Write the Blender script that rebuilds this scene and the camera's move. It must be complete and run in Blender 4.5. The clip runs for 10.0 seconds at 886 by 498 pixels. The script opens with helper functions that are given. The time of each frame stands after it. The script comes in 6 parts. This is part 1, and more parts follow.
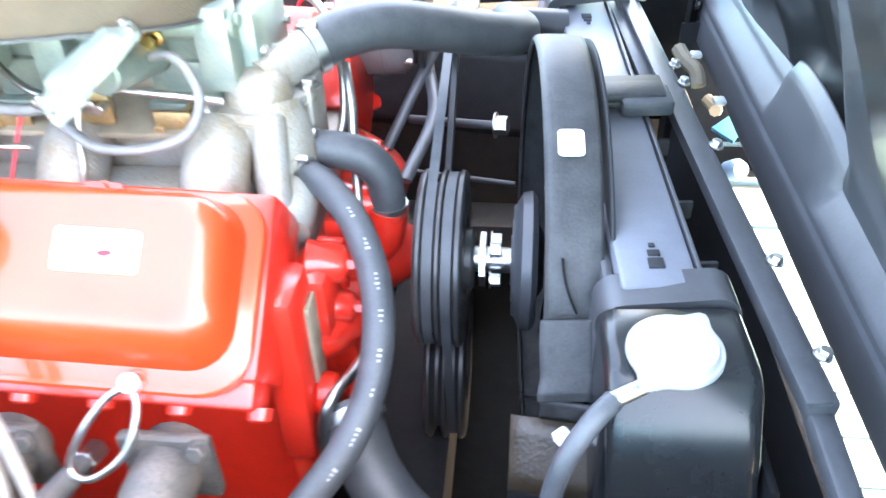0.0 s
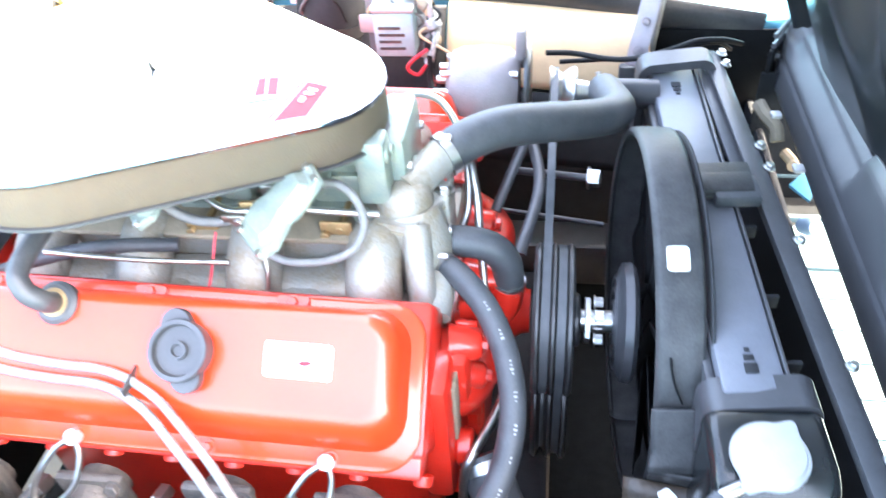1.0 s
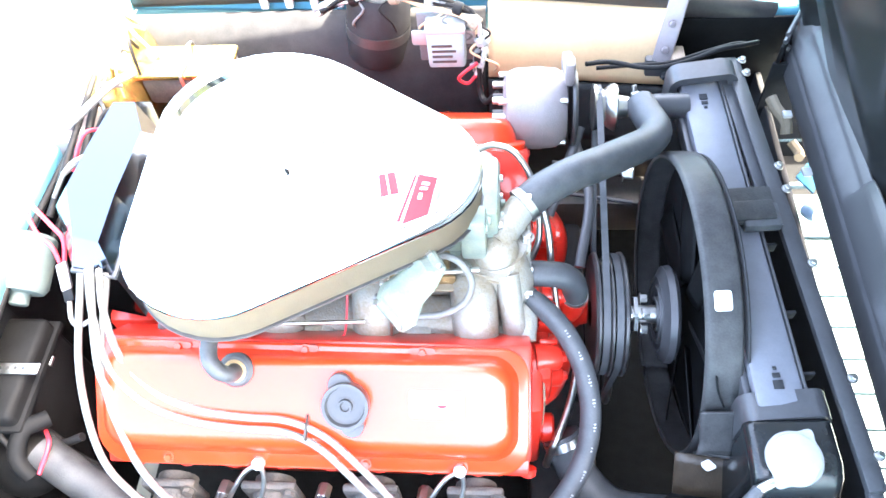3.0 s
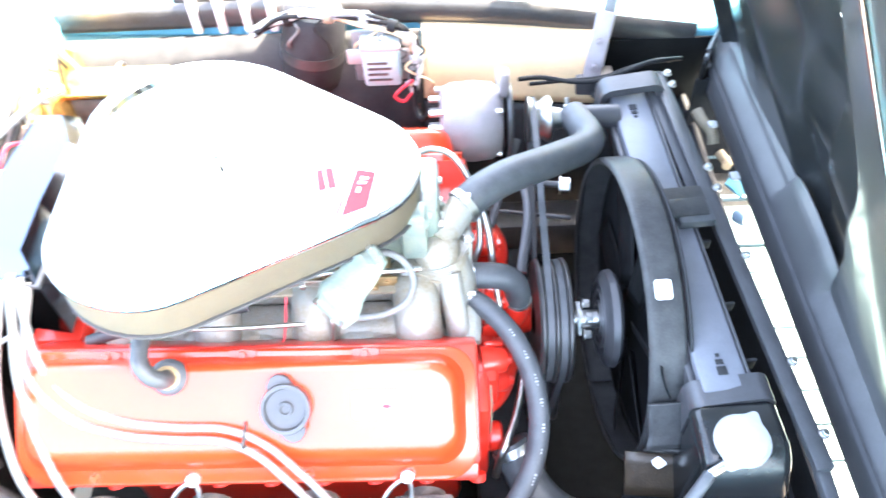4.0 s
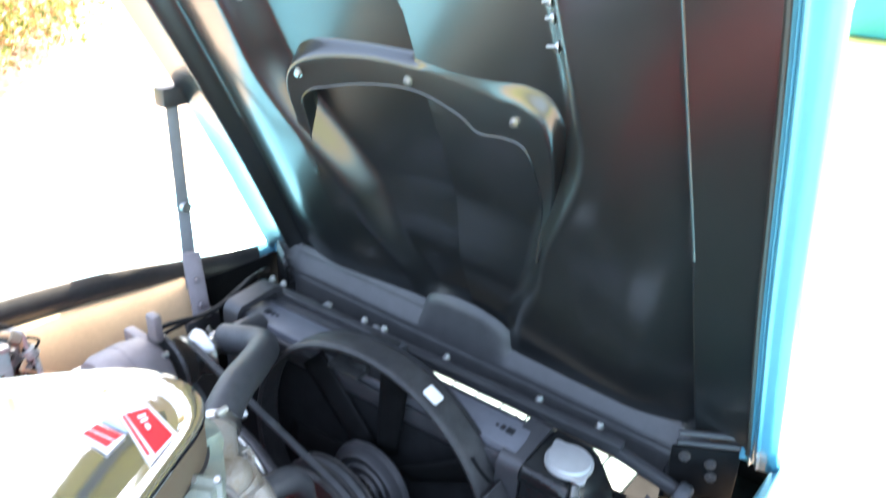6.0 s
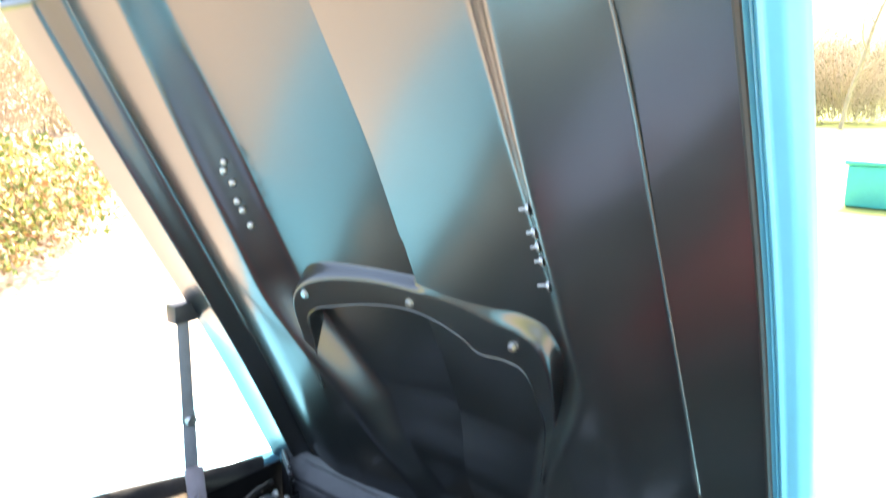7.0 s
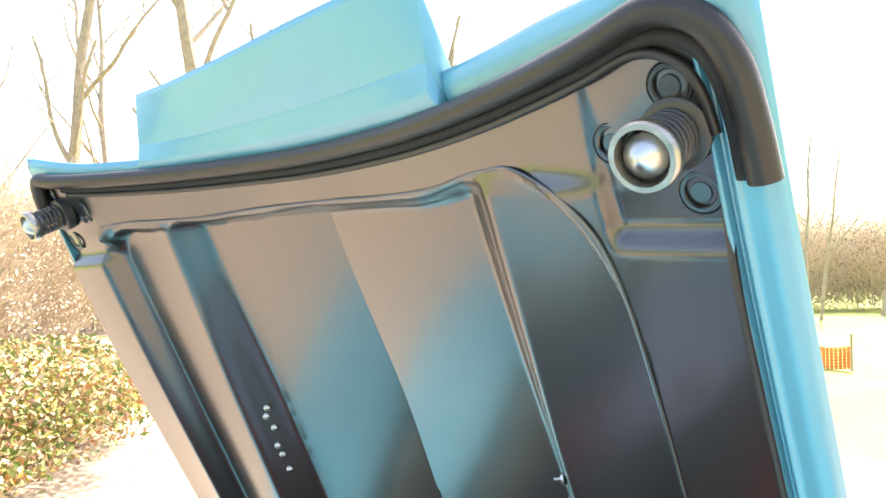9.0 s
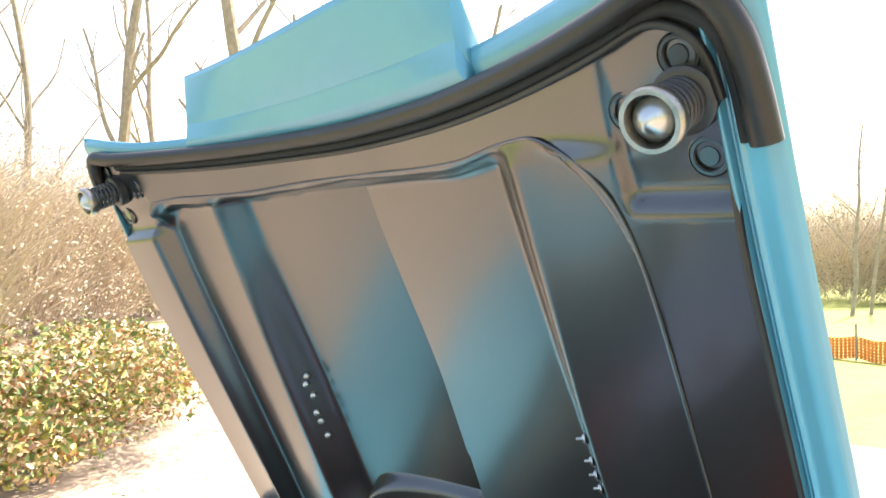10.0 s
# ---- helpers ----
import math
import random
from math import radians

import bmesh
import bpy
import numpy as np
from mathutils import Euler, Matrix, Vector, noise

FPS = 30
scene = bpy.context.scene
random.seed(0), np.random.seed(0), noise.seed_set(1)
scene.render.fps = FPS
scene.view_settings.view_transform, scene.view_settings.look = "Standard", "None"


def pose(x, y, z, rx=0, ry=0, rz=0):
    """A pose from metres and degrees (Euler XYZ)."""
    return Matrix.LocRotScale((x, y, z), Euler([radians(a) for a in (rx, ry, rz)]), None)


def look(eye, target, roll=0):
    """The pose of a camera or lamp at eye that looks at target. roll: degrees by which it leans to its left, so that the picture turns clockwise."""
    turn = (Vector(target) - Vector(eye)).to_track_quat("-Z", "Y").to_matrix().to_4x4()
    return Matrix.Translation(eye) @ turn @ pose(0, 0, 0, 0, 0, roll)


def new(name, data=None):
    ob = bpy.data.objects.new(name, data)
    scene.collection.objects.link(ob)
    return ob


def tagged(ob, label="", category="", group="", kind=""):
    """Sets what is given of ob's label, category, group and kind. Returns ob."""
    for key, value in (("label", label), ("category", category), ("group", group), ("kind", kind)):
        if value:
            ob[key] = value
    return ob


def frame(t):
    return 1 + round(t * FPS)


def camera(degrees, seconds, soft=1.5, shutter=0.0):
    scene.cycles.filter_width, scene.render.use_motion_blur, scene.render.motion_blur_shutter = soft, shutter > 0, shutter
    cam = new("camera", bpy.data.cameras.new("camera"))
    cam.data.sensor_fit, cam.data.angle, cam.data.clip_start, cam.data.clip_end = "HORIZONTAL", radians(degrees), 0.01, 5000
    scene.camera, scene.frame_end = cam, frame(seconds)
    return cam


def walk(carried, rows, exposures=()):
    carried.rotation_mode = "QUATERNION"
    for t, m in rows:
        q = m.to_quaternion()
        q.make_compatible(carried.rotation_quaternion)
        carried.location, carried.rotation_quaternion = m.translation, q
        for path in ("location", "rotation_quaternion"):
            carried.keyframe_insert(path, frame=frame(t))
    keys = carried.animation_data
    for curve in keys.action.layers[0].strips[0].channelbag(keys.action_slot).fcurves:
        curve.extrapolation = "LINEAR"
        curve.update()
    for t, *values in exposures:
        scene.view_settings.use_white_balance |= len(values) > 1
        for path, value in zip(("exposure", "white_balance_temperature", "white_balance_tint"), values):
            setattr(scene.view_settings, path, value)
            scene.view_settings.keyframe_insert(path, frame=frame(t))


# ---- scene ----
cam = camera(60.1, 10.0, soft=1.5, shutter=0.5)
PATH = [
    (0, (0.205, -0.698, 1.207), (0.033, 0.892, 0.006), -1.5),
    (0.5, (0.152, -0.768, 1.298), (-0.018, 0.826, 0.102), -4.2),
    (1, (0.127, -0.704, 1.422), (-0.149, 0.754, 0.080), -4.9),
    (1.5, (0.093, -0.681, 1.547), (-0.244, 0.677, 0.118), -6.1),
    (2, (0.022, -0.666, 1.647), (-0.292, 0.527, 0.072), -8.9),
    (2.5, (-0.008, -0.638, 1.733), (-0.288, 0.495, 0.109), -11.3),
    (2.7, (-0.018, -0.629, 1.748), (-0.237, 0.489, 0.105), -9.1),
    (3.8, (-0.011, -0.691, 1.715), (-0.110, 0.534, 0.137), -4.8),
    (4.1, (-0.026, -0.705, 1.663), (0.024, 0.589, 0.138), -1.4),
    (4.5, (-0.083, -0.693, 1.596), (0.343, 0.588, 0.151), 0.1),
    (5, (-0.206, -0.708, 1.545), (0.702, 0.528, 0.190), 0.3),
    (5.5, (-0.377, -0.683, 1.505), (0.813, 0.398, 0.411), 3.2),
    (6, (-0.423, -0.667, 1.521), (1.029, 0.469, 0.654), 2.0),
    (6.2, (-0.425, -0.672, 1.521), (1.045, 0.466, 0.765), 2.3),
    (7.3, (-0.408, -0.679, 1.608), (1.103, 0.593, 1.292), -0.2),
    (7.5, (-0.409, -0.686, 1.603), (1.100, 0.605, 1.372), -0.1),
    (8, (-0.423, -0.693, 1.637), (1.091, 0.613, 1.590), 0.5),
    (8.5, (-0.426, -0.690, 1.666), (1.073, 0.634, 1.667), -0.3),
    (9, (-0.434, -0.697, 1.676), (1.051, 0.642, 1.731), -0.5),
    (9.5, (-0.448, -0.710, 1.668), (1.003, 0.665, 1.733), 0.4),
    (10, (-0.455, -0.733, 1.653), (0.957, 0.683, 1.684), -0.1),
]
EXPOSURES = [(0, 5.1, 7250, 10), (0.5, 4.97, 7150, 10), (1, 4.85, 7050, 10), (2, 4.88, 7000, 10), (2.5, 5.03, 7050, 10), (4, 5.13, 7150, 10), (4.5, 5.22, 7200, 10), (5, 5.1, 7200, 10), (5.5, 4.15, 7250, 10), (6, 3.5, 7200, 10), (7.5, 2.95, 7100, 10), (8, 2.7, 7250, 10), (9, 2.45, 7200, 10), (10, 2.05, 7100, 10)]
walk(cam, [(t, look(eye, target, roll)) for t, eye, target, roll in PATH], EXPOSURES)

# ---- light: a high sun ahead of the car, clear pale sky ----
SUN_AZ, SUN_EL = 7.0, 53.0
to_sun = Vector((math.cos(radians(SUN_AZ)) * math.cos(radians(SUN_EL)), math.sin(radians(SUN_AZ)) * math.cos(radians(SUN_EL)), math.sin(radians(SUN_EL))))
world = bpy.data.worlds.new("sky")
scene.world = world
world.use_nodes = True
wt = world.node_tree
sky = wt.nodes.new("ShaderNodeTexSky")
sky.sky_type = "NISHITA"
sky.sun_disc = False
sky.sun_elevation = radians(SUN_EL)
sky.sun_rotation = radians(90 - SUN_AZ)
sky.dust_density = 5.0
wt.nodes["Background"].inputs["Strength"].default_value = 0.15
wt.links.new(sky.outputs[0], wt.nodes["Background"].inputs["Color"])
lamp = bpy.data.lights.new("sun", "SUN")
lamp.energy, lamp.angle, lamp.color = 3.2, radians(0.55), (1.0, 0.93, 0.82)
sun = new("sun", lamp)
sun.matrix_world = look(to_sun * 30, (0, 0, 0))


# ---- materials ----
def material(name, color, rough=0.5, metal=0.0, vary=0.15, scale=30.0, bump=0.1, bump_scale=200.0, coat=0.0, dust=None, spec=0.5, rough_vary=0.1, coat_rough=0.06, coat_ior=1.5):
    """A surface with two scales of variation, fine relief and, where given, a dusting of another colour."""
    m = bpy.data.materials.new(name)
    m.use_nodes = True
    nt = m.node_tree
    b = nt.nodes["Principled BSDF"]
    n, l = nt.nodes, nt.links
    co = n.new("ShaderNodeTexCoord")
    geo = n.new("ShaderNodeNewGeometry")
    big = n.new("ShaderNodeTexNoise")
    big.inputs["Scale"].default_value, big.inputs["Detail"].default_value = scale, 4
    fine = n.new("ShaderNodeTexNoise")
    fine.inputs["Scale"].default_value, fine.inputs["Detail"].default_value = scale * 9, 3
    for t in (big, fine):
        l.new(geo.outputs["Position"], t.inputs["Vector"])
    add = n.new("ShaderNodeMath")
    add.operation = "MULTIPLY_ADD"
    l.new(fine.outputs["Fac"], add.inputs[0])
    add.inputs[1].default_value = 0.5
    l.new(big.outputs["Fac"], add.inputs[2])
    ramp = n.new("ShaderNodeMapRange")
    ramp.inputs["From Min"].default_value, ramp.inputs["From Max"].default_value = 0.45, 1.05
    ramp.inputs["To Min"].default_value, ramp.inputs["To Max"].default_value = 1 - vary, 1 + vary
    l.new(add.outputs[0], ramp.inputs["Value"])
    scaled = n.new("ShaderNodeVectorMath")
    scaled.operation = "SCALE"
    scaled.inputs[0].default_value = color
    l.new(ramp.outputs[0], scaled.inputs["Scale"])
    out = scaled.outputs[0]
    if dust:
        dc, amount = dust
        mix = n.new("ShaderNodeMix")
        mix.data_type = "RGBA"
        r3 = n.new("ShaderNodeMapRange")
        r3.inputs["From Min"].default_value, r3.inputs["From Max"].default_value = 0.55, 0.95
        r3.inputs["To Max"].default_value = amount
        l.new(add.outputs[0], r3.inputs["Value"])
        l.new(r3.outputs[0], mix.inputs["Factor"])
        l.new(out, mix.inputs["A"])
        mix.inputs["B"].default_value = (*dc, 1)
        out = mix.outputs["Result"]
    l.new(out, b.inputs["Base Color"])
    rr = n.new("ShaderNodeMapRange")
    rr.inputs["From Min"].default_value, rr.inputs["From Max"].default_value = 0.45, 1.05
    rr.inputs["To Min"].default_value, rr.inputs["To Max"].default_value = max(0.02, rough * (1 - rough_vary)), min(1, rough * (1 + rough_vary))
    l.new(add.outputs[0], rr.inputs["Value"])
    l.new(rr.outputs[0], b.inputs["Roughness"])
    b.inputs["Metallic"].default_value = metal
    b.inputs["Coat Weight"].default_value = coat
    b.inputs["Coat Roughness"].default_value = coat_rough
    b.inputs["Coat IOR"].default_value = coat_ior
    b.inputs["Specular IOR Level"].default_value = spec
    if bump:
        bt = n.new("ShaderNodeTexNoise")
        bt.inputs["Scale"].default_value, bt.inputs["Detail"].default_value = bump_scale, 3
        l.new(geo.outputs["Position"], bt.inputs["Vector"])
        bn = n.new("ShaderNodeBump")
        bn.inputs["Strength"].default_value, bn.inputs["Distance"].default_value = bump, 0.002
        l.new(bt.outputs["Fac"], bn.inputs["Height"])
        l.new(bn.outputs[0], b.inputs["Normal"])
    return m


TEAL = material("teal_paint", (0.098, 0.325, 0.45), 0.30, 0.15, 0.05, 3, 0.0, 900, coat=0.5, rough_vary=0.05, coat_rough=0.15)
# One engine paint twice: oranger where sun falls, deeper red for shaded castings.
RED = material("engine_paint_lit", (0.72, 0.043, 0.011), 0.34, 0.0, 0.08, 25, 0.02, 120, coat=0.8, spec=0.35, coat_rough=0.13, coat_ior=1.5)
SHADERED = material("engine_paint_shaded", (0.66, 0.026, 0.014), 0.36, 0.0, 0.12, 30, 0.06, 150, coat=0.6, spec=0.4, coat_rough=0.12, coat_ior=1.5)
SATIN = material("satin_grey_black", (0.058, 0.059, 0.062), 0.42, 0.0, 0.2, 30, 0.05, 300)
DULLALU = material("dull_aluminium", (0.14, 0.15, 0.155), 0.55, 0.0, 0.2, 40, 0.1, 200)
# dusty black plastic; the brown tint stands in for sun on it
SUNDUST = material("sun_tinted_dusty_plastic", (0.034, 0.024, 0.015), 0.42, 0.0, 0.4, 30, 0.3, 300)
# dull black, also used where the low bay lies in shade
SHADOWBLACK = material("dull_shade_black", (0.026, 0.027, 0.029), 0.7, 0.0, 0.3, 40, 0.1, 300, spec=0.2)
# near-black for deep hollows: their shade is put into this colour
DEEPSHADE = material("deep_shade_black", (0.015, 0.016, 0.017), 0.85, 0.0, 0.3, 40, 0.1, 300, spec=0.05)
BLACK = material("semi_gloss_black", (0.034, 0.034, 0.035), 0.34, 0.0, 0.3, 20, 0.08, 300, dust=((0.10, 0.09, 0.08), 0.12))
HOODBLACK = material("hood_inner_black", (0.010, 0.012, 0.013), 0.31, 0.0, 0.15, 4, 0.0, 35, spec=1.0, rough_vary=0.08, coat=0.75, coat_rough=0.14, coat_ior=1.5)
TANKBLACK = material("gloss_tank_black", (0.011, 0.012, 0.0125), 0.22, 0.0, 0.2, 12, 0.05, 60, spec=0.42)
PLASTIC = material("black_plastic", (0.032, 0.033, 0.034), 0.46, 0.0, 0.3, 40, 0.2, 400, dust=((0.10, 0.095, 0.09), 0.14), spec=0.28)
RUBBER = material("rubber", (0.045, 0.050, 0.056), 0.5, 0.0, 0.25, 40, 0.15, 600, dust=((0.15, 0.14, 0.13), 0.10))
GREYBLACK = material("grey_black_paint", (0.050, 0.051, 0.055), 0.40, 0.1, 0.2, 30, 0.05, 300)
# black paint set extra dark, so corner parts and fan blades read as shaded
DIMBLACK = material("shaded_black_paint", (0.0065, 0.007, 0.0075), 0.6, 0.0, 0.4, 25, 0.15, 200, dust=((0.02, 0.019, 0.018), 0.12), spec=0.10)
SEAL = material("seal_rubber", (0.018, 0.016, 0.015), 0.42, 0.0, 0.25, 40, 0.1, 400)
PLATE = material("satin_grey_plate", (0.135, 0.142, 0.162), 0.42, 0.10, 0.12, 40, 0.05, 300)
ALU = material("cast_aluminium", (0.36, 0.37, 0.35), 0.46, 0.25, 0.3, 24, 0.6, 300, dust=((0.19, 0.135, 0.07), 0.75))
ZINC = material("zinc_plate", (0.21, 0.265, 0.25), 0.38, 0.3, 0.12, 40, 0.2, 300, dust=((0.45, 0.42, 0.25), 0.25))
GREYCAST = material("alternator_cast", (0.235, 0.208, 0.216), 0.50, 0.25, 0.12, 50, 0.4, 500)
CHROME = material("chrome", (0.62, 0.64, 0.68), 0.17, 1.0, 0.02, 10, 0.0)
SHIELDCHROME = material("shield_chrome", (0.105, 0.120, 0.155), 0.14, 1.0, 0.03, 10, 0.0, spec=0.5, coat=0.5, coat_rough=0.08)
LIDCHROME = material("lid_chrome", (0.66, 0.675, 0.69), 0.06, 1.0, 0.02, 10, 0.0)
WORN = material("worn_steel", (0.42, 0.39, 0.35), 0.36, 1.0, 0.25, 80, 0.2, 400)
STEEL = material("steel", (0.52, 0.52, 0.51), 0.33, 1.0, 0.15, 60, 0.1, 400)
RUST = material("brown_steel", (0.35, 0.24, 0.12), 0.45, 0.6, 0.4, 60, 0.3, 300)
IRON = material("cast_iron", (0.065, 0.066, 0.068), 0.6, 0.3, 0.35, 40, 0.6, 250, dust=((0.18, 0.14, 0.10), 0.3))
FOAM = material("filter_foam", (0.108, 0.084, 0.060), 0.85, 0.0, 0.12, 60, 0.5, 700)
BOTTLE = material("pale_green_bottle", (0.10, 0.128, 0.12), 0.45, 0.0, 0.12, 30, 0.05, 200, spec=0.3)
PALETEAL = material("pale_teal_paint", (0.13, 0.20, 0.215), 0.4, 0.0, 0.1, 10, 0.05, 200)
CAPWHITE = material("cap_metal", (0.44, 0.45, 0.45), 0.38, 0.4, 0.06, 60, 0.1, 300)
WHITE = material("white_label", (0.82, 0.82, 0.80), 0.5, 0.0, 0.05, 60, 0.05, 300)
REDLABEL = material("red_decal", (0.55, 0.008, 0.018), 0.5, 0.0, 0.1, 60, 0.0, spec=0.4)
BLUELABEL = material("pale_blue_decal", (0.35, 0.48, 0.60), 0.35, 0.0, 0.1, 60, 0.0)
WIRE = material("plug_wire_sleeve", (0.185, 0.187, 0.185), 0.45, 0.15, 0.2, 90, 0.5, 900)
WIREBLACK = material("black_wire", (0.010, 0.010, 0.0105), 0.6, 0.0, 0.2, 60, 0.2, 500, spec=0.2)
WIRERED = material("red_wire", (0.6, 0.03, 0.05), 0.4, 0.0, 0.1, 60, 0.0)
TAPE = material("taped_harness", (0.30, 0.32, 0.31), 0.6, 0.1, 0.6, 90, 0.8, 300)
GOLD = material("gold_cadmium", (0.72, 0.50, 0.17), 0.23, 0.9, 0.2, 40, 0.15, 200)
TAN = material("pale_tan", (0.52, 0.37, 0.22), 0.55, 0.0, 0.1, 18, 0.15, 120)
REGCASE = material("regulator_case", (0.30, 0.46, 0.48), 0.45, 0.0, 0.15, 60, 0.2, 300)
PRINT = material("worn_print", (0.32, 0.33, 0.33), 0.6, 0.0, 0.5, 300, 0.0)
GASKET = material("gasket", (0.25, 0.21, 0.15), 0.8, 0.0, 0.2, 60, 0.3, 300)
GLASS = material("windscreen_glass", (0.85, 0.9, 0.9), 0.02, 0.0, 0.02, 5, 0.0)
GLASS.node_tree.nodes["Principled BSDF"].inputs["Transmission Weight"].default_value = 1.0
CONCRETE = material("driveway", (0.31, 0.258, 0.215), 0.9, 0.0, 0.22, 0.8, 0.6, 60, dust=((0.30, 0.20, 0.12), 0.35))
LAWN = material("lawn", (0.19, 0.26, 0.045), 0.95, 0.0, 0.35, 1.2, 0.8, 20, dust=((0.35, 0.27, 0.12), 0.4))
BARK = material("bark", (0.33, 0.27, 0.22), 0.9, 0.0, 0.3, 6, 0.8, 40)
TWIG = material("twigs", (0.47, 0.39, 0.31), 0.85, 0.0, 0.3, 5, 0.3, 50)


def leaf_material(name, colours):
    """Leaves that differ one from another in colour."""
    m = material(name, (0.3, 0.3, 0.1), 0.42, 0.0, 0.3, 9, 0.1, 80)
    n, l = m.node_tree.nodes, m.node_tree.links
    geo = n.new("ShaderNodeNewGeometry")
    ramp = n.new("ShaderNodeValToRGB")
    ramp.color_ramp.interpolation = "CONSTANT"
    for k, c in enumerate(colours):
        e = ramp.color_ramp.elements[0] if k == 0 else ramp.color_ramp.elements.new(k / len(colours))
        e.position, e.color = k / len(colours), (*c, 1)
    l.new(geo.outputs["Random Per Island"], ramp.inputs["Fac"])
    l.new(ramp.outputs["Color"], n["Principled BSDF"].inputs["Base Color"])
    return m


LEAF = leaf_material("mixed_leaf", ((0.15, 0.21, 0.04), (0.44, 0.32, 0.17), (0.22, 0.25, 0.06), (0.40, 0.19, 0.08), (0.56, 0.46, 0.28), (0.10, 0.15, 0.03), (0.46, 0.38, 0.10), (0.30, 0.18, 0.10)))
PINE = material("evergreen", (0.10, 0.11, 0.05), 0.8, 0.0, 0.35, 0.8, 0.2, 30)
ORANGE = material("orange_mesh", (0.75, 0.22, 0.05), 0.7, 0.0, 0.15, 5, 0.2, 40)
AQUA = material("aqua_plastic", (0.05, 0.38, 0.38), 0.5, 0.0, 0.1, 3, 0.1, 40)

# ---- mesh helpers ----
PLACE = {}


def thing(name, at, label, category, group="", kind=""):
    """An Empty at its base, under which the parts stand."""
    ob = new(name)
    ob.empty_display_size = 0.02
    ob.location = at
    PLACE[ob.name] = Vector(at)
    return tagged(ob, label, category, group, kind)


def part(name, bm, mat, parent=None, label="", smooth=True):
    """One mesh object under a thing or a part, its origin at its middle."""
    me = bpy.data.meshes.new(name)
    lo = Vector([min(v.co[i] for v in bm.verts) for i in range(3)])
    hi = Vector([max(v.co[i] for v in bm.verts) for i in range(3)])
    mid = (lo + hi) / 2
    bmesh.ops.translate(bm, vec=-mid, verts=bm.verts)
    bmesh.ops.recalc_face_normals(bm, faces=bm.faces)
    for f in bm.faces:
        f.smooth = smooth
    if smooth:
        for e in bm.edges:
            if len(e.link_faces) == 2 and e.calc_face_angle(0) > 0.7:
                e.smooth = False
    bm.to_mesh(me)
    bm.free()
    me.materials.append(mat)
    ob = new(name, me)
    PLACE[ob.name] = mid
    if parent:
        ob.parent = parent
        ob.location = mid - PLACE[parent.name]
    else:
        ob.location = mid
    if label:
        ob["label"] = label
    return ob


def join(*bms):
    first = bms[0]
    for b in bms[1:]:
        me = bpy.data.meshes.new("tmp")
        b.to_mesh(me)
        first.from_mesh(me)
        bpy.data.meshes.remove(me)
        b.free()
    return first


def moved(bm, m):
    bmesh.ops.transform(bm, matrix=m, verts=bm.verts)
    return bm


def box(lo, hi, bevel=0.003, m=None, seg=2):
    bm = bmesh.new()
    c = [(a + b) / 2 for a, b in zip(lo, hi)]
    d = [b - a for a, b in zip(lo, hi)]
    bmesh.ops.create_cube(bm, size=1, matrix=Matrix.LocRotScale(c, None, d))
    if bevel:
        bmesh.ops.bevel(bm, geom=list(bm.edges), offset=bevel, segments=seg, affect="EDGES", profile=0.5)
    return moved(bm, m) if m else bm


def turn_to(p, q):
    """A pose at p whose z axis points to q."""
    return Matrix.Translation(p) @ (Vector(q) - Vector(p)).to_track_quat("Z", "Y").to_matrix().to_4x4()


def lathe(profile, p, q, seg=32):
    """A turned body about the axis from p to q; profile rows of (distance along, radius)."""
    bm = bmesh.new()
    rings = []
    for a, r in profile:
        if r < 1e-6:
            rings.append([bm.verts.new((0, 0, a))])
        else:
            rings.append([bm.verts.new((r * math.cos(2 * math.pi * i / seg), r * math.sin(2 * math.pi * i / seg), a)) for i in range(seg)])
    for A, B in zip(rings, rings[1:]):
        for i in range(seg):
            j = (i + 1) % seg
            if len(A) == 1 and len(B) > 1:
                bm.faces.new((A[0], B[i], B[j]))
            elif len(B) == 1 and len(A) > 1:
                bm.faces.new((A[i], B[0], A[j]))
            elif len(A) > 1:
                bm.faces.new((A[i], B[i], B[j], A[j]))
    return moved(bm, turn_to(p, q))


def rod(p, q, r, r2=None, seg=20, bevel=0.15):
    n = (Vector(q) - Vector(p)).length
    r2 = r if r2 is None else r2
    e = min(bevel * r, n * 0.3)
    return lathe([(0, 0), (0, r - e), (e, r), (n - e, r2), (n, r2 - e), (n, 0)], p, q, seg)


def hexbolt(p, n, r=0.009, h=0.008):
    n = Vector(n).normalized()
    p = Vector(p)
    washer = lathe([(0, 0), (0, r * 1.35), (0.0015, r * 1.35), (0.0015, 0)], p, p + n, 16)
    head = lathe([(0.0015, 0), (0.0015, r), (h - 0.001, r), (h, r * 0.85), (h, 0)], p, p + n, 6)
    return join(washer, head)


def smooth_path(points, per=8):
    """A Catmull-Rom curve through the points."""
    P = [Vector(p) for p in points]
    P = [P[0] * 2 - P[1]] + P + [P[-1] * 2 - P[-2]]
    out = []
    for i in range(1, len(P) - 2):
        a, b, c, d = P[i - 1:i + 3]
        for k in range(per):
            t = k / per
            out.append(0.5 * ((2 * b) + (c - a) * t + (2 * a - 5 * b + 4 * c - d) * t * t + (3 * b - a - 3 * c + d) * t ** 3))
    out.append(P[-2])
    return out


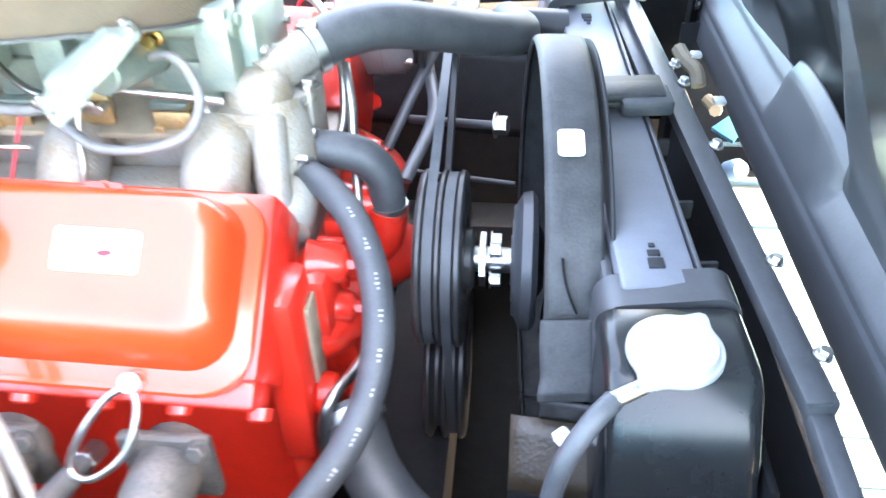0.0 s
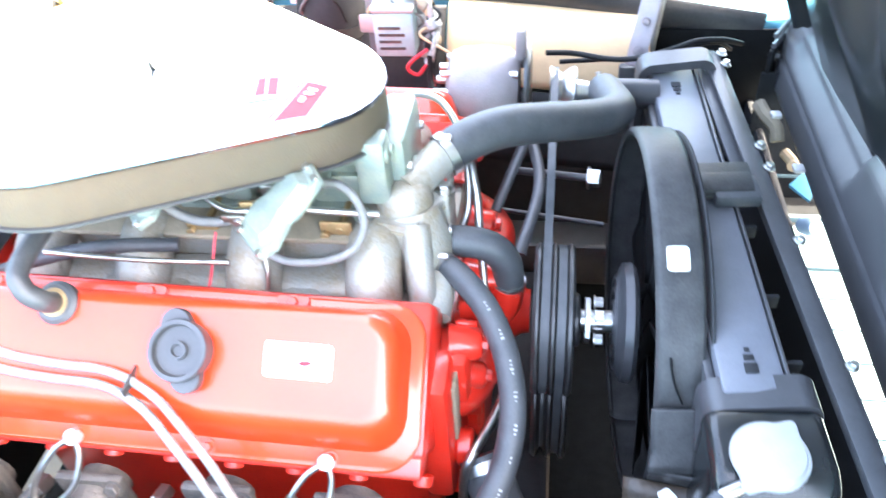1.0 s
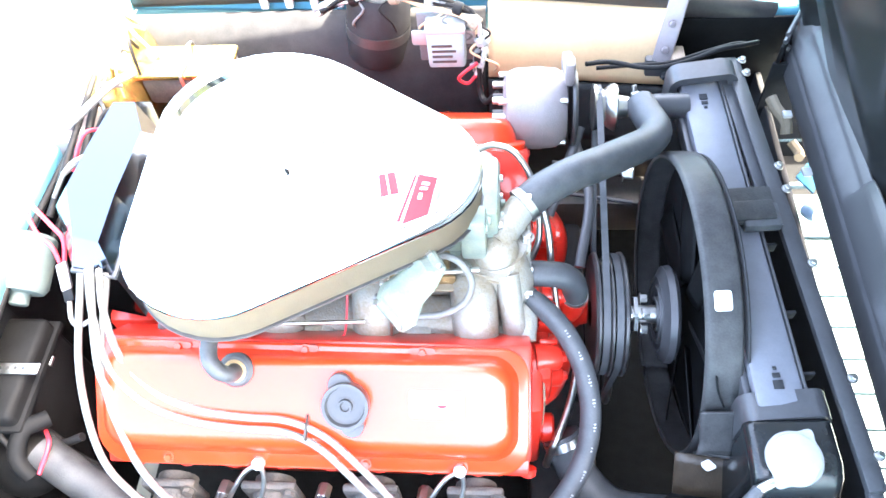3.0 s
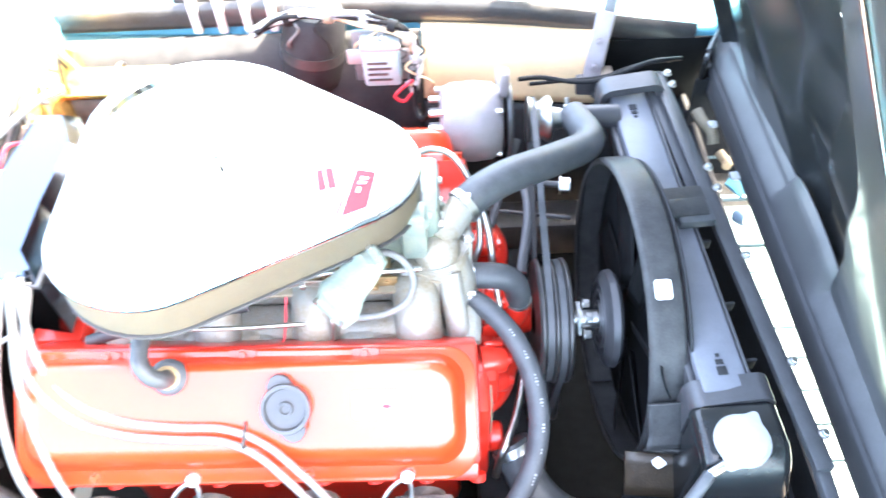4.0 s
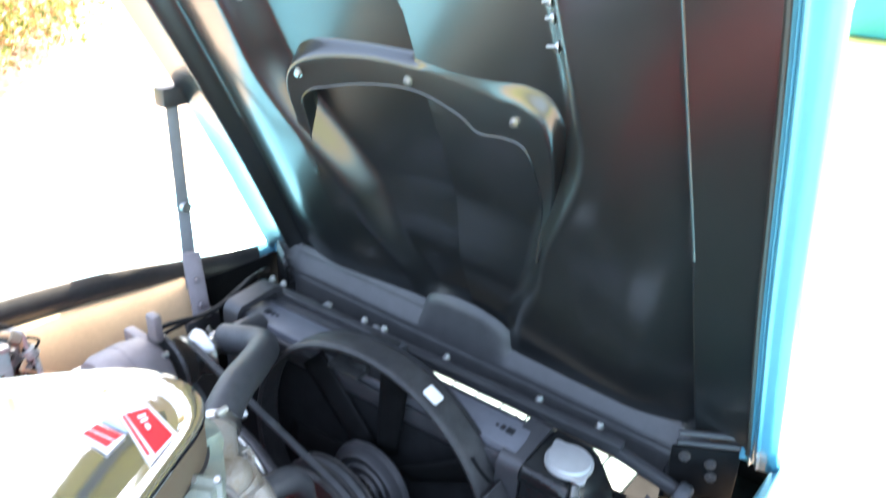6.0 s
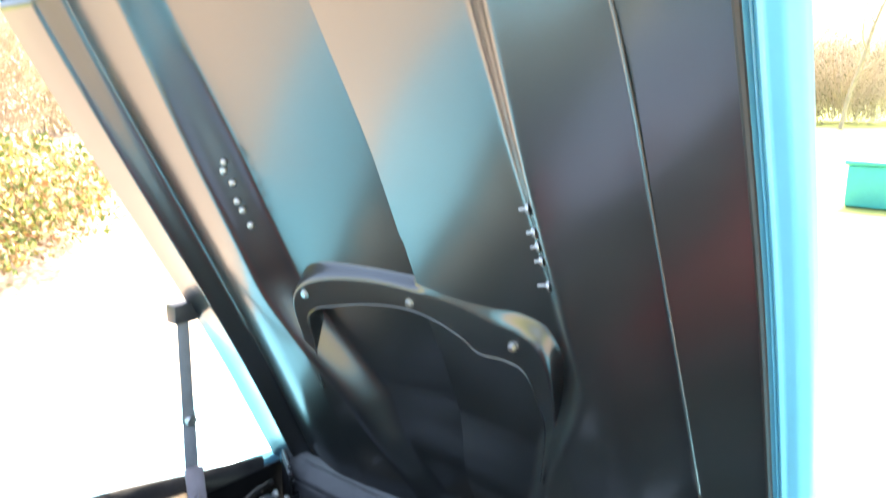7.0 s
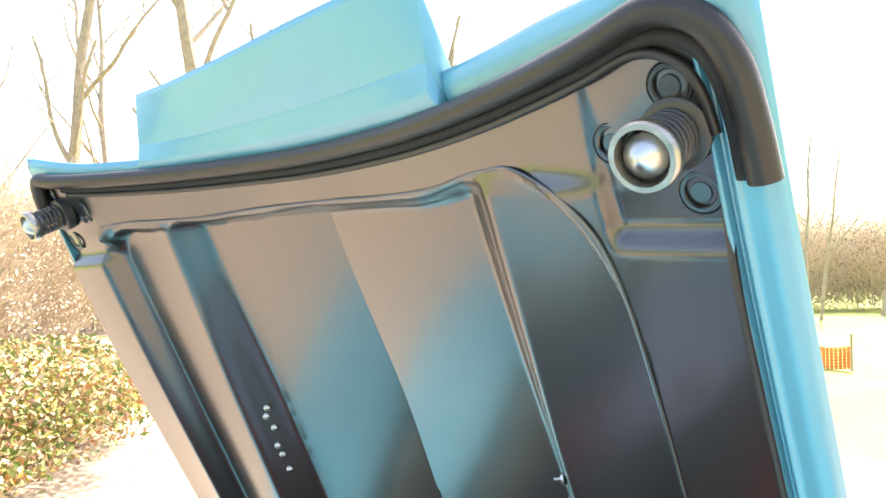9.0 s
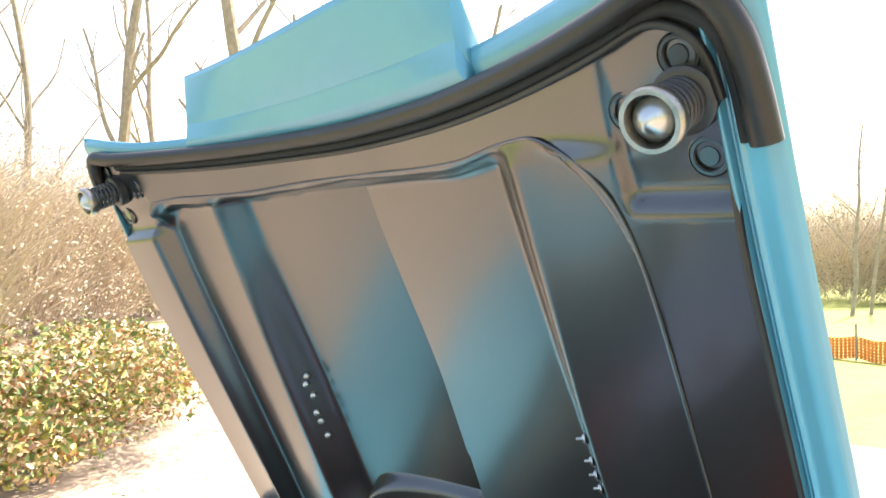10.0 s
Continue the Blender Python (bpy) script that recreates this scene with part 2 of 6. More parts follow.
def tube(points, r, seg=14, per=8, closed=False, flat=1.0, curve=True):
    """A swept round section; r may be a number or a function of 0..1 along the path."""
    C = smooth_path(points, per) if curve else [Vector(p) for p in points]
    n = len(C)
    bm = bmesh.new()
    rings = []
    side = None
    for i, c in enumerate(C):
        t = (C[(i + 1) % n] - C[i - 1]) if closed else (C[min(i + 1, n - 1)] - C[max(i - 1, 0)])
        t.normalize()
        if side is None:
            ref = Vector((0, 0, 1)) if abs(t.z) < 0.9 else Vector((1, 0, 0))
            side = t.cross(ref).normalized()
        side = (side - t * side.dot(t)).normalized()
        up = side.cross(t)
        rr = r(i / (n - 1)) if callable(r) else r
        rings.append([bm.verts.new(c + side * rr * math.cos(2 * math.pi * k / seg) + up * rr * flat * math.sin(2 * math.pi * k / seg)) for k in range(seg)])
    pairs = list(zip(rings, rings[1:])) + ([(rings[-1], rings[0])] if closed else [])
    for A, B in pairs:
        for k in range(seg):
            j = (k + 1) % seg
            bm.faces.new((A[k], A[j], B[j], B[k]))
    if not closed:
        bm.faces.new(rings[0])
        bm.faces.new(rings[-1][::-1])
    return bm


def loft(loops, cap=True):
    """Closed loops of equal length joined into a body."""
    bm = bmesh.new()
    L = [[bm.verts.new(p) for p in loop] for loop in loops]
    n = len(L[0])
    for A, B in zip(L, L[1:]):
        for i in range(n):
            j = (i + 1) % n
            bm.faces.new((A[i], A[j], B[j], B[i]))
    if cap:
        bm.faces.new(L[0][::-1])
        bm.faces.new(L[-1])
    return bm


def rounded(points, radii, seg=6):
    """A closed outline in a plane with rounded corners."""
    out = []
    n = len(points)
    for i in range(n):
        a, b, c = Vector(points[i - 1]), Vector(points[i]), Vector(points[(i + 1) % n])
        u, v = (a - b).normalized(), (c - b).normalized()
        half = math.acos(max(-1, min(1, u.dot(v)))) / 2
        r = radii[i] if isinstance(radii, (list, tuple)) else radii
        d = r / math.tan(half)
        centre = b + (u + v).normalized() * (r / math.sin(half))
        p0, p1 = b + u * d - centre, b + v * d - centre
        ang = math.atan2(p0.x * p1.y - p0.y * p1.x, p0.dot(p1))
        for k in range(seg + 1):
            t = ang * k / seg
            out.append(centre + Vector((p0.x * math.cos(t) - p0.y * math.sin(t), p0.x * math.sin(t) + p0.y * math.cos(t))))
    return out


def plate(outline, z0, z1, m=None, bevel=0.0):
    """A flat body from a plane outline between two heights."""
    if bevel:
        c = sum(outline, Vector((0, 0))) / len(outline)
        size = max((p - c).length for p in outline)
        inner = [c + (p - c) * (1 - bevel / size) for p in outline]
        bm = loft([[(p.x, p.y, z0) for p in outline], [(p.x, p.y, z1 - bevel) for p in outline], [(p.x, p.y, z1) for p in inner]])
    else:
        bm = loft([[(p.x, p.y, z0) for p in outline], [(p.x, p.y, z1) for p in outline]])
    return moved(bm, m) if m else bm


def sheet(fn, nu, nv, keep=None):
    """A surface of nu by nv cells; fn(u, v) gives the place for u, v in 0..1."""
    bm = bmesh.new()
    g = [[bm.verts.new(fn(i / nu, j / nv)) for j in range(nv + 1)] for i in range(nu + 1)]
    for i in range(nu):
        for j in range(nv):
            if keep is None or keep((i + 0.5) / nu, (j + 0.5) / nv):
                bm.faces.new((g[i][j], g[i + 1][j], g[i + 1][j + 1], g[i][j + 1]))
    return bm


def thicken(ob, t, offset=0.0):
    mod = ob.modifiers.new("thickness", "SOLIDIFY")
    mod.thickness, mod.offset = t, offset
    return ob


def step(a, b, x):
    t = max(0.0, min(1.0, (x - a) / (b - a)))
    return t * t * (3 - 2 * t)


def basis(o, x, y, z):
    m = Matrix((Vector(x), Vector(y), Vector(z))).transposed().to_4x4()
    m.translation = Vector(o)
    return m

# ---- ground and distance ----
def ground_sheet():
    bm = sheet(lambda u, v: Vector(((u - 0.5) ** 3 * 4 * 600, (v - 0.5) ** 3 * 4 * 600, -0.012)), 40, 40)
    return tagged(part("ground", bm, LAWN), "sunlit winter lawn with dry patches", "ground", kind="structure")


ground_sheet()
drive_outline = rounded([(-9, -9), (6.6, -9), (7.2, -2.0), (7.0, 1.6), (5.4, 3.6), (6.4, 9), (9.2, 19), (4.4, 19), (3.4, 10.5), (1.6, 6.2), (-1.5, 6.4), (-9, 7.2)], 0.6, 5)
tagged(part("driveway", plate(drive_outline, -0.03, 0.0), CONCRETE), "pale sunlit concrete driveway with tree shadows", "driveway", kind="structure")
tagged(part("road", box((-60, 19.6, -0.02), (80, 24.5, 0.004), 0), CONCRETE), "pale asphalt lane beyond the driveway", "road", kind="structure")

# ---- the car's body round the engine bay ----
BAY = thing("car_body", (0, 0, 0.2), "turquoise fibreglass sports car front with open engine bay", "car")


def fender(side, name, label):
    """The top of a wing with its rolled inner edge, out and down over the wheel."""
    prof = [(0.502, 0.775), (0.505, 0.80), (0.512, 0.822), (0.524, 0.836), (0.55, 0.845), (0.60, 0.862), (0.68, 0.88), (0.76, 0.875), (0.82, 0.845), (0.855, 0.78), (0.87, 0.68), (0.872, 0.52), (0.865, 0.42)]

    def at(u, v):
        x = -1.15 + 2.0 * u
        k = v * (len(prof) - 1)
        i = min(int(k), len(prof) - 2)
        f = k - i
        y = prof[i][0] * (1 - f) + prof[i + 1][0] * f
        z = prof[i][1] * (1 - f) + prof[i + 1][1] * f
        hump = 0.035 * math.exp(-((x - 0.18) / 0.35) ** 2) * step(0.6, 0.72, y)
        z += hump + 0.035 * step(0.2, -0.9, x) - 0.04 * step(0.35, 0.9, x)
        if side > 0:
            z += 0.01 + 0.055 * step(0.3, -0.1, x)
        return Vector((x, side * (y + (0.0 if side > 0 else 0.012)), z))
    return thicken(part(name, sheet(at, 60, 48), TEAL, BAY, label), 0.005)


fender(-1, "fender", "glossy turquoise wing")
fender(1, "fender", "glossy turquoise wing in full sun")
# rear rim of the opening and the cowl before the windscreen
def cowl_at(u, v):
    y = -0.56 + 1.12 * u
    prof = [(-0.706, 0.885), (-0.702, 0.915), (-0.708, 0.930), (-0.730, 0.937), (-0.80, 0.944), (-0.95, 0.952), (-1.15, 0.962)]
    k = v * (len(prof) - 1)
    i = min(int(k), len(prof) - 2)
    f = k - i
    return Vector((prof[i][0] * (1 - f) + prof[i + 1][0] * f, y, prof[i][1] * (1 - f) + prof[i + 1][1] * f - 0.02 * (y / 0.56) ** 2))


thicken(part("cowl", sheet(cowl_at, 30, 36), TEAL, BAY, "sunlit turquoise cowl panel"), 0.005)
# windscreen and roof behind the cowl, mirrored by the hood's gloss
def screen_at(u, v):
    y = (-0.64 + 1.28 * u) * (1 - 0.14 * v)
    return Vector((-1.02 - 0.20 * (y / 0.64) ** 2 - 0.46 * v, y, 0.955 + 0.27 * v + 0.02 * math.sin(v * math.pi)))


def roof_at(u, v):
    y = (-0.56 + 1.12 * u)
    return Vector((-1.485 - 0.14 * (y / 0.56) ** 2 - 0.60 * v, y, 1.232 - 0.04 * (y / 0.56) ** 2 - 0.03 * v * v))


def rear_wing(side):
    def at(u, v):
        prof = [(0.56, 0.935), (0.66, 0.93), (0.76, 0.91), (0.83, 0.86), (0.865, 0.76), (0.87, 0.60), (0.84, 0.40)]
        k = v * (len(prof) - 1)
        i = min(int(k), len(prof) - 2)
        f = k - i
        return Vector((-1.15 - 1.5 * u, side * (prof[i][0] * (1 - f) + prof[i + 1][0] * f), prof[i][1] * (1 - f) + prof[i + 1][1] * f))
    thicken(part("door_side", sheet(at, 10, 24), TEAL, BAY, "turquoise door and body side"), 0.005)


part("windscreen", sheet(screen_at, 24, 12), GLASS, BAY, "curved windscreen glass")
part("dashboard", box((-1.75, -0.55, 0.60), (-1.12, 0.55, 0.93), 0.03), SHADOWBLACK, BAY, "black dashboard behind the glass")
thicken(part("roof", sheet(roof_at, 20, 10), TEAL, BAY, "turquoise roof panel"), 0.006)
for side in (-1, 1):
    part("screen_pillar", tube([screen_at(0.5 + 0.5 * side, v) for v in (0.0, 0.3, 0.6, 1.0)], 0.018, 10), TEAL, BAY)
    rear_wing(side)
# nose ahead of the hinge, with an open well behind it
def nose_at(u, v):
    y = -0.80 + 1.6 * u
    prof = [(0.82, 0.70), (0.822, 0.735), (0.83, 0.752), (0.85, 0.75), (0.90, 0.73), (1.0, 0.66), (1.06, 0.56), (1.04, 0.42)]
    k = v * (len(prof) - 1)
    i = min(int(k), len(prof) - 2)
    f = k - i
    x = prof[i][0] * (1 - f) + prof[i + 1][0] * f
    bow = 0.18 * (abs(y) / 0.8) ** 3 * step(0.45, 1.0, x)
    return Vector((x - bow, y, prof[i][1] * (1 - f) + prof[i + 1][1] * f))


thicken(part("nose", sheet(nose_at, 40, 40), TEAL, BAY, "turquoise nose panel in sun"), 0.005)
# Sheets set near-black, so the hollow behind the grille reads as shade.
part("well_wall", box((0.795, -0.50, 0.50), (0.81, 0.50, 0.73), 0.004), DEEPSHADE, BAY, "shade-dark panel behind the grille")
part("well_floor", box((0.462, -0.50, 0.55), (0.795, 0.50, 0.56), 0.003), DEEPSHADE, BAY, "well floor, blackened for shade")
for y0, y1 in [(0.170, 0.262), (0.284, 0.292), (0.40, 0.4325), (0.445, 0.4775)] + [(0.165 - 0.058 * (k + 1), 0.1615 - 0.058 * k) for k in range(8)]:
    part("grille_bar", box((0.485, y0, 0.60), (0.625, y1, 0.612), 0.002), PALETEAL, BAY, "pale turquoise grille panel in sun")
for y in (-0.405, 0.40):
    part("well_side", box((0.44, y, 0.55), (0.80, y + 0.008, 0.80), 0.003), DEEPSHADE, BAY, "side of the grille well, blackened for shade")
part("firewall", box((-0.755, -0.53, 0.30), (-0.735, 0.53, 0.90), 0.004), DIMBLACK, BAY, "black firewall panel")
# inner wings: near one black, far one bulged, its sunlit top coloured tan
def inner_near(u, v):
    x = -0.74 + 1.2 * u
    z = 0.42 + 0.365 * v
    y = -0.512 + 0.12 * math.exp(-((x + 0.1) / 0.35) ** 2) * step(0.72, 0.45, z)
    return Vector((x, y, z))


thicken(part("inner_fender", sheet(inner_near, 30, 12), DIMBLACK, BAY, "black inner wing panel"), 0.006)


def inner_far(u, v):
    x = -0.74 + 1.25 * u
    ang = v * 1.75
    z = 0.878 - 0.03 * step(-0.1, 0.35, x) - 0.20 * (1 - math.cos(ang)) * 0.62 - 0.10 * v * v
    y = 0.502 - 0.10 * math.sin(ang)
    return Vector((x, y, z))


# One housing in two colours: tan where sun falls, dull black elsewhere.
thicken(part("inner_fender", sheet(lambda u, v: inner_far(0.55 + u * 0.26, v * 0.62), 30, 14), TAN, BAY, "bulged wheel housing, its sunlit top coloured tan"), 0.006)
thicken(part("inner_fender", sheet(lambda u, v: inner_far(0.55 + u * 0.26, 0.64 + v * 0.36), 24, 8), SHADOWBLACK, BAY, "lower wheel housing, coloured black as its shaded part"), 0.006)
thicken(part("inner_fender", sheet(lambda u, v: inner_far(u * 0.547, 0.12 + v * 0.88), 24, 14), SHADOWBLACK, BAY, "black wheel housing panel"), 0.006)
part("inner_fender", box((-0.74, 0.52, 0.02), (0.51, 0.535, 0.76), 0.003), SHADOWBLACK, BAY, "black lower wing panel")
# Turquoise lip and black seal in shade; the shade is drawn as black.
part("lip", tube([(-0.70, 0.498, 0.905), (-0.2, 0.50, 0.905), (0.1, 0.50, 0.888), (0.30, 0.50, 0.85), (0.45, 0.50, 0.825)], 0.010, 12, flat=2.6), BLACK, BAY, "rolled wing rim, its shade drawn black")
part("floor_pan", box((-0.74, -0.52, 0.02), (0.45, -0.51, 0.42), 0.003), SHADOWBLACK, BAY)
part("frame_rail", box((-0.74, -0.44, 0.36), (0.9, -0.36, 0.46), 0.012), BLACK, BAY, "black frame rail")
part("frame_rail", box((-0.74, 0.36, 0.36), (0.9, 0.44, 0.46), 0.012), BLACK, BAY, "black frame rail")
# Added sheet: hides the bright ground and stands in for the bay's dark depth.
part("dark_underlay", box((-0.73, -0.51, 0.24), (0.445, 0.515, 0.25), 0.003), DEEPSHADE, BAY, "black sheet added to keep the bay's depths dark")
part("crossmember", box((0.02, -0.36, 0.30), (0.14, 0.36, 0.40), 0.015), SHADOWBLACK, BAY, "black front crossmember")
part("inner_fender", box((0.262, 0.489, 0.60), (0.51, 0.496, 0.828), 0.003), DIMBLACK, BAY, "black panel below the wing rim")
part("corner_filler", box((0.60, -0.56, 0.742), (0.835, -0.41, 0.756), 0.005), TEAL, BAY, "sunlit turquoise corner beside the grille well")
part("front_panel", box((0.45, -0.50, 0.30), (0.462, 0.50, 0.70), 0.004), SHADOWBLACK, BAY, "shade-dark panel behind the grille")

# ---- the open hood ----
HO = Vector((0.4314, 0, 0.8821))
HS = Vector((-0.41206, 0, 0.91116))
HN = Vector((HS.z, 0, -HS.x))


def hp(s, y, h):
    return HO + HS * s + HN * h + Vector((0, y, 0))


FAR_EDGE = 0.515


def near_edge(s):
    """Half width on the near side; the hood narrows towards its hinge."""
    return 0.529 + 0.0135 * step(0.15, 0.70, s)


def edge_h(s):
    """The side flanges droop towards the rear."""
    return 0.045 - 0.045 * step(0.10, 0.95, s)


def rear_edge(y):
    """The rear edge is hollow, following the windscreen."""
    return 0.981 + (0.28 if y < 0 else 0.19) * y * y


def ring_rear(y):
    return 0.925 + 0.024 * step(0.15, 0.31, -y) + 0.014 * step(0.2, 0.38, y)


def ring_inside(s, y):
    """Distance inside the rim of the inner frame, a rectangle with rounded corners."""
    half_y, s0, s1 = (0.420 if y < 0 else 0.430), -0.085, ring_rear(y)
    if s < 0.5:
        r, squash = 0.05, 1.0
    else:
        r, squash = (0.06, 1.0) if y > 0 else (0.105, 0.62)
    cx, cy = (abs(s - (s0 + s1) / 2) - (s1 - s0) / 2) * squash + r, abs(y) - (half_y - r)
    return r - (math.hypot(max(cx, 0), max(cy, 0)) + min(max(cx, cy), 0))


def bulge(s, y):
    a = abs(y - 0.010 * step(0.4, 0.7, s))
    c = 0.095 + 0.070 * step(-0.05, 0.15, s) + 0.105 * step(0.12, 0.42, s)
    wall = 0.048 * step(c + 0.027, c - 0.027, a) + 0.024 * max(0.0, 1 - a / 0.245)
    return wall * (0.55 + 0.45 * step(0.05, 0.2, s)) * step(-0.075, -0.02, s) * (1 - 0.25 * step(0.60, 0.90, s))


def rear_h(y):
    """The crown of the band behind the inner frame."""
    return 0.018 * (1 - (y / 0.54) ** 2) + 0.054 * step(0.50, 0.05, abs(y)) - 0.012 * step(0.30, 0.49, abs(y))


def inner_h(s, y):
    a = abs(y)
    d = ring_inside(s, y)
    deep = 0.034 * step(0.0, 0.022, d) if y > 0 else 0.020 * step(0.0, 0.010, d)
    h = 0.018 * (1 - (a / 0.54) ** 2) + (edge_h(s) - 0.012) * step(0.30, 0.49, a) + deep + bulge(s, y)
    rear = step(ring_rear(y) - 0.022, ring_rear(y), s)
    h += (rear_h(y) + 0.004 * step(0.0, 0.005, d) - h) * rear
    if a > 0.40 and s > 0.85:
        # sunk pad round the latch, shallow at its rear end
        h += 0.014 * step(0.409, 0.421, a) * step(0.882, 0.902, s) * (1 - 0.8 * step(0.90, 1.0, s))
    return h + 0.03 * step(rear_edge(y) - 0.012, rear_edge(y), s)


HOOD = thing("hood", (0.43, 0, 0.86), "turquoise hood propped open, glossy black inner panel", "hood")


def inner_at(u, v):
    s = -0.070 + (rear_edge(0.5 * (2 * v - 1)) + 0.070) * u
    near = 0.040 - near_edge(s)
    y = near + (FAR_EDGE - 0.003 - near) * v
    s = -0.070 + (rear_edge(y) + 0.070) * u
    return hp(s, y, inner_h(s, y))


part("inner_panel", sheet(inner_at, 240, 300), HOODBLACK, HOOD, "glossy black moulded inner panel")
bead_line = [-0.06 + 1.0 * k / 12 for k in range(13)]
part("edge_bead", tube([hp(q, 0.0385 - near_edge(q), inner_h(q, -0.49) - 0.002) for q in bead_line], 0.0032, 8, 4), SEAL, HOOD, "thin brown-black edge bead")


def lip_h(y):
    return 0.020 + rear_h(y) - 0.010 * step(0.35, 0.52, abs(y))


def lip_width(y):
    return 0.034 - 0.008 * step(0.36, 0.48, -y) if y < 0 else 0.016 + 0.010 * step(0.38, 0.52, y)


def skin_at(u, v):
    s = -0.10 + 1.16 * u
    y = -near_edge(s) + (near_edge(s) + FAR_EDGE) * v
    s = -0.10 + (rear_edge(y) + lip_width(y) + 0.10) * u
    a = abs(y)
    out = min(FAR_EDGE - y, y + near_edge(s))
    h = edge_h(s) + 0.003 + 0.030 * step(0.0, 0.085, out) + 0.105 * step(0.33, 0.25, a) * step(-0.09, 0.04, s) + 0.014 * (1 - (a / 0.54) ** 2)
    k = step(0.88, 1.0, u)
    h = h * (1 - k) + (lip_h(y) + 0.004) * k
    if out > 0.05 and s < rear_edge(y) - 0.03:
        h = max(h, inner_h(s, y) + 0.006)
    return hp(s, y, h)


def beside_bulge(u, v):
    y = -near_edge(1) + (near_edge(1) + FAR_EDGE) * v
    return not (u > 0.945 and -0.245 < y < 0.285)


thicken(part("outer_skin", sheet(skin_at, 90, 110, keep=beside_bulge), TEAL, HOOD, "turquoise painted outer skin"), 0.003)


def rear_lip(side):
    """The painted lip behind the seal on one side of the bulge."""
    def at(u, v):
        y = 0.262 + (FAR_EDGE - 0.262) * u if side > 0 else -0.235 - (near_edge(1) - 0.235) * u
        s = rear_edge(y) - 0.008 + (lip_width(y) + 0.009) * v
        return hp(s, y, lip_h(y) - 0.006 * math.sin(v * math.pi))
    return thicken(part("rear_lip", sheet(at, 24, 10), TEAL, HOOD, "turquoise rear lip"), 0.003)


rear_lip(-1)
rear_lip(1)


def rim_side(side):
    """The painted flange along one side: a shallow gutter, a fine ridge and a flat face."""
    prof = [(0.0375, -0.010), (0.035, -0.002), (0.031, 0.000), (0.0285, -0.008), (0.0265, -0.0105), (0.024, -0.009), (0.012, -0.007), (0.003, -0.003), (0.0, 0.003)]
    if side > 0:
        prof = [(0.0035, -0.004), (0.002, -0.001), (0.001, 0.001), (0.0, 0.004)]

    def at(u, v):
        k = v * (len(prof) - 1)
        i = min(int(k), len(prof) - 2)
        f = k - i
        s = -0.09 + (rear_edge(0.53 * side) + 0.026 + 0.09) * u
        d = prof[i][0] * (1 - f) + prof[i + 1][0] * f
        return hp(s, side * ((near_edge(s) if side < 0 else FAR_EDGE) - d), edge_h(s) + prof[i][1] * (1 - f) + prof[i + 1][1] * f)
    return thicken(part("side_rim", sheet(at, 20, 32), TEAL, HOOD, "turquoise edge flange"), 0.0025)


rim_side(-1)
rim_side(1)


# raised rear end of the power bulge
def box_at(u, v):
    y = -0.250 + 0.545 * u
    a = abs(y - 0.0225)
    r = rear_edge(y)
    top = r + 0.032 + (1.098 + 0.028 * step(0.29, -0.24, y) - r - 0.032) * step(0.2725, 0.262, a)
    prof = [(0.0, 0.012), (0.07, 0.004), (0.20, 0.006), (0.385, 0.018), (0.394, 0.022), (0.403, 0.019), (1.0, 0.050)]
    k = v * (len(prof) - 1)
    i = min(int(k), len(prof) - 2)
    f = k - i
    w = prof[i][0] * (1 - f) + prof[i + 1][0] * f
    h = prof[i][1] * (1 - f) + prof[i + 1][1] * f
    return hp(r - 0.004 + (top - r + 0.004) * w, y, h + rear_h(y) * (1 - w) + 0.025 * w)


thicken(part("bulge_end", sheet(box_at, 110, 60), TEAL, HOOD, "turquoise rear end of the power bulge"), 0.004)
# weather seal: a fat outer roll, a channel and a thin inner lip
seal_y = (-0.485, -0.44, -0.40, -0.34, -0.29, -0.25, -0.21, -0.17, -0.08, 0.0, 0.08, 0.17, 0.21, 0.25, 0.29, 0.34, 0.40, 0.45, 0.480)
roll_line = [(0.936, -0.537), (0.975, -0.535), (1.010, -0.530), (1.036, -0.515)] + [(rear_edge(y), y) for y in seal_y] + [(1.005, 0.492), (0.985, 0.495)]
seal = part("seal", tube([hp(s, y, rear_h(y) - 0.007) for s, y in roll_line], 0.0105, 14, 6), SEAL, HOOD, "black rubber weather seal")
chan_line = [(0.936, -0.523), (0.975, -0.522), (1.003, -0.517), (1.022, -0.505)] + [(rear_edge(y) - 0.015, y * 0.985) for y in seal_y[:-1]]
part("seal_channel", tube([hp(s, y, rear_h(y) + 0.001) for s, y in chan_line], 0.0065, 10, 6), SHADOWBLACK, seal, "dark channel of the seal")
part("seal_lip", tube([hp(s - 0.009, y * 0.978, rear_h(y) - 0.001) for s, y in chan_line[1:]], 0.0036, 10, 6), SEAL, seal)

# fine raised seam round the inner frame's rear
seam_line = [(0.30, -0.421), (0.45, -0.421), (0.6516, -0.421), (0.7513, -0.4205), (0.8366, -0.4157), (0.8866, -0.4056), (0.9137, -0.390), (0.9365, -0.3597), (0.9487, -0.3157), (0.9470, -0.285)] + [(ring_rear(y), y) for y in (-0.25, -0.2, -0.12, -0.04, 0.04, 0.12, 0.2, 0.28, 0.35, 0.40)]
part("panel_seam", tube([hp(s, y, inner_h(s, y) - 0.0008) for s, y in seam_line], 0.0016, 8, 6), HOODBLACK, HOOD, "fine glossy seam")

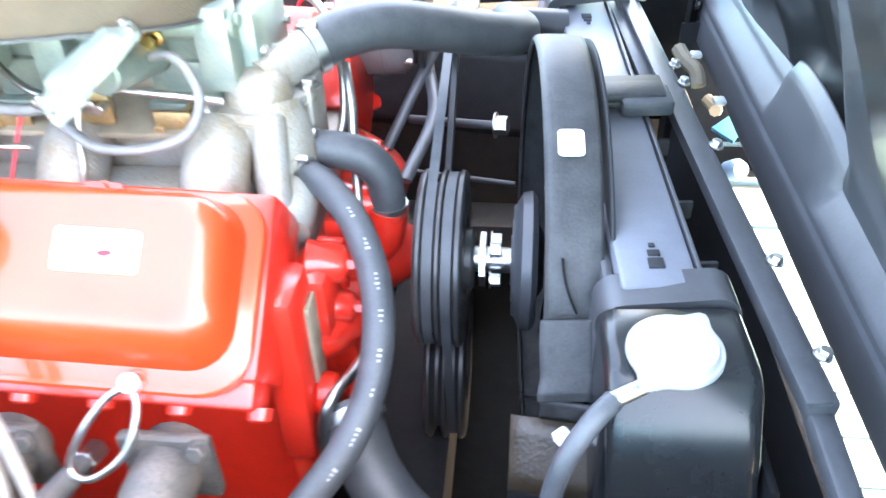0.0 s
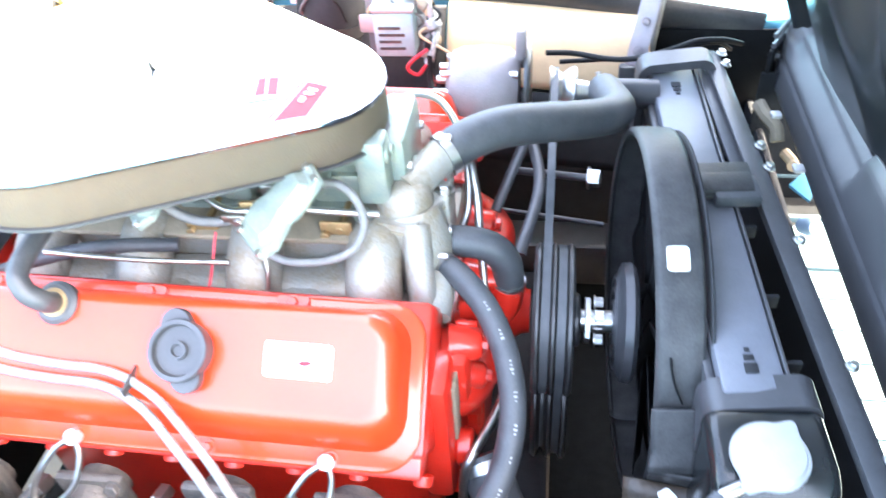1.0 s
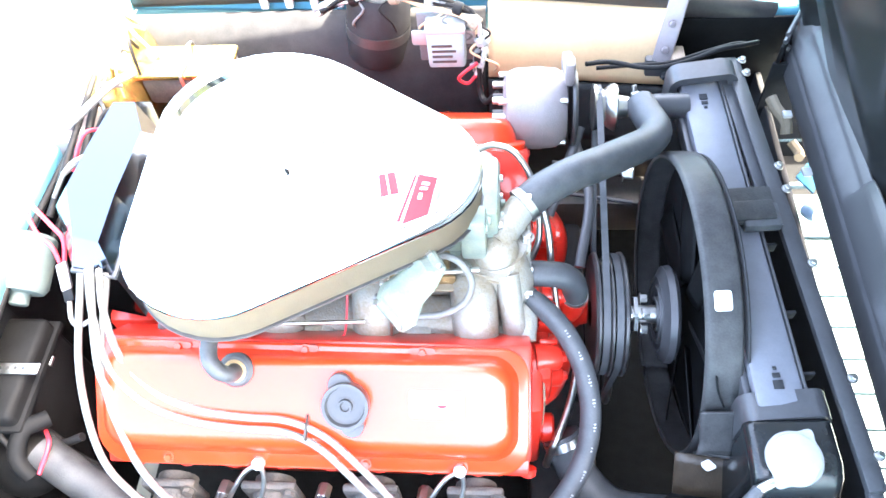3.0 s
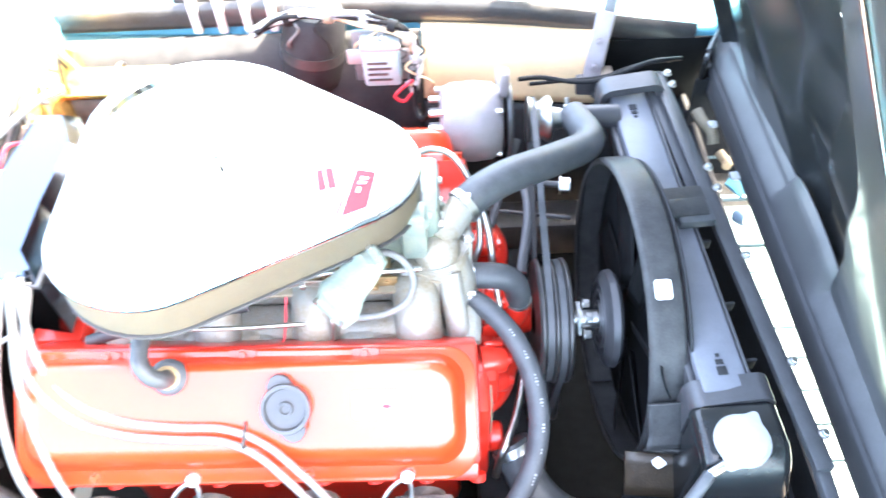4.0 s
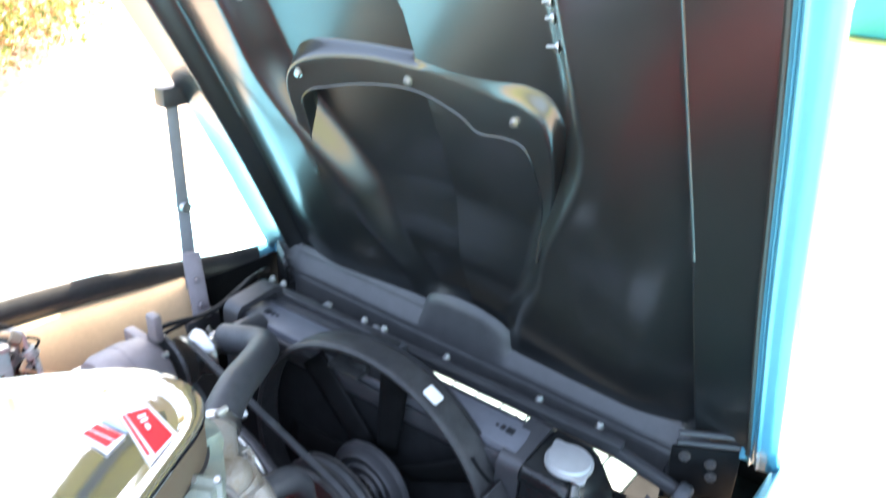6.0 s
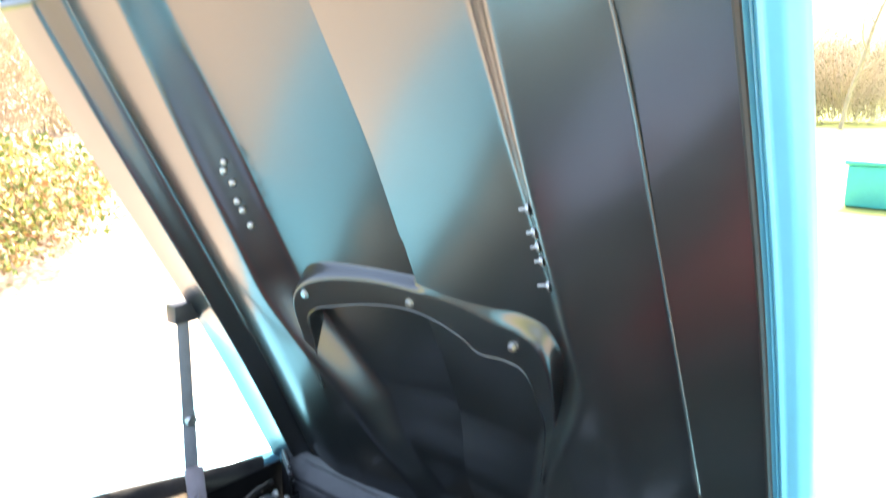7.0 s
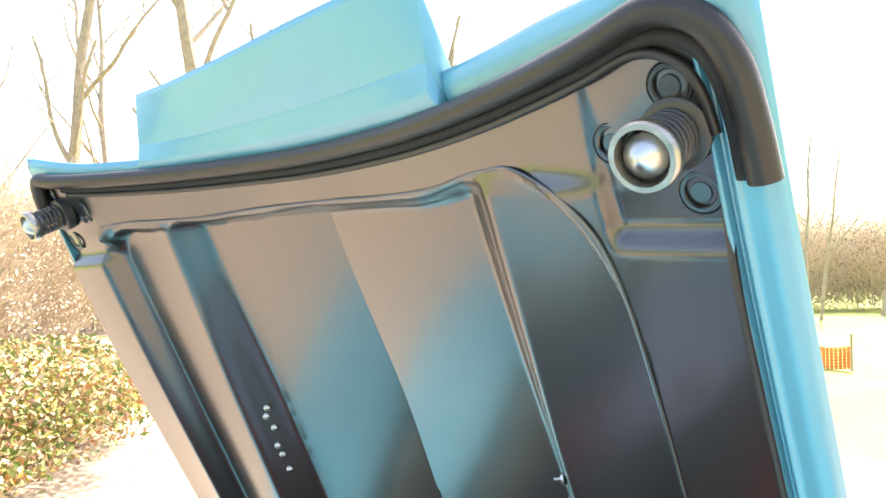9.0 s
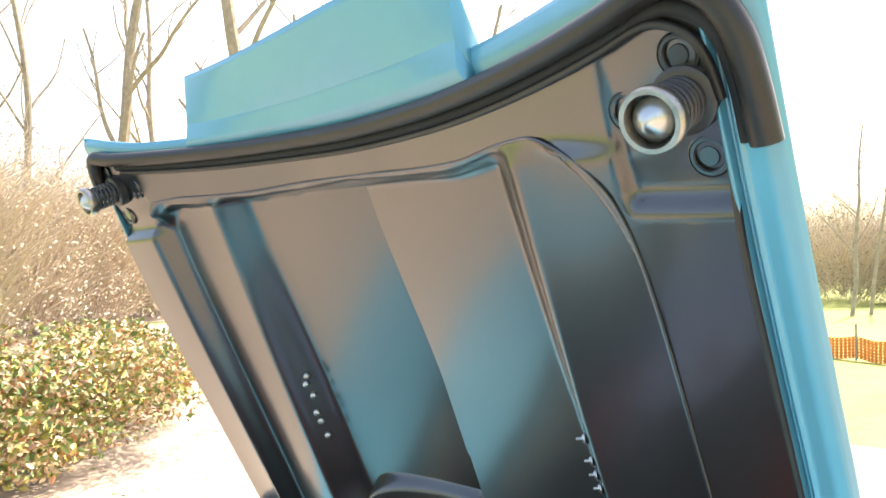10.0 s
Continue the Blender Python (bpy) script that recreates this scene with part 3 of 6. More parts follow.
# bolted closing plate of the intake: outer edge against the bulge, inner edge round the opening, a leg at each end
arch_edges = [((0.205, 0.244), (0.203, 0.236)), ((0.330, 0.250), (0.325, 0.226)), ((0.402, 0.238), (0.358, 0.206)), ((0.434, 0.192), (0.366, 0.168)), ((0.437, 0.10), (0.375, 0.10)), ((0.430, 0.0), (0.376, 0.012)), ((0.433, -0.08), (0.354, -0.058)), ((0.437, -0.15), (0.334, -0.090)), ((0.441, -0.20), (0.345, -0.140)), ((0.425, -0.234), (0.343, -0.178)), ((0.370, -0.240), (0.290, -0.188)), ((0.270, -0.215), (0.205, -0.184)), ((0.175, -0.188), (0.172, -0.181))]
arch_o = smooth_path([(a[0], a[1], 0) for a, b in arch_edges], 8)
arch_i = smooth_path([(b[0], b[1], 0) for a, b in arch_edges], 8)


def arch_h(s, y):
    k = step(0.16, 0.34, s)
    return max(0.045, 0.106 - 0.80 * y * y) * k + (inner_h(s, y) - 0.004) * (1 - k)


def arch_at(u, v):
    k = u * (len(arch_o) - 1)
    i = min(int(k), len(arch_o) - 2)
    p = arch_o[i].lerp(arch_o[i + 1], k - i).lerp(arch_i[i].lerp(arch_i[i + 1], k - i), min(1.0, v / 0.94))
    h = arch_h(p.x, p.y)
    if v < 0.3:
        h += (inner_h(p.x, p.y) + 0.002 - h) * step(0.3, 0.0, v)
    if v > 0.94:
        h += 0.030 * (v - 0.94) / 0.06
    return hp(p.x, p.y, h)


arch = part("intake_arch", sheet(arch_at, 110, 50), HOODBLACK, HOOD, "black bolted intake arch")
thicken(arch, 0.002)
part("edge_lip", tube([hp(p.x, p.y, arch_h(p.x, p.y) - 0.0006) for p in arch_i], 0.0018, 8, curve=False), HOODBLACK, arch, "fine glossy edge")
for s, y in ((0.383, -0.168), (0.392, 0.020), (0.392, 0.208)):
    p = hp(s, y, arch_h(s, y) - 0.001)
    part("bolt", hexbolt(p, -HN, 0.0055, 0.006), STEEL, arch, "bright bolt")
# rivets on the bulge's far wall, studs on the near one
for s, y in ((0.614, 0.274), (0.602, 0.277), (0.580, 0.2735), (0.551, 0.2755), (0.535, 0.274), (0.508, 0.272)):
    p = hp(s, y, inner_h(s, y) - 0.002)
    n = (-HN - Vector((0, 0.9, 0))).normalized()
    part("rivet", lathe([(0, 0), (0, 0.006), (0.002, 0.006), (0.0042, 0.0048), (0.0056, 0.0026), (0.006, 0)], p, p + n, 16), STEEL, HOOD, "bright rivet head")
for s, n in ((0.627, 0.013), (0.599, 0.011), (0.581, 0.011), (0.563, 0.011), (0.530, 0.017)):
    p = hp(s, -0.276, inner_h(s, -0.276))
    q = p - HN * 0.004 + Vector((0, n * 0.8, 0))
    part("stud", join(rod(p, q, 0.0016, seg=10), hexbolt(p, q - p, 0.0048, 0.004)), STEEL, HOOD, "bright threaded stud")


def latch(side):
    """A spring-loaded latch pin on its pad, with two bolt rings."""
    y = 0.484 if side < 0 else 0.470
    p = hp(0.969, side * y, inner_h(0.969, side * y))
    q = p - HN
    cup = part("latch_cup", lathe([(0, 0), (0, 0.024), (0.012, 0.024), (0.014, 0.021), (0.014, 0)], p + HN * 0.002, q, 28), BLACK, HOOD, "black latch base")
    spring = []
    for i in range(97):
        a = i / 96 * 2 * math.pi * 6
        spring.append(p - HN * (0.012 + 0.036 * i / 96) + Vector((0, 1, 0)) * 0.0165 * math.cos(a) + HS * 0.0165 * math.sin(a))
    part("spring", tube(spring, 0.0022, 8, curve=False), GREYBLACK, cup, "dark coil spring")
    part("collar", lathe([(0.046, 0.0165), (0.046, 0.021), (0.049, 0.0225), (0.056, 0.0225), (0.058, 0.0212), (0.058, 0.0178), (0.05, 0.0165)], p, q, 32), WORN, cup, "worn steel collar")
    part("pin", lathe([(0, 0), (0, 0.007), (0.04, 0.007), (0.04, 0.0150), (0.050, 0.0150), (0.053, 0.0140), (0.061, 0.006), (0.0635, 0.002), (0.064, 0)], p, q, 24), STEEL, cup, "pointed steel pin")
    for s, y in ((0.999, 0.4845), (0.964, 0.430), (0.9246, 0.487)):
        c = hp(s, side * y, inner_h(s, side * y) - 0.001)
        part("bolt_ring", lathe([(0.0, 0.0105), (0.0012, 0.0115), (0.0012, 0.0128), (0.0003, 0.0132), (0.0003, 0.0142), (0.0014, 0.0148), (0.0, 0.0160)], c, c - HN, 32), HOODBLACK, HOOD, "black bolt ring")
        part("bolt", lathe([(0, 0), (0, 0.0075), (0.0006, 0.007), (0.0006, 0)], c, c - HN, 24), HOODBLACK, HOOD)


latch(-1)
latch(1)
# lower flange that closes onto the hinge bar, and hinge arms
def low_band(u, v):
    y = -0.44 + 0.88 * u
    hump = 0.046 * max(0.0, 1 - ((y + 0.005) / 0.092) ** 2) ** 0.6
    top, low = -0.061 + 0.026 * y + hump, -0.085 + 0.03 * y
    edge = 0.03 * step(0.41, 0.44, abs(y))
    prof = [(top + 0.010, 0.056), (top + 0.003 + edge, 0.045), (top - 0.002 + edge, 0.040), (low + 0.006, 0.012), (low, 0.009), (low - 0.004, 0.004), (low - 0.040, -0.014), (low - 0.046, -0.012), (low - 0.048, 0.05)]
    k = v * (len(prof) - 1)
    i = min(int(k), len(prof) - 2)
    f = k - i
    return hp(prof[i][0] * (1 - f) + prof[i + 1][0] * f, y, prof[i][1] * (1 - f) + prof[i + 1][1] * f)


thicken(part("front_flange", sheet(low_band, 140, 42), SATIN, HOOD, "satin black front flange"), 0.003)
def hinge(side):
    """Two rails out to the hood's corner over a bolted plate."""
    a, b = Vector((0.452, side * 0.412, 0.858)), Vector((0.492, side * 0.482, 0.860))
    m = basis(a, (b - a).normalized(), Vector((0, 0, 1)), (b - a).normalized().cross(Vector((0, 0, 1))))
    length = (b - a).length
    arm = part("hinge_arm", box((-0.012, -0.105, -0.004), (length, -0.022, 0.004), 0.003, m), DIMBLACK, HOOD, "black bolted hinge plate")
    for x, z in ((0.006, -0.036), (0.042, -0.046), (0.046, -0.068)):
        part("bolt", hexbolt(m @ Vector((x, z, 0.004)), m.col[2].xyz, 0.0062, 0.006), IRON, arm, "rusty bolt")
    for dz in (0.0, -0.016):
        part("hinge_rail", tube([m @ Vector((-0.006, dz, 0)), m @ Vector((length, dz, 0))], 0.0045, 8, curve=False), GREYBLACK, HOOD, "satin hinge rail")
    part("corner_stop", box((length - 0.004, -0.03, -0.006), (length + 0.004, 0.022, 0.006), 0.002, m), TEAL, HOOD, "turquoise corner stop")


hinge(-1)
hinge(1)
# prop strut on the far side
prop = thing("hood_prop", (0.265, 0.45, 0.76), "dark steel hood prop strut, locked upright", "hood prop")
part("lower_link", box((-0.011, -0.006, 0), (0.011, 0.006, 0.24), 0.002, turn_to((0.265, 0.45, 0.77), (0.292, 0.49, 1.0))), DULLALU, prop)
part("upper_link", box((-0.010, -0.006, 0), (0.010, 0.006, 0.21), 0.002, turn_to((0.288, 0.485, 0.98), (0.308, 0.515, 1.185))), DULLALU, prop)
part("pivot", rod((0.29, 0.475, 0.99), (0.29, 0.50, 0.99), 0.010), STEEL, prop)
part("top_bracket", box((0.285, 0.50, 1.165), (0.335, 0.53, 1.20), 0.004), GREYBLACK, prop)
part("foot_plate", join(box((-0.016, -0.003, 0), (0.016, 0.003, 0.12), 0.003, turn_to((0.246, 0.397, 0.812), (0.272, 0.455, 0.93))), hexbolt((0.250, 0.404, 0.835), (0, -1, 0.4), 0.006), hexbolt((0.258, 0.422, 0.875), (0, -1, 0.4), 0.005)), GREYCAST, prop, "pale steel bracket plate")
part("foot", join(box((0.225, 0.415, 0.74), (0.295, 0.455, 0.80), 0.004), hexbolt((0.262, 0.44, 0.80), (0, 0, 1), 0.007), hexbolt((0.262, 0.415, 0.765), (0, -1, 0), 0.006)), GREYBLACK, prop, "bolted foot")
# ---- engine ----
ENG = thing("engine", (-0.26, 0, 0.35), "big orange-red V8 engine with aluminium intake", "engine")
part("block", join(box((-0.54, -0.20, 0.38), (-0.01, 0.21, 0.72), 0.02), box((-0.50, -0.14, 0.30), (-0.05, 0.15, 0.40), 0.02)), SHADERED, ENG, "orange-red engine block")
MIRROR = -0.040


def bank(side):
    """A cylinder head with its valve cover; side -1 is the near bank."""
    o = Vector((0, -0.19, 0.871))
    U, V, W = Vector((-1, 0, 0.034)).normalized(), Vector((0, -0.77, -0.638)).normalized(), Vector((0, -0.638, 0.77)).normalized()
    if side > 0:
        o.y, V.y, W.y = MIRROR - o.y, -V.y, -W.y
    m = basis(o, U, V, W)
    head = part("cylinder_head", join(box((-0.014, -0.004, -0.085), (0.556, 0.150, -0.005), 0.006, m), box((-0.011, 0.145, -0.06), (0.552, 0.172, -0.012), 0.005, m)), SHADERED, ENG, "orange-red cylinder head")
    for k in range(9):
        x = -0.01 + k * 0.066
        part("head_boss", lathe([(0, 0), (0, 0.011), (0.010, 0.010), (0.012, 0.007), (0.012, 0)], m @ Vector((x, 0.168, -0.035)), m @ Vector((x, 0.30, -0.04)), 14), SHADERED, head)
    lo = rounded([(-0.010, 0), (0.556, 0), (0.556, 0.165), (-0.010, 0.165)], [0.035, 0.02, 0.045, 0.04], 6)
    flange = [[(p.x, p.y, z) for p in lo] for z in (-0.006, 0.003)] + [[(0.2685 + (p.x - 0.2685) * 0.992, 0.0825 + (p.y - 0.0825) * 0.975, 0.005) for p in lo]]
    shell = []
    for x0, x1, y0, y1, r, z in ((0.003, 0.545, 0.008, 0.146, 0.036, 0.004), (0.005, 0.542, 0.009, 0.142, 0.035, 0.012), (0.009, 0.535, 0.010, 0.135, 0.034, 0.024), (0.014, 0.526, 0.012, 0.126, 0.030, 0.034), (0.022, 0.517, 0.017, 0.117, 0.024, 0.0395), (0.031, 0.507, 0.024, 0.109, 0.018, 0.0412)):
        shell.append([(p.x, p.y, z) for p in rounded([(x0, y0), (x1, y0), (x1, y1), (x0, y1)], r, 6)])
    cover = part("valve_cover", join(moved(loft(flange), m), moved(loft(shell), m)), RED, ENG, "glossy orange-red valve cover with rolled edge")
    for x in (0.125, 0.275, 0.44):
        part("tab", moved(plate(rounded([(x - 0.022, 0.0), (x + 0.022, 0.0), (x + 0.008, 0.016), (x - 0.008, 0.016)], 0.004, 3), 0.004, 0.0095), m), RED, cover)
        part("bolt", hexbolt(m @ Vector((x, 0.006, 0.008)), W, 0.0055, 0.005), RED, cover)
    for x in (0.075, 0.2, 0.34, 0.46):
        part("bolt", hexbolt(m @ Vector((x, 0.155, 0.005)), W, 0.0055, 0.006), RED, cover)
    return m, cover


NEAR, near_cover = bank(-1)
FAR, far_cover = bank(1)
W = (NEAR.to_3x3() @ Vector((0, 0, 1)))

# oil filler cap: twist cap with two ears
c = NEAR @ Vector((0.213, 0.062, 0.041))
ears = []
for k in range(72):
    a = 2 * math.pi * k / 72
    r = 0.0285 + 0.0125 * max(0.0, abs(math.cos(a)) - 0.84) / 0.16
    ears.append(Vector((r * math.cos(a), r * math.sin(a))))
capm = basis(c, NEAR.to_3x3() @ Vector((0.28, -0.96, 0)), NEAR.to_3x3() @ Vector((0.96, 0.28, 0)), W)
cap = thing("oil_filler_cap", c, "dark grey-blue twist oil cap on valve cover", "oil cap")
part("ear_plate", moved(plate(ears, 0.010, 0.020, bevel=0.001), capm), GREYBLACK, cap)
part("rim", lathe([(0.004, 0.0), (0.004, 0.027), (0.024, 0.030), (0.027, 0.029), (0.027, 0.0245), (0.020, 0.023), (0.020, 0)], c, c + W, 36), GREYBLACK, cap)
part("boss", lathe([(0.019, 0), (0.019, 0.009), (0.025, 0.0085), (0.025, 0.006), (0.022, 0.005), (0.022, 0)], c, c + W, 20), GREYBLACK, cap)
# breather elbow
c = NEAR @ Vector((0.353, 0.026, 0.036))
pcv = thing("breather_elbow", c, "black rubber breather elbow in orange valve cover", "hose")
part("grommet", lathe([(0, 0), (0, 0.021), (0.008, 0.022), (0.012, 0.018), (0.012, 0.011), (0.004, 0.011)], c, c + W, 28), RUBBER, pcv)
part("valve", lathe([(0, 0), (0, 0.0145), (0.013, 0.0145), (0.014, 0)], c, c + W, 20), RUST, pcv, "brassy valve body")
part("elbow", tube([c + W * 0.008, c + W * 0.03, c + W * 0.05 + Vector((-0.012, 0.012, 0.0)), c + W * 0.062 + Vector((-0.022, 0.04, 0.002)), c + Vector((-0.02, 0.07, 0.06))], 0.0105, 16), RUBBER, pcv)
# label on the cover
part("cover_label", moved(plate(rounded([(0.071, 0.046), (0.138, 0.046), (0.138, 0.080), (0.071, 0.080)], 0.004, 3), 0.0412, 0.0417), NEAR), WHITE, near_cover, "white paper label", smooth=False)
part("label_mark", moved(plate(rounded([(0.089, 0.0645), (0.095, 0.0625), (0.100, 0.0625), (0.106, 0.0645), (0.100, 0.0675), (0.095, 0.0675)], 0.001, 2), 0.0417, 0.0419), NEAR), REDLABEL, near_cover, "small red mark", smooth=False)


# intake manifold
MAN = part("intake_manifold", join(box((-0.52, -0.155, 0.70), (0.005, 0.165, 0.80), 0.012), box((-0.44, -0.085, 0.79), (-0.07, 0.095, 0.872), 0.018)), ALU, ENG, "cast aluminium intake manifold")
for side in (-1, 1):
    for k, x in enumerate((-0.065, -0.20, -0.33, -0.455)):
        y0, y1 = side * 0.05, side * 0.152
        part("runner", tube([(x - 0.01, y0, 0.855), (x, side * 0.095, 0.862), (x + 0.004, side * 0.13, 0.845), (x + 0.006, y1, 0.80), (x + 0.006, side * 0.165, 0.765)], 0.031, 18), ALU, MAN, "cast runner")
    for x in (-0.005, -0.13, -0.265, -0.395, -0.51):
        part("bolt", hexbolt((x, side * 0.146, 0.803), (0, -side * 0.2, 1), 0.0095, 0.011), ALU, MAN, "weathered bolt")
        part("boss", rod((x, side * 0.146, 0.77), (x, side * 0.146, 0.803), 0.016), ALU, MAN)
part("front_neck", join(tube([(-0.03, -0.06, 0.80), (-0.02, -0.07, 0.84), (-0.03, -0.055, 0.885)], lambda t: 0.042 - 0.006 * t, 20), tube([(-0.03, -0.06, 0.83), (0.0, -0.1, 0.815), (0.0, -0.14, 0.80)], 0.022, 16), box((-0.06, -0.13, 0.75), (0.012, 0.13, 0.80), 0.012)), ALU, MAN, "cast water neck")
part("stain", rod((-0.049, -0.132, 0.79), (-0.049, -0.132, 0.822), 0.010), RUST, MAN, "rusty plug")
part("pillar", join(tube([(-0.018, -0.085, 0.885), (-0.012, -0.115, 0.85), (-0.006, -0.14, 0.80)], 0.016, 14), box((-0.075, -0.135, 0.80), (-0.045, -0.105, 0.86), 0.010)), ALU, MAN, "cast front pillar")
for x in (-0.13, -0.265, -0.395):
    part("web", box((x - 0.012, -0.15, 0.795), (x + 0.012, -0.09, 0.835), 0.008), ALU, MAN)
part("flank", box((-0.50, -0.146, 0.780), (-0.035, -0.085, 0.840), 0.020, None, 4), ALU, MAN, "cast flank between the runners")
# cast bosses, studs and plugs along the near side of the manifold
for x, y, z, w, h in ((-0.145, -0.128, 0.815, 0.045, 0.04), (-0.215, -0.125, 0.82, 0.03, 0.05), (-0.285, -0.128, 0.815, 0.04, 0.045), (-0.36, -0.126, 0.82, 0.035, 0.04), (-0.43, -0.128, 0.815, 0.04, 0.04)):
    part("cast_boss", box((x - w / 2, y - 0.025, z - h / 2), (x + w / 2, y + 0.035, z + h / 2), 0.014, None, 4), ALU, MAN)
for x, y, z, r in ((-0.095, -0.145, 0.80, 0.012), (-0.17, -0.150, 0.802, 0.009), (-0.24, -0.148, 0.80, 0.011), (-0.31, -0.15, 0.802, 0.009), (-0.37, -0.148, 0.80, 0.011)):
    part("plug", lathe([(0, 0), (0, r * 1.3), (0.004, r * 1.3), (0.005, r), (0.014, r * 0.9), (0.016, r * 0.5), (0.016, 0)], (x, y, z), (x, y - 0.2, z + 1), 12), STEEL if r < 0.01 else ALU, MAN)
part("rear_casting", box((-0.605, -0.115, 0.68), (-0.53, 0.03, 0.80), 0.012), SHADERED, ENG, "red rear of the block")
# Added plate: brown staining and the shadow under the carburettors, both as colour.
part("valley_shade_plate", box((-0.47, -0.108, 0.872), (-0.052, 0.10, 0.879), 0.003), GASKET, MAN, "brown plate for stains and shade below the carburettors")
TH = thing("thermostat_housing", (-0.033, -0.055, 0.885), "aluminium thermostat dome with radiator hose outlet", "thermostat housing")
part("flange", join(plate(rounded([(-0.085, -0.085), (-0.02, -0.1), (0.02, -0.03), (-0.045, -0.01)], 0.014, 5), 0.884, 0.893)), ALU, TH)
part("gasket", plate(rounded([(-0.087, -0.087), (-0.02, -0.102), (0.022, -0.03), (-0.046, -0.008)], 0.014, 5), 0.8815, 0.8845), GASKET, TH, "brown paper gasket")
part("dome", lathe([(0, 0.031), (0.008, 0.032), (0.020, 0.028), (0.028, 0.019), (0.032, 0.0)], (-0.034, -0.055, 0.890), (-0.034, -0.055, 1.0), 28), ALU, TH)
part("spout", tube([(-0.034, -0.050, 0.905), (-0.015, -0.022, 0.910), (0.006, 0.008, 0.918), (0.02, 0.02, 0.924)], 0.021, 18), ALU, TH)
for p in ((-0.075, -0.083, 0.893), (0.008, -0.032, 0.893)):
    part("bolt", hexbolt(p, (0, 0, 1), 0.008, 0.009), STEEL, TH)


def hose(name, pts, r, label, mat=RUBBER, clamps=(), cat="hose", seg=18, group=""):
    """A hose with worm-drive clamps at the given indexes of its points."""
    t = thing(name, pts[0], label, cat, group)
    part("sleeve", tube(pts, r, seg), mat, t)
    for i, toward in clamps:
        p, q = Vector(pts[i]), Vector(pts[toward])
        d = (q - p).normalized()
        band = lathe([(0, r), (0, r + 0.0018), (0.011, r + 0.0018), (0.011, r)], p, q, 24)
        screw = rod(p + d * 0.0055 + Vector((-0.006, -0.3, 1)).normalized() * (r + 0.004) - Vector((0.008, 0, 0)), p + d * 0.0055 + Vector((-0.006, -0.3, 1)).normalized() * (r + 0.004) + Vector((0.008, 0, 0)), 0.004)
        part("clamp", join(band, screw), STEEL, t, "bright hose clamp")
    return t


hose("upper_radiator_hose", [(0.002, 0.004, 0.914), (0.03, 0.026, 0.923), (0.07, 0.053, 0.923), (0.115, 0.088, 0.907), (0.16, 0.128, 0.886), (0.193, 0.158, 0.873), (0.208, 0.188, 0.865), (0.201, 0.225, 0.858), (0.192, 0.258, 0.852)], 0.0245, "thick black upper radiator hose with steel clamp", clamps=((0, 1),))
hose("bypass_hose", [(0.004, -0.055, 0.838), (0.03, -0.055, 0.838), (0.058, -0.053, 0.83), (0.075, -0.052, 0.81), (0.08, -0.052, 0.785), (0.08, -0.052, 0.765)], 0.0185, "short black bypass hose bent onto water pump", clamps=((0, 1), (5, 4)))
heater_pts = [(0.004, -0.085, 0.832), (0.03, -0.103, 0.828), (0.062, -0.135, 0.812), (0.085, -0.175, 0.786), (0.095, -0.215, 0.756), (0.092, -0.255, 0.722), (0.075, -0.295, 0.69), (0.04, -0.335, 0.655), (-0.01, -0.37, 0.60)]
heater = hose("heater_hose", heater_pts, 0.0145, "long black heater hose looping down past the engine", clamps=((0, 1),))
# worn white print along the hose
hp_path = smooth_path(heater_pts, 8)
rnd = random.Random(8)
for k in range(16, 62, 5):
    p, q = hp_path[k], hp_path[k + 1]
    d = (q - p).normalized()
    out = (Vector((0.3, -0.75, 0.6)) - d * d.dot(Vector((0.3, -0.75, 0.6)))).normalized()
    for j in range(rnd.choice((2, 3, 3, 4))):
        cpos = p + d * 0.0045 * (j - 1) + out * 0.0143
        w, h = rnd.uniform(0.0007, 0.0014), rnd.uniform(0.0010, 0.0024)
        part("print_bar", box((-w, -h, 0), (w, h * 0.8, 0.0004), 0, basis(cpos, d, out.cross(d), out)), PRINT, heater, "worn pale print", smooth=False)
hose("fuel_line", [(0.012, -0.02, 0.80), (0.028, 0.01, 0.84), (0.02, 0.05, 0.90), (-0.005, 0.08, 0.935), (-0.035, 0.092, 0.942), (-0.06, 0.09, 0.935)], 0.0045, "bent steel fuel line with brass fitting", STEEL, cat="fuel line")
hose("pump_line", [(0.085, -0.130, 0.690), (0.078, -0.165, 0.688), (0.066, -0.205, 0.690), (0.052, -0.238, 0.688), (0.044, -0.250, 0.668), (0.040, -0.252, 0.62)], 0.0055, "bent steel fuel pump line", STEEL, cat="fuel line")
hose("vertical_line", [(0.06, -0.13, 0.70), (0.055, -0.08, 0.76), (0.045, -0.03, 0.82), (0.04, 0.0, 0.86), (0.03, 0.03, 0.89)], 0.005, "steel line beside the water pump", STEEL, cat="fuel line")

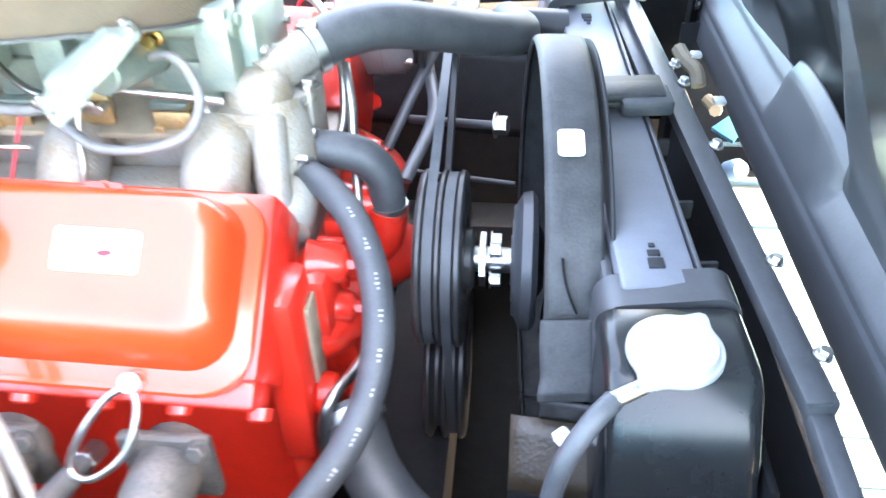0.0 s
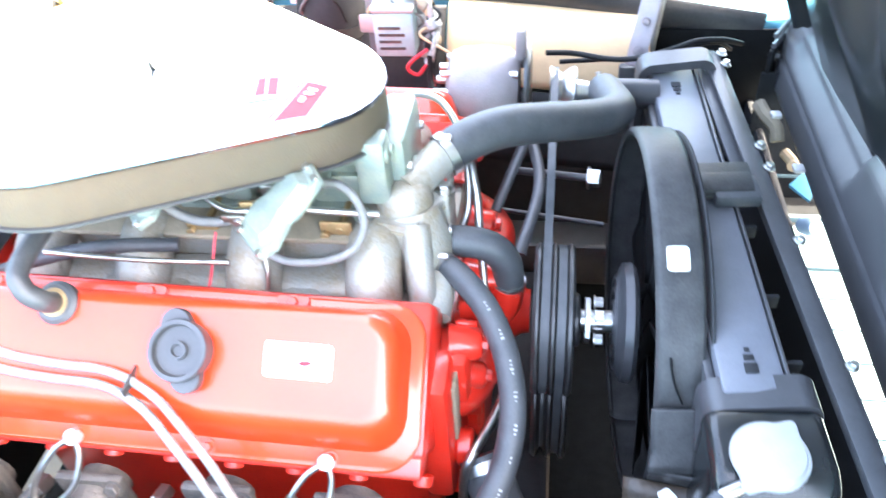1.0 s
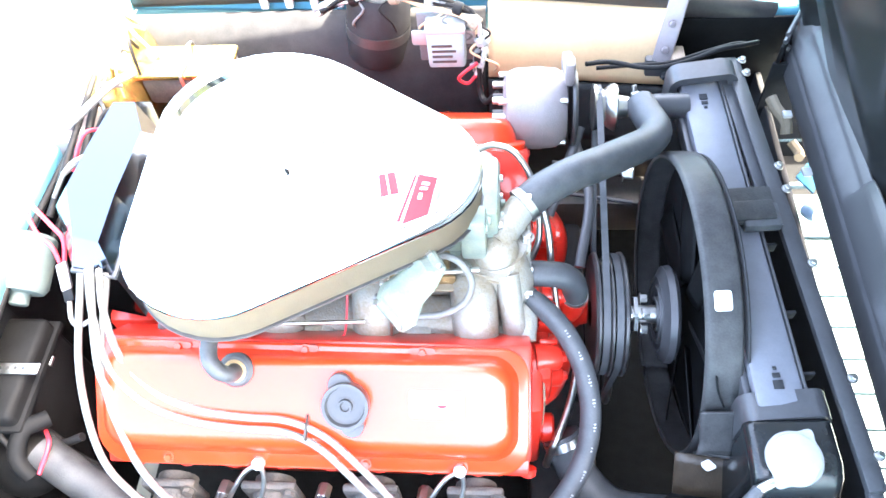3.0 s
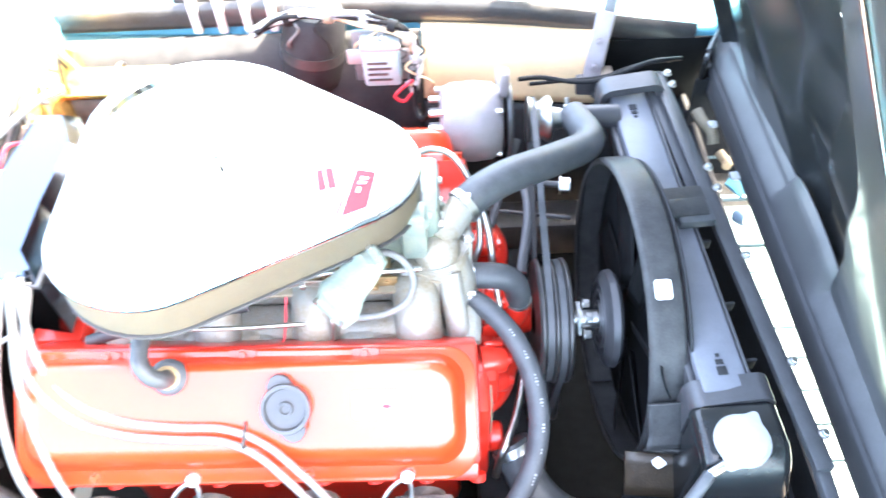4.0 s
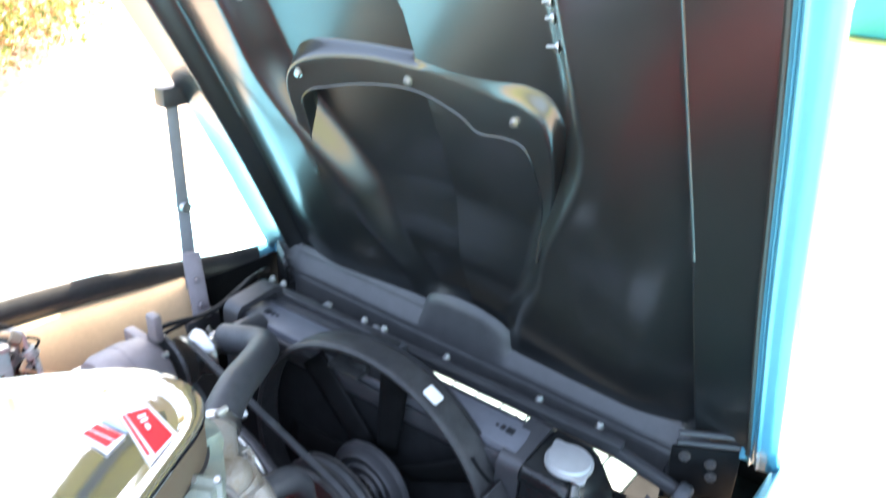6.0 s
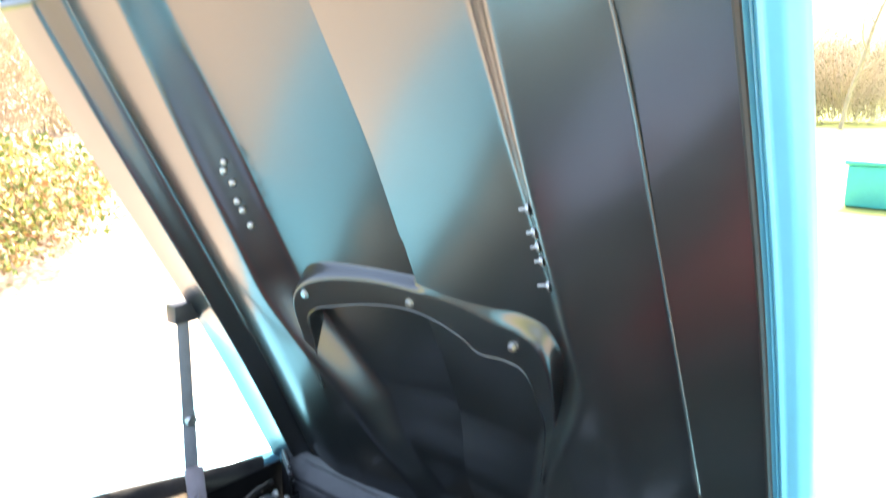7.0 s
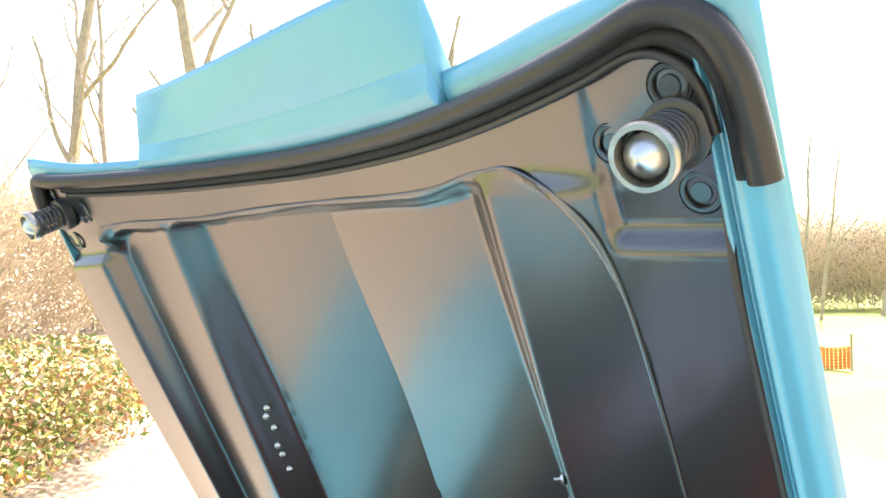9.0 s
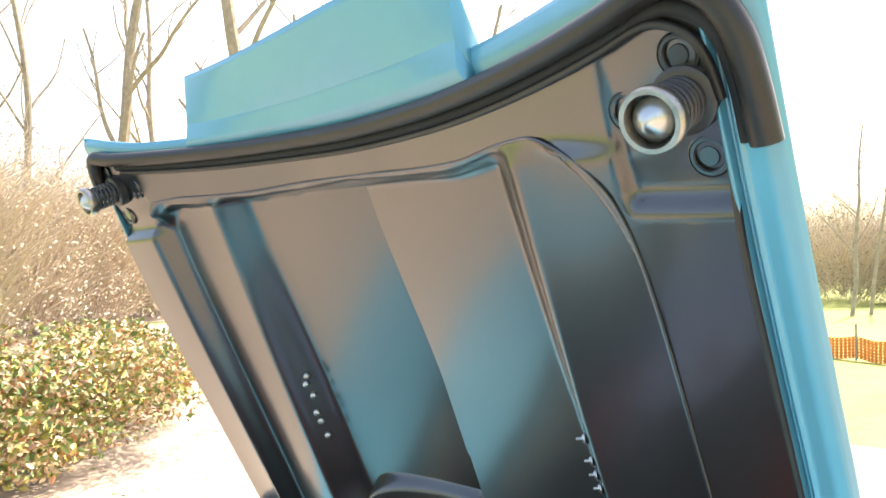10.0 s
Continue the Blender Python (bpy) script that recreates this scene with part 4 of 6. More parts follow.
# front of the engine: timing cover and water pump
FR = thing("water_pump", (0.05, -0.02, 0.55), "orange-red water pump and timing cover", "water pump")
part("timing_cover", join(box((-0.012, -0.16, 0.46), (0.028, 0.14, 0.74), 0.012), rod((0.02, -0.02, 0.56), (0.05, -0.02, 0.56), 0.09)), SHADERED, FR)
part("pump_body", join(lathe([(0, 0), (0, 0.07), (0.03, 0.066), (0.045, 0.05), (0.075, 0.03), (0.085, 0.028), (0.085, 0)], (0.02, -0.02, 0.69), (0.2, -0.02, 0.69), 28), tube([(0.03, -0.02, 0.72), (0.05, -0.10, 0.71), (0.03, -0.16, 0.70), (-0.01, -0.17, 0.72)], 0.03, 18), tube([(0.03, 0.0, 0.72), (0.05, 0.09, 0.71), (0.03, 0.15, 0.70), (-0.01, 0.16, 0.72)], 0.03, 18), tube([(0.05, -0.04, 0.70), (0.072, -0.05, 0.73), (0.08, -0.052, 0.772)], 0.021, 18)), SHADERED, FR, "cast pump body")
part("leg", join(box((-0.005, -0.245, 0.60), (0.03, -0.18, 0.80), 0.010), box((0.0, -0.19, 0.70), (0.045, -0.13, 0.78), 0.012), rod((0.03, -0.21, 0.66), (0.05, -0.21, 0.66), 0.022)), SHADERED, FR, "cast leg")
part("head_gasket", box((0.030, -0.215, 0.640), (0.034, -0.188, 0.770), 0.001), GASKET, FR, "grey gasket edge")
for p, q, r in (((0.02, -0.155, 0.775), (0.056, -0.150, 0.772), 0.020), ((0.02, -0.160, 0.728), (0.060, -0.156, 0.724), 0.017), ((0.02, -0.135, 0.690), (0.062, -0.130, 0.686), 0.019), ((0.02, -0.110, 0.745), (0.070, -0.104, 0.742), 0.022), ((0.03, -0.050, 0.775), (0.078, -0.047, 0.772), 0.018), ((0.02, 0.060, 0.770), (0.055, 0.058, 0.768), 0.020)):
    boss = part("cast_boss", lathe([(0, 0), (0, r * 1.15), (0.012, r), ((Vector(q) - Vector(p)).length - 0.004, r * 0.92), ((Vector(q) - Vector(p)).length, r * 0.75), ((Vector(q) - Vector(p)).length, 0)], p, q, 18), SHADERED, FR)
    part("bolt", hexbolt(q, Vector(q) - Vector(p), r * 0.42, 0.008), SHADERED, boss)
for y in (-0.135, -0.105, -0.075):
    part("rib", box((0.026, y - 0.004, 0.62), (0.052, y + 0.004, 0.79), 0.003), SHADERED, FR)
for p in ((0.045, -0.165, 0.705), (0.04, -0.12, 0.76), (0.05, 0.05, 0.74), (0.048, -0.22, 0.62)):
    part("bolt", hexbolt(p, (1, -0.1, 0.1), 0.009, 0.009), SHADERED, FR)
part("tube_bracket", join(box((0.008, -0.05, 0.80), (0.014, 0.0, 0.90), 0.002), box((0.008, -0.075, 0.80), (0.014, -0.045, 0.86), 0.002)), ALU, FR, "weathered alloy bracket")

PX, PY, PZ = 0.14, -0.038, 0.697
pul = thing("fan_pulley", (PX, PY, PZ), "black steel multi-groove fan pulley", "pulley")
groove = [(0, 0.02), (0, 0.092), (0.004, 0.096), (0.007, 0.096), (0.013, 0.082), (0.017, 0.082), (0.023, 0.096), (0.026, 0.096), (0.032, 0.082), (0.036, 0.082), (0.042, 0.096), (0.046, 0.096), (0.049, 0.092), (0.049, 0.05), (0.035, 0.045), (0.035, 0.0)]
part("rim", lathe(groove, (PX - 0.03, PY, PZ), (1, PY, PZ), 48), BLACK, pul)
part("hub", lathe([(0.03, 0), (0.03, 0.034), (0.055, 0.034), (0.058, 0.031), (0.058, 0)], (PX - 0.03, PY, PZ), (1, PY, PZ), 32), BLACK, pul)
fan = thing("cooling_fan", (0.2, PY, PZ), "engine fan with viscous clutch behind shroud", "fan")
part("clutch_shaft", rod((PX + 0.025, PY, PZ), (0.22, PY, PZ), 0.014), STEEL, fan, "bright clutch shaft")
part("clutch_flange", lathe([(0, 0), (0, 0.03), (0.006, 0.03), (0.006, 0)], (PX + 0.034, PY, PZ), (1, PY, PZ), 6), STEEL, fan, "bright flange")
part("clutch_disc", lathe([(0, 0), (0, 0.020), (-0.005, 0.022), (-0.005, 0.027), (0, 0.029), (0, 0.037), (-0.004, 0.039), (-0.004, 0.044), (0, 0.046), (0, 0.053), (-0.003, 0.055), (-0.003, 0.059), (0, 0.061), (0.006, 0.074), (0.016, 0.076), (0.022, 0.07), (0.022, 0.045), (0.03, 0.03), (0.03, 0)], (0.212, PY, PZ), (1, PY, PZ), 40), GREYBLACK, fan, "dark finned clutch")
for k in range(4):
    a = k * math.pi / 2 + 0.5
    part("nut", hexbolt((PX + 0.045, PY + 0.024 * math.cos(a), PZ + 0.024 * math.sin(a)), (1, 0, 0), 0.007, 0.012), STEEL, fan)
for k in range(7):
    a = k * 2 * math.pi / 7 - 0.12

    def blade(u, v, a=a):
        r = 0.05 + 0.165 * u
        w = (v - 0.5) * (0.034 + 0.012 * u)
        tw = radians(24 - 8 * u)
        x = 0.252 + w * math.sin(tw) + 0.01 * (v - 0.5) ** 2
        t = w * math.cos(tw)
        return Vector((x, PY + r * math.cos(a) - t * math.sin(a), PZ + r * math.sin(a) + t * math.cos(a)))
    thicken(part("blade", sheet(blade, 8, 6), DIMBLACK, fan), 0.0018)


def belt(x, circles, w=0.010, t=0.007):
    """A V belt round two pulleys on axes along x."""
    (y0, z0, r0), (y1, z1, r1) = circles
    d = math.hypot(y1 - y0, z1 - z0)
    base = math.atan2(z1 - z0, y1 - y0)
    off = math.acos((r0 - r1) / d)
    pts = []
    for k in range(25):
        a = base + off + (2 * math.pi - 2 * off) * k / 24
        pts.append((y0 + r0 * math.cos(a), z0 + r0 * math.sin(a), math.cos(a), math.sin(a)))
    for k in range(13):
        a = base - off + 2 * off * k / 12
        pts.append((y1 + r1 * math.cos(a), z1 + r1 * math.sin(a), math.cos(a), math.sin(a)))
    loops = []
    for y, z, cy, cz in pts + pts[:1]:
        loops.append([(x - w / 2, y, z), (x + w / 2, y, z), (x + w * 0.35, y - t * cy, z - t * cz), (x - w * 0.35, y - t * cy, z - t * cz)])
    return loft(loops, cap=False)


tagged(part("fan_belt", belt(0.125, ((PY, PZ, 0.094), (0.257, 0.847, 0.036))), RUBBER), "black V belt from fan pulley to alternator", "belt")
tagged(part("fan_belt", belt(0.144, ((PY, PZ, 0.094), (0.0, 0.50, 0.09))), RUBBER), "black V belt down to the crank pulley", "belt")
tagged(part("crank_pulley", lathe(groove, (0.11, 0.0, 0.50), (1, 0.0, 0.50), 40), BLACK), "black crankshaft pulley low in the bay", "pulley")

# alternator
ALT = thing("alternator", (0.03, 0.275, 0.78), "cast grey alternator with black pulley", "alternator")
ay, az = 0.257, 0.847
part("rear_housing", lathe([(0, 0), (0, 0.045), (0.006, 0.058), (0.02, 0.064), (0.045, 0.065), (0.045, 0)], (-0.025, ay, az), (1, ay, az), 36), GREYCAST, ALT)
part("stator", lathe([(0.045, 0), (0.045, 0.066), (0.062, 0.066), (0.062, 0)], (-0.025, ay, az), (1, ay, az), 36), GREYCAST, ALT)
part("front_housing", lathe([(0.062, 0), (0.062, 0.065), (0.085, 0.063), (0.10, 0.05), (0.102, 0)], (-0.025, ay, az), (1, ay, az), 36), GREYCAST, ALT)
part("cooling_disc", lathe([(0.108, 0), (0.108, 0.06), (0.112, 0.062), (0.116, 0.06), (0.116, 0)], (-0.025, ay, az), (1, ay, az), 36), BLACK, ALT)
part("pulley", lathe([(0.118, 0), (0.118, 0.038), (0.124, 0.036), (0.135, 0.028), (0.146, 0.036), (0.152, 0.038), (0.155, 0.036), (0.155, 0.02), (0.175, 0.016), (0.175, 0)], (0.0, ay, az), (1, ay, az), 32), STEEL, ALT)
part("ear", join(box((0.07, ay + 0.03, az + 0.02), (0.088, ay + 0.085, az + 0.045), 0.005), box((0.07, ay - 0.012, az + 0.055), (0.085, ay + 0.012, az + 0.10), 0.005)), GREYCAST, ALT)
for k in range(4):
    a = k * math.pi / 2 + 0.6
    part("through_bolt", rod((-0.032, ay + 0.055 * math.cos(a), az + 0.055 * math.sin(a)), (0.075, ay + 0.055 * math.cos(a), az + 0.055 * math.sin(a)), 0.005), STEEL, ALT)
for k in range(5):
    part("terminal", rod((-0.042, ay - 0.04 + 0.018 * k, az + 0.022 - 0.01 * (k % 2)), (-0.02, ay - 0.04 + 0.018 * k, az + 0.022 - 0.01 * (k % 2)), 0.006), BLACK if k % 2 else STEEL, ALT)
part("bracket", join(tube([(0.09, 0.24, 0.80), (0.11, 0.12, 0.79), (0.09, 0.0, 0.77)], 0.008, 10, flat=0.5), tube([(0.05, 0.12, 0.74), (0.08, 0.19, 0.79), (0.10, 0.24, 0.82)], 0.008, 10, flat=0.5)), GREYBLACK, ALT)
part("brace_rod", rod((0.06, 0.255, 0.712), (0.185, 0.23, 0.718), 0.006), GREYBLACK, ALT, "dark brace rod")
part("brace_rod", rod((0.04, 0.27, 0.62), (0.21, 0.24, 0.62), 0.004), GREYBLACK, ALT)
part("brace_bolt", hexbolt((0.180, 0.231, 0.718), (1, -0.2, 0.1), 0.013, 0.018), STEEL, ALT)
# ---- carburettors and air cleaner ----
def carburettor(x, label):
    t = thing("carburettor", (x, 0.0, 0.872), label, "carburettor", "three carburettors")
    part("base", box((x - 0.045, -0.06, 0.872), (x + 0.045, 0.06, 0.886), 0.004), ZINC, t)
    part("body", join(box((x - 0.04, -0.052, 0.885), (x + 0.035, 0.052, 0.925), 0.006), box((x - 0.036, -0.046, 0.922), (x + 0.032, 0.046, 0.975), 0.006), rod((x, 0, 0.955), (x, 0, 0.978), 0.045)), ZINC, t, "pale green-grey zinc body")
    part("float_bowl", join(box((x + 0.032, -0.052, 0.890), (x + 0.072, 0.05, 0.972), 0.010), rod((x + 0.072, -0.02, 0.92), (x + 0.078, -0.02, 0.92), 0.010), rod((x + 0.072, 0.02, 0.90), (x + 0.079, 0.02, 0.90), 0.007)), ZINC, t)
    for y in (-0.04, 0.04):
        for z in (0.892, 0.932):
            part("screw", rod((x + 0.070, y, z), (x + 0.076, y, z), 0.005, seg=10), STEEL, t)
    o = Vector((x - 0.033, -0.150 if x > -0.2 else -0.095, 0.958 if x > -0.2 else 0.94))
    nrm = Vector((-0.45, -0.30, 0.84)).normalized()
    long = Vector((0.065, 0.055, 0.030))
    long = (long - nrm * long.dot(nrm)).normalized()
    m = basis(o, long, nrm.cross(long), nrm)
    cover = rounded([(-0.052, -0.034), (-0.030, -0.042), (-0.004, -0.030), (0.018, -0.031), (0.050, -0.024), (0.055, 0.008), (0.034, 0.024), (0.0, 0.026), (-0.030, 0.036), (-0.054, 0.026)], 0.006, 3)
    pod = part("diaphragm", join(moved(plate([p * 0.94 for p in cover], 0, 0.008, bevel=0.003), m), moved(plate([p * 0.74 for p in cover], 0.006, 0.016, bevel=0.008), m), rod((x - 0.028, -0.05, 0.93), (x - 0.034, -0.140, 0.948), 0.016)), ZINC, t, "bow-tie vacuum diaphragm cover")
    for px, py in ((-0.044, -0.030), (-0.046, 0.020), (0.044, -0.018), (0.045, 0.006)):
        part("screw", lathe([(0, 0), (0, 0.004), (0.003, 0.0035), (0.003, 0)], m @ Vector((px, py, 0.008)), m @ Vector((px, py, 1)), 10), STEEL, pod)
    part("pump_cover", join(rod((x - 0.005, -0.068, 0.966), (x + 0.058, -0.062, 0.966), 0.013), box((x + 0.022, -0.078, 0.905), (x + 0.056, -0.045, 0.985), 0.006), rod((x + 0.054, -0.06, 0.968), (x + 0.062, -0.06, 0.968), 0.006)), ZINC, t)
    part("throttle_shaft", join(rod((x, -0.10, 0.885), (x, -0.05, 0.885), 0.004), box((x - 0.022, -0.098, 0.872), (x + 0.014, -0.094, 0.896), 0.003), rod((x - 0.016, -0.105, 0.880), (x - 0.016, -0.09, 0.880), 0.005)), RUST, t, "brown plated throttle shaft")
    part("return_spring", tube([Vector((x - 0.02 + 0.045 * k / 40, -0.085 + 0.004 * math.cos(k * 1.05), 0.868 + 0.004 * math.sin(k * 1.05))) for k in range(41)], 0.0011, 6, curve=False), STEEL, t)
    part("fuel_fitting", lathe([(0, 0.005), (0.0, 0.010), (0.010, 0.010), (0.011, 0.007), (0.022, 0.007), (0.022, 0.0)], (x - 0.02, -0.055, 0.952), (x - 0.02, -0.5, 0.952), 6), GOLD, t, "brass fuel fitting")
    part("lever", box((x - 0.09, -0.075, 0.88), (x - 0.07, -0.07, 0.925), 0.002), STEEL, t)
    return t


carburettor(-0.10, "front two-barrel carburettor of pale zinc casting")
carburettor(-0.255, "middle two-barrel carburettor of pale zinc casting")
carburettor(-0.41, "rear two-barrel carburettor of pale zinc casting")
hose("vacuum_hose", [(-0.108, -0.100, 0.950), (-0.090, -0.104, 0.953), (-0.072, -0.112, 0.943), (-0.063, -0.122, 0.918), (-0.074, -0.138, 0.896), (-0.105, -0.150, 0.888), (-0.15, -0.150, 0.888), (-0.19, -0.13, 0.90)], 0.0046, "pale looping vacuum hose between carburettors", WIRE, cat="hose")
hose("vacuum_hose", [(-0.21, -0.105, 0.903), (-0.235, -0.108, 0.900), (-0.262, -0.108, 0.903), (-0.29, -0.105, 0.918), (-0.33, -0.10, 0.950)], 0.0058, "pale looping vacuum hose between carburettors", WIRE, cat="hose")
hose("throttle_rod", [(-0.20, -0.165, 0.895), (-0.30, -0.17, 0.898), (-0.40, -0.172, 0.905)], 0.003, "bright choke linkage rod", WORN, cat="linkage")
hose("black_vacuum_pipe", [(-0.28, -0.12, 0.875), (-0.36, -0.14, 0.885), (-0.44, -0.15, 0.87), (-0.49, -0.15, 0.85)], 0.008, "black rubber pipe across the intake", RUBBER)

hose("fuel_line", [(-0.055, -0.092, 0.905), (-0.10, -0.102, 0.915), (-0.16, -0.106, 0.922), (-0.22, -0.104, 0.915), (-0.275, -0.075, 0.935)], 0.0038, "bent steel fuel line below the carburettors", STEEL, cat="fuel line")
hose("linkage_rod", [(-0.17, -0.118, 0.925), (-0.175, -0.130, 0.895), (-0.17, -0.148, 0.868), (-0.172, -0.158, 0.845)], 0.0028, "bright bent throttle linkage rod", WORN, cat="linkage")
hose("red_lead", [(-0.225, -0.130, 0.905), (-0.228, -0.150, 0.88), (-0.232, -0.163, 0.86), (-0.238, -0.165, 0.852)], 0.0014, "thin dark red lead beside the linkage", WIRERED, cat="wire", seg=8)
t = thing("choke_lever", (-0.19, -0.10, 0.89), "brown plated choke levers and springs", "linkage")
part("plate", box((-0.205, -0.104, 0.885), (-0.155, -0.100, 0.925), 0.004), RUST, t)
part("arm", box((-0.225, -0.112, 0.90), (-0.165, -0.109, 0.912), 0.003, None), WORN, t)
for x in (-0.205, -0.18, -0.16):
    part("pin", rod((x, -0.118, 0.906), (x, -0.098, 0.906), 0.0045, seg=10), STEEL, t)

AC = thing("air_cleaner", (-0.27, -0.063, 0.99), "triangular chrome-topped air cleaner with tan filter", "air cleaner")
tri_pts = [(-0.4430, -0.3339), (0.0460, -0.0218), (-0.4715, 0.2960)]


def triangle(grow):
    c = Vector((-0.296, -0.012))
    pts = [c + (Vector(p) - c).normalized() * ((Vector(p) - c).length + grow) for p in tri_pts]
    # rounded corners
    return rounded([(p.x, p.y) for p in pts], [0.104 + grow * 0.3, 0.108 + grow * 0.3, 0.146 + grow * 0.3], 12)


LZ = 0.0
def tilt(x, y):
    """The cleaner's top rises a little to the rear."""
    return 1.0184 - 0.1014 * x - 0.0320 * y


def ring_at(grow, z):
    return [(p.x, p.y, z + tilt(p.x, p.y)) for p in triangle(grow)]


def inside(poly, x, y):
    """Whether a point lies within a closed outline."""
    odd = False
    for p, q in zip(poly, poly[1:] + poly[:1]):
        if (p.y > y) != (q.y > y) and x < p.x + (q.x - p.x) * (y - p.y) / (q.y - p.y):
            odd = not odd
    return odd


def dome(f):
    return 0.008 * (1 - (1 - f) ** 2)


def dome_at(x, y):
    """Height of the lid's pressed dome over its groove."""
    lo, hi = 0.0, 1.0
    for k in range(14):
        mid_f = (lo + hi) / 2
        if inside(triangle(-0.0415 - 0.205 * mid_f), x, y):
            lo = mid_f
        else:
            hi = mid_f
    return dome(lo)


part("base_plate", loft([ring_at(-0.03, LZ - 0.060), ring_at(0.002, LZ - 0.055), ring_at(0.002, LZ - 0.052)]), SATIN, AC)
part("filter_element", loft([ring_at(-0.004, LZ - 0.052), ring_at(-0.001, LZ - 0.047), ring_at(-0.001, LZ - 0.0095), ring_at(-0.004, LZ - 0.0080)]), FOAM, AC, "tan foam filter element")
part("lid", loft([ring_at(-0.002, LZ - 0.0062), ring_at(0.002, LZ - 0.006), ring_at(0.003, LZ - 0.0035), ring_at(0.0015, LZ - 0.0008), ring_at(-0.003, LZ), ring_at(-0.026, LZ), ring_at(-0.028, LZ - 0.0008), ring_at(-0.037, LZ - 0.0062), ring_at(-0.039, LZ - 0.007), ring_at(-0.0415, LZ - 0.007)] + [ring_at(-0.0415 - 0.205 * k / 11, LZ - 0.007 + dome(k / 11)) for k in range(1, 12)]), LIDCHROME, AC, "polished chrome lid with raised rim")
nx, ny = -0.289, -0.045
nz = tilt(nx, ny) - 0.007 + dome_at(nx, ny)
part("wing_nut", join(lathe([(0, 0), (0, 0.009), (0.010, 0.006), (0.012, 0)], (nx, ny, nz), (nx, ny, 2), 16), moved(plate(rounded([(-0.022, 0), (-0.012, 0), (-0.006, 0.012), (-0.016, 0.016)], 0.003, 3), -0.0015, 0.0015), basis((nx, ny, nz + 0.003), (1, 0, 0), (0, 0, 1), (0, -1, 0))), moved(plate(rounded([(0.006, 0.012), (0.012, 0), (0.022, 0), (0.016, 0.016)], 0.003, 3), -0.0015, 0.0015), basis((nx, ny, nz + 0.003), (1, 0, 0), (0, 0, 1), (0, -1, 0)))), CHROME, AC)


def decal(name, pts, z, mat, label):
    q = [Vector((0.958 * x + 0.006 * y + 0.0231, -0.053 * x + 0.939 * y + -0.0059)) for x, y in pts]
    return part(name, loft([[(p.x, p.y, z + tilt(p.x, p.y) + dome_at(p.x, p.y)) for p in q], [(p.x, p.y, z + 0.0004 + tilt(p.x, p.y) + dome_at(p.x, p.y)) for p in q]]), mat, AC, label, smooth=False)


ZD = LZ - 0.0058
decal("decal_flag", [(-0.159, -0.029), (-0.126, -0.033), (-0.135, -0.103), (-0.183, -0.135)], ZD + 0.0006, WHITE, "white-edged flag decal")
decal("decal_red", [(-0.155, -0.040), (-0.131, -0.041), (-0.139, -0.102), (-0.170, -0.122)], ZD + 0.0011, REDLABEL, "red flag decal")
decal("decal_red", [(-0.160, -0.042), (-0.157, -0.042), (-0.173, -0.119), (-0.177, -0.120)], ZD + 0.0011, REDLABEL, "narrow red flag stripe")
decal("decal_flag", [(-0.209, -0.050), (-0.185, -0.039), (-0.175, -0.078), (-0.204, -0.097)], ZD + 0.0006, WHITE, "white-edged flag decal")
decal("decal_red", [(-0.205, -0.051), (-0.197, -0.047), (-0.189, -0.081), (-0.199, -0.086)], ZD + 0.0011, REDLABEL, "small red flag decal")
decal("decal_red", [(-0.195, -0.046), (-0.185, -0.042), (-0.177, -0.076), (-0.187, -0.080)], ZD + 0.0011, REDLABEL, "small red flag decal")
decal("decal_blue", [(-0.180, -0.035), (-0.163, -0.034), (-0.169, -0.072), (-0.173, -0.072)], ZD + 0.0004, BLUELABEL, "pale blue decal")
for pts in ([(-0.149, -0.052), (-0.140, -0.052), (-0.141, -0.056), (-0.150, -0.057)], [(-0.151, -0.061), (-0.142, -0.060), (-0.143, -0.064), (-0.152, -0.066)], [(-0.152, -0.071), (-0.148, -0.071), (-0.149, -0.080), (-0.154, -0.081)]):
    decal("decal_bar", pts, ZD + 0.0016, WHITE, "white unreadable lettering")
# ---- rear of the engine: chrome ignition shield and plug wires ----
SH = thing("ignition_shield", (-0.56, 0.02, 0.86), "chromed angular ignition shield over the distributor", "ignition shield")
outline = [Vector(p) for p in ((-0.583, -0.118), (-0.522, -0.130), (-0.525, -0.03), (-0.515, 0.11), (-0.56, 0.185), (-0.612, 0.185), (-0.63, 0.085), (-0.642, -0.015))]
mid = sum(outline, Vector((0, 0))) / len(outline)
part("housing", loft([[(p.x, p.y, 0.84) for p in outline], [(p.x, p.y, 0.945) for p in outline], [(mid.x + (p.x - mid.x) * 0.62, mid.y + (p.y - mid.y) * 0.8, 0.975) for p in outline]]), SHIELDCHROME, SH, smooth=False)
part("edge_trim", tube([(-0.583, -0.120, 0.945), (-0.522, -0.132, 0.945), (-0.523, -0.03, 0.946), (-0.513, 0.11, 0.946)], 0.004, 8, curve=False), RUBBER, SH)
part("clip", box((-0.60, 0.03, 0.955), (-0.585, 0.06, 0.965), 0.003), WHITE, SH)
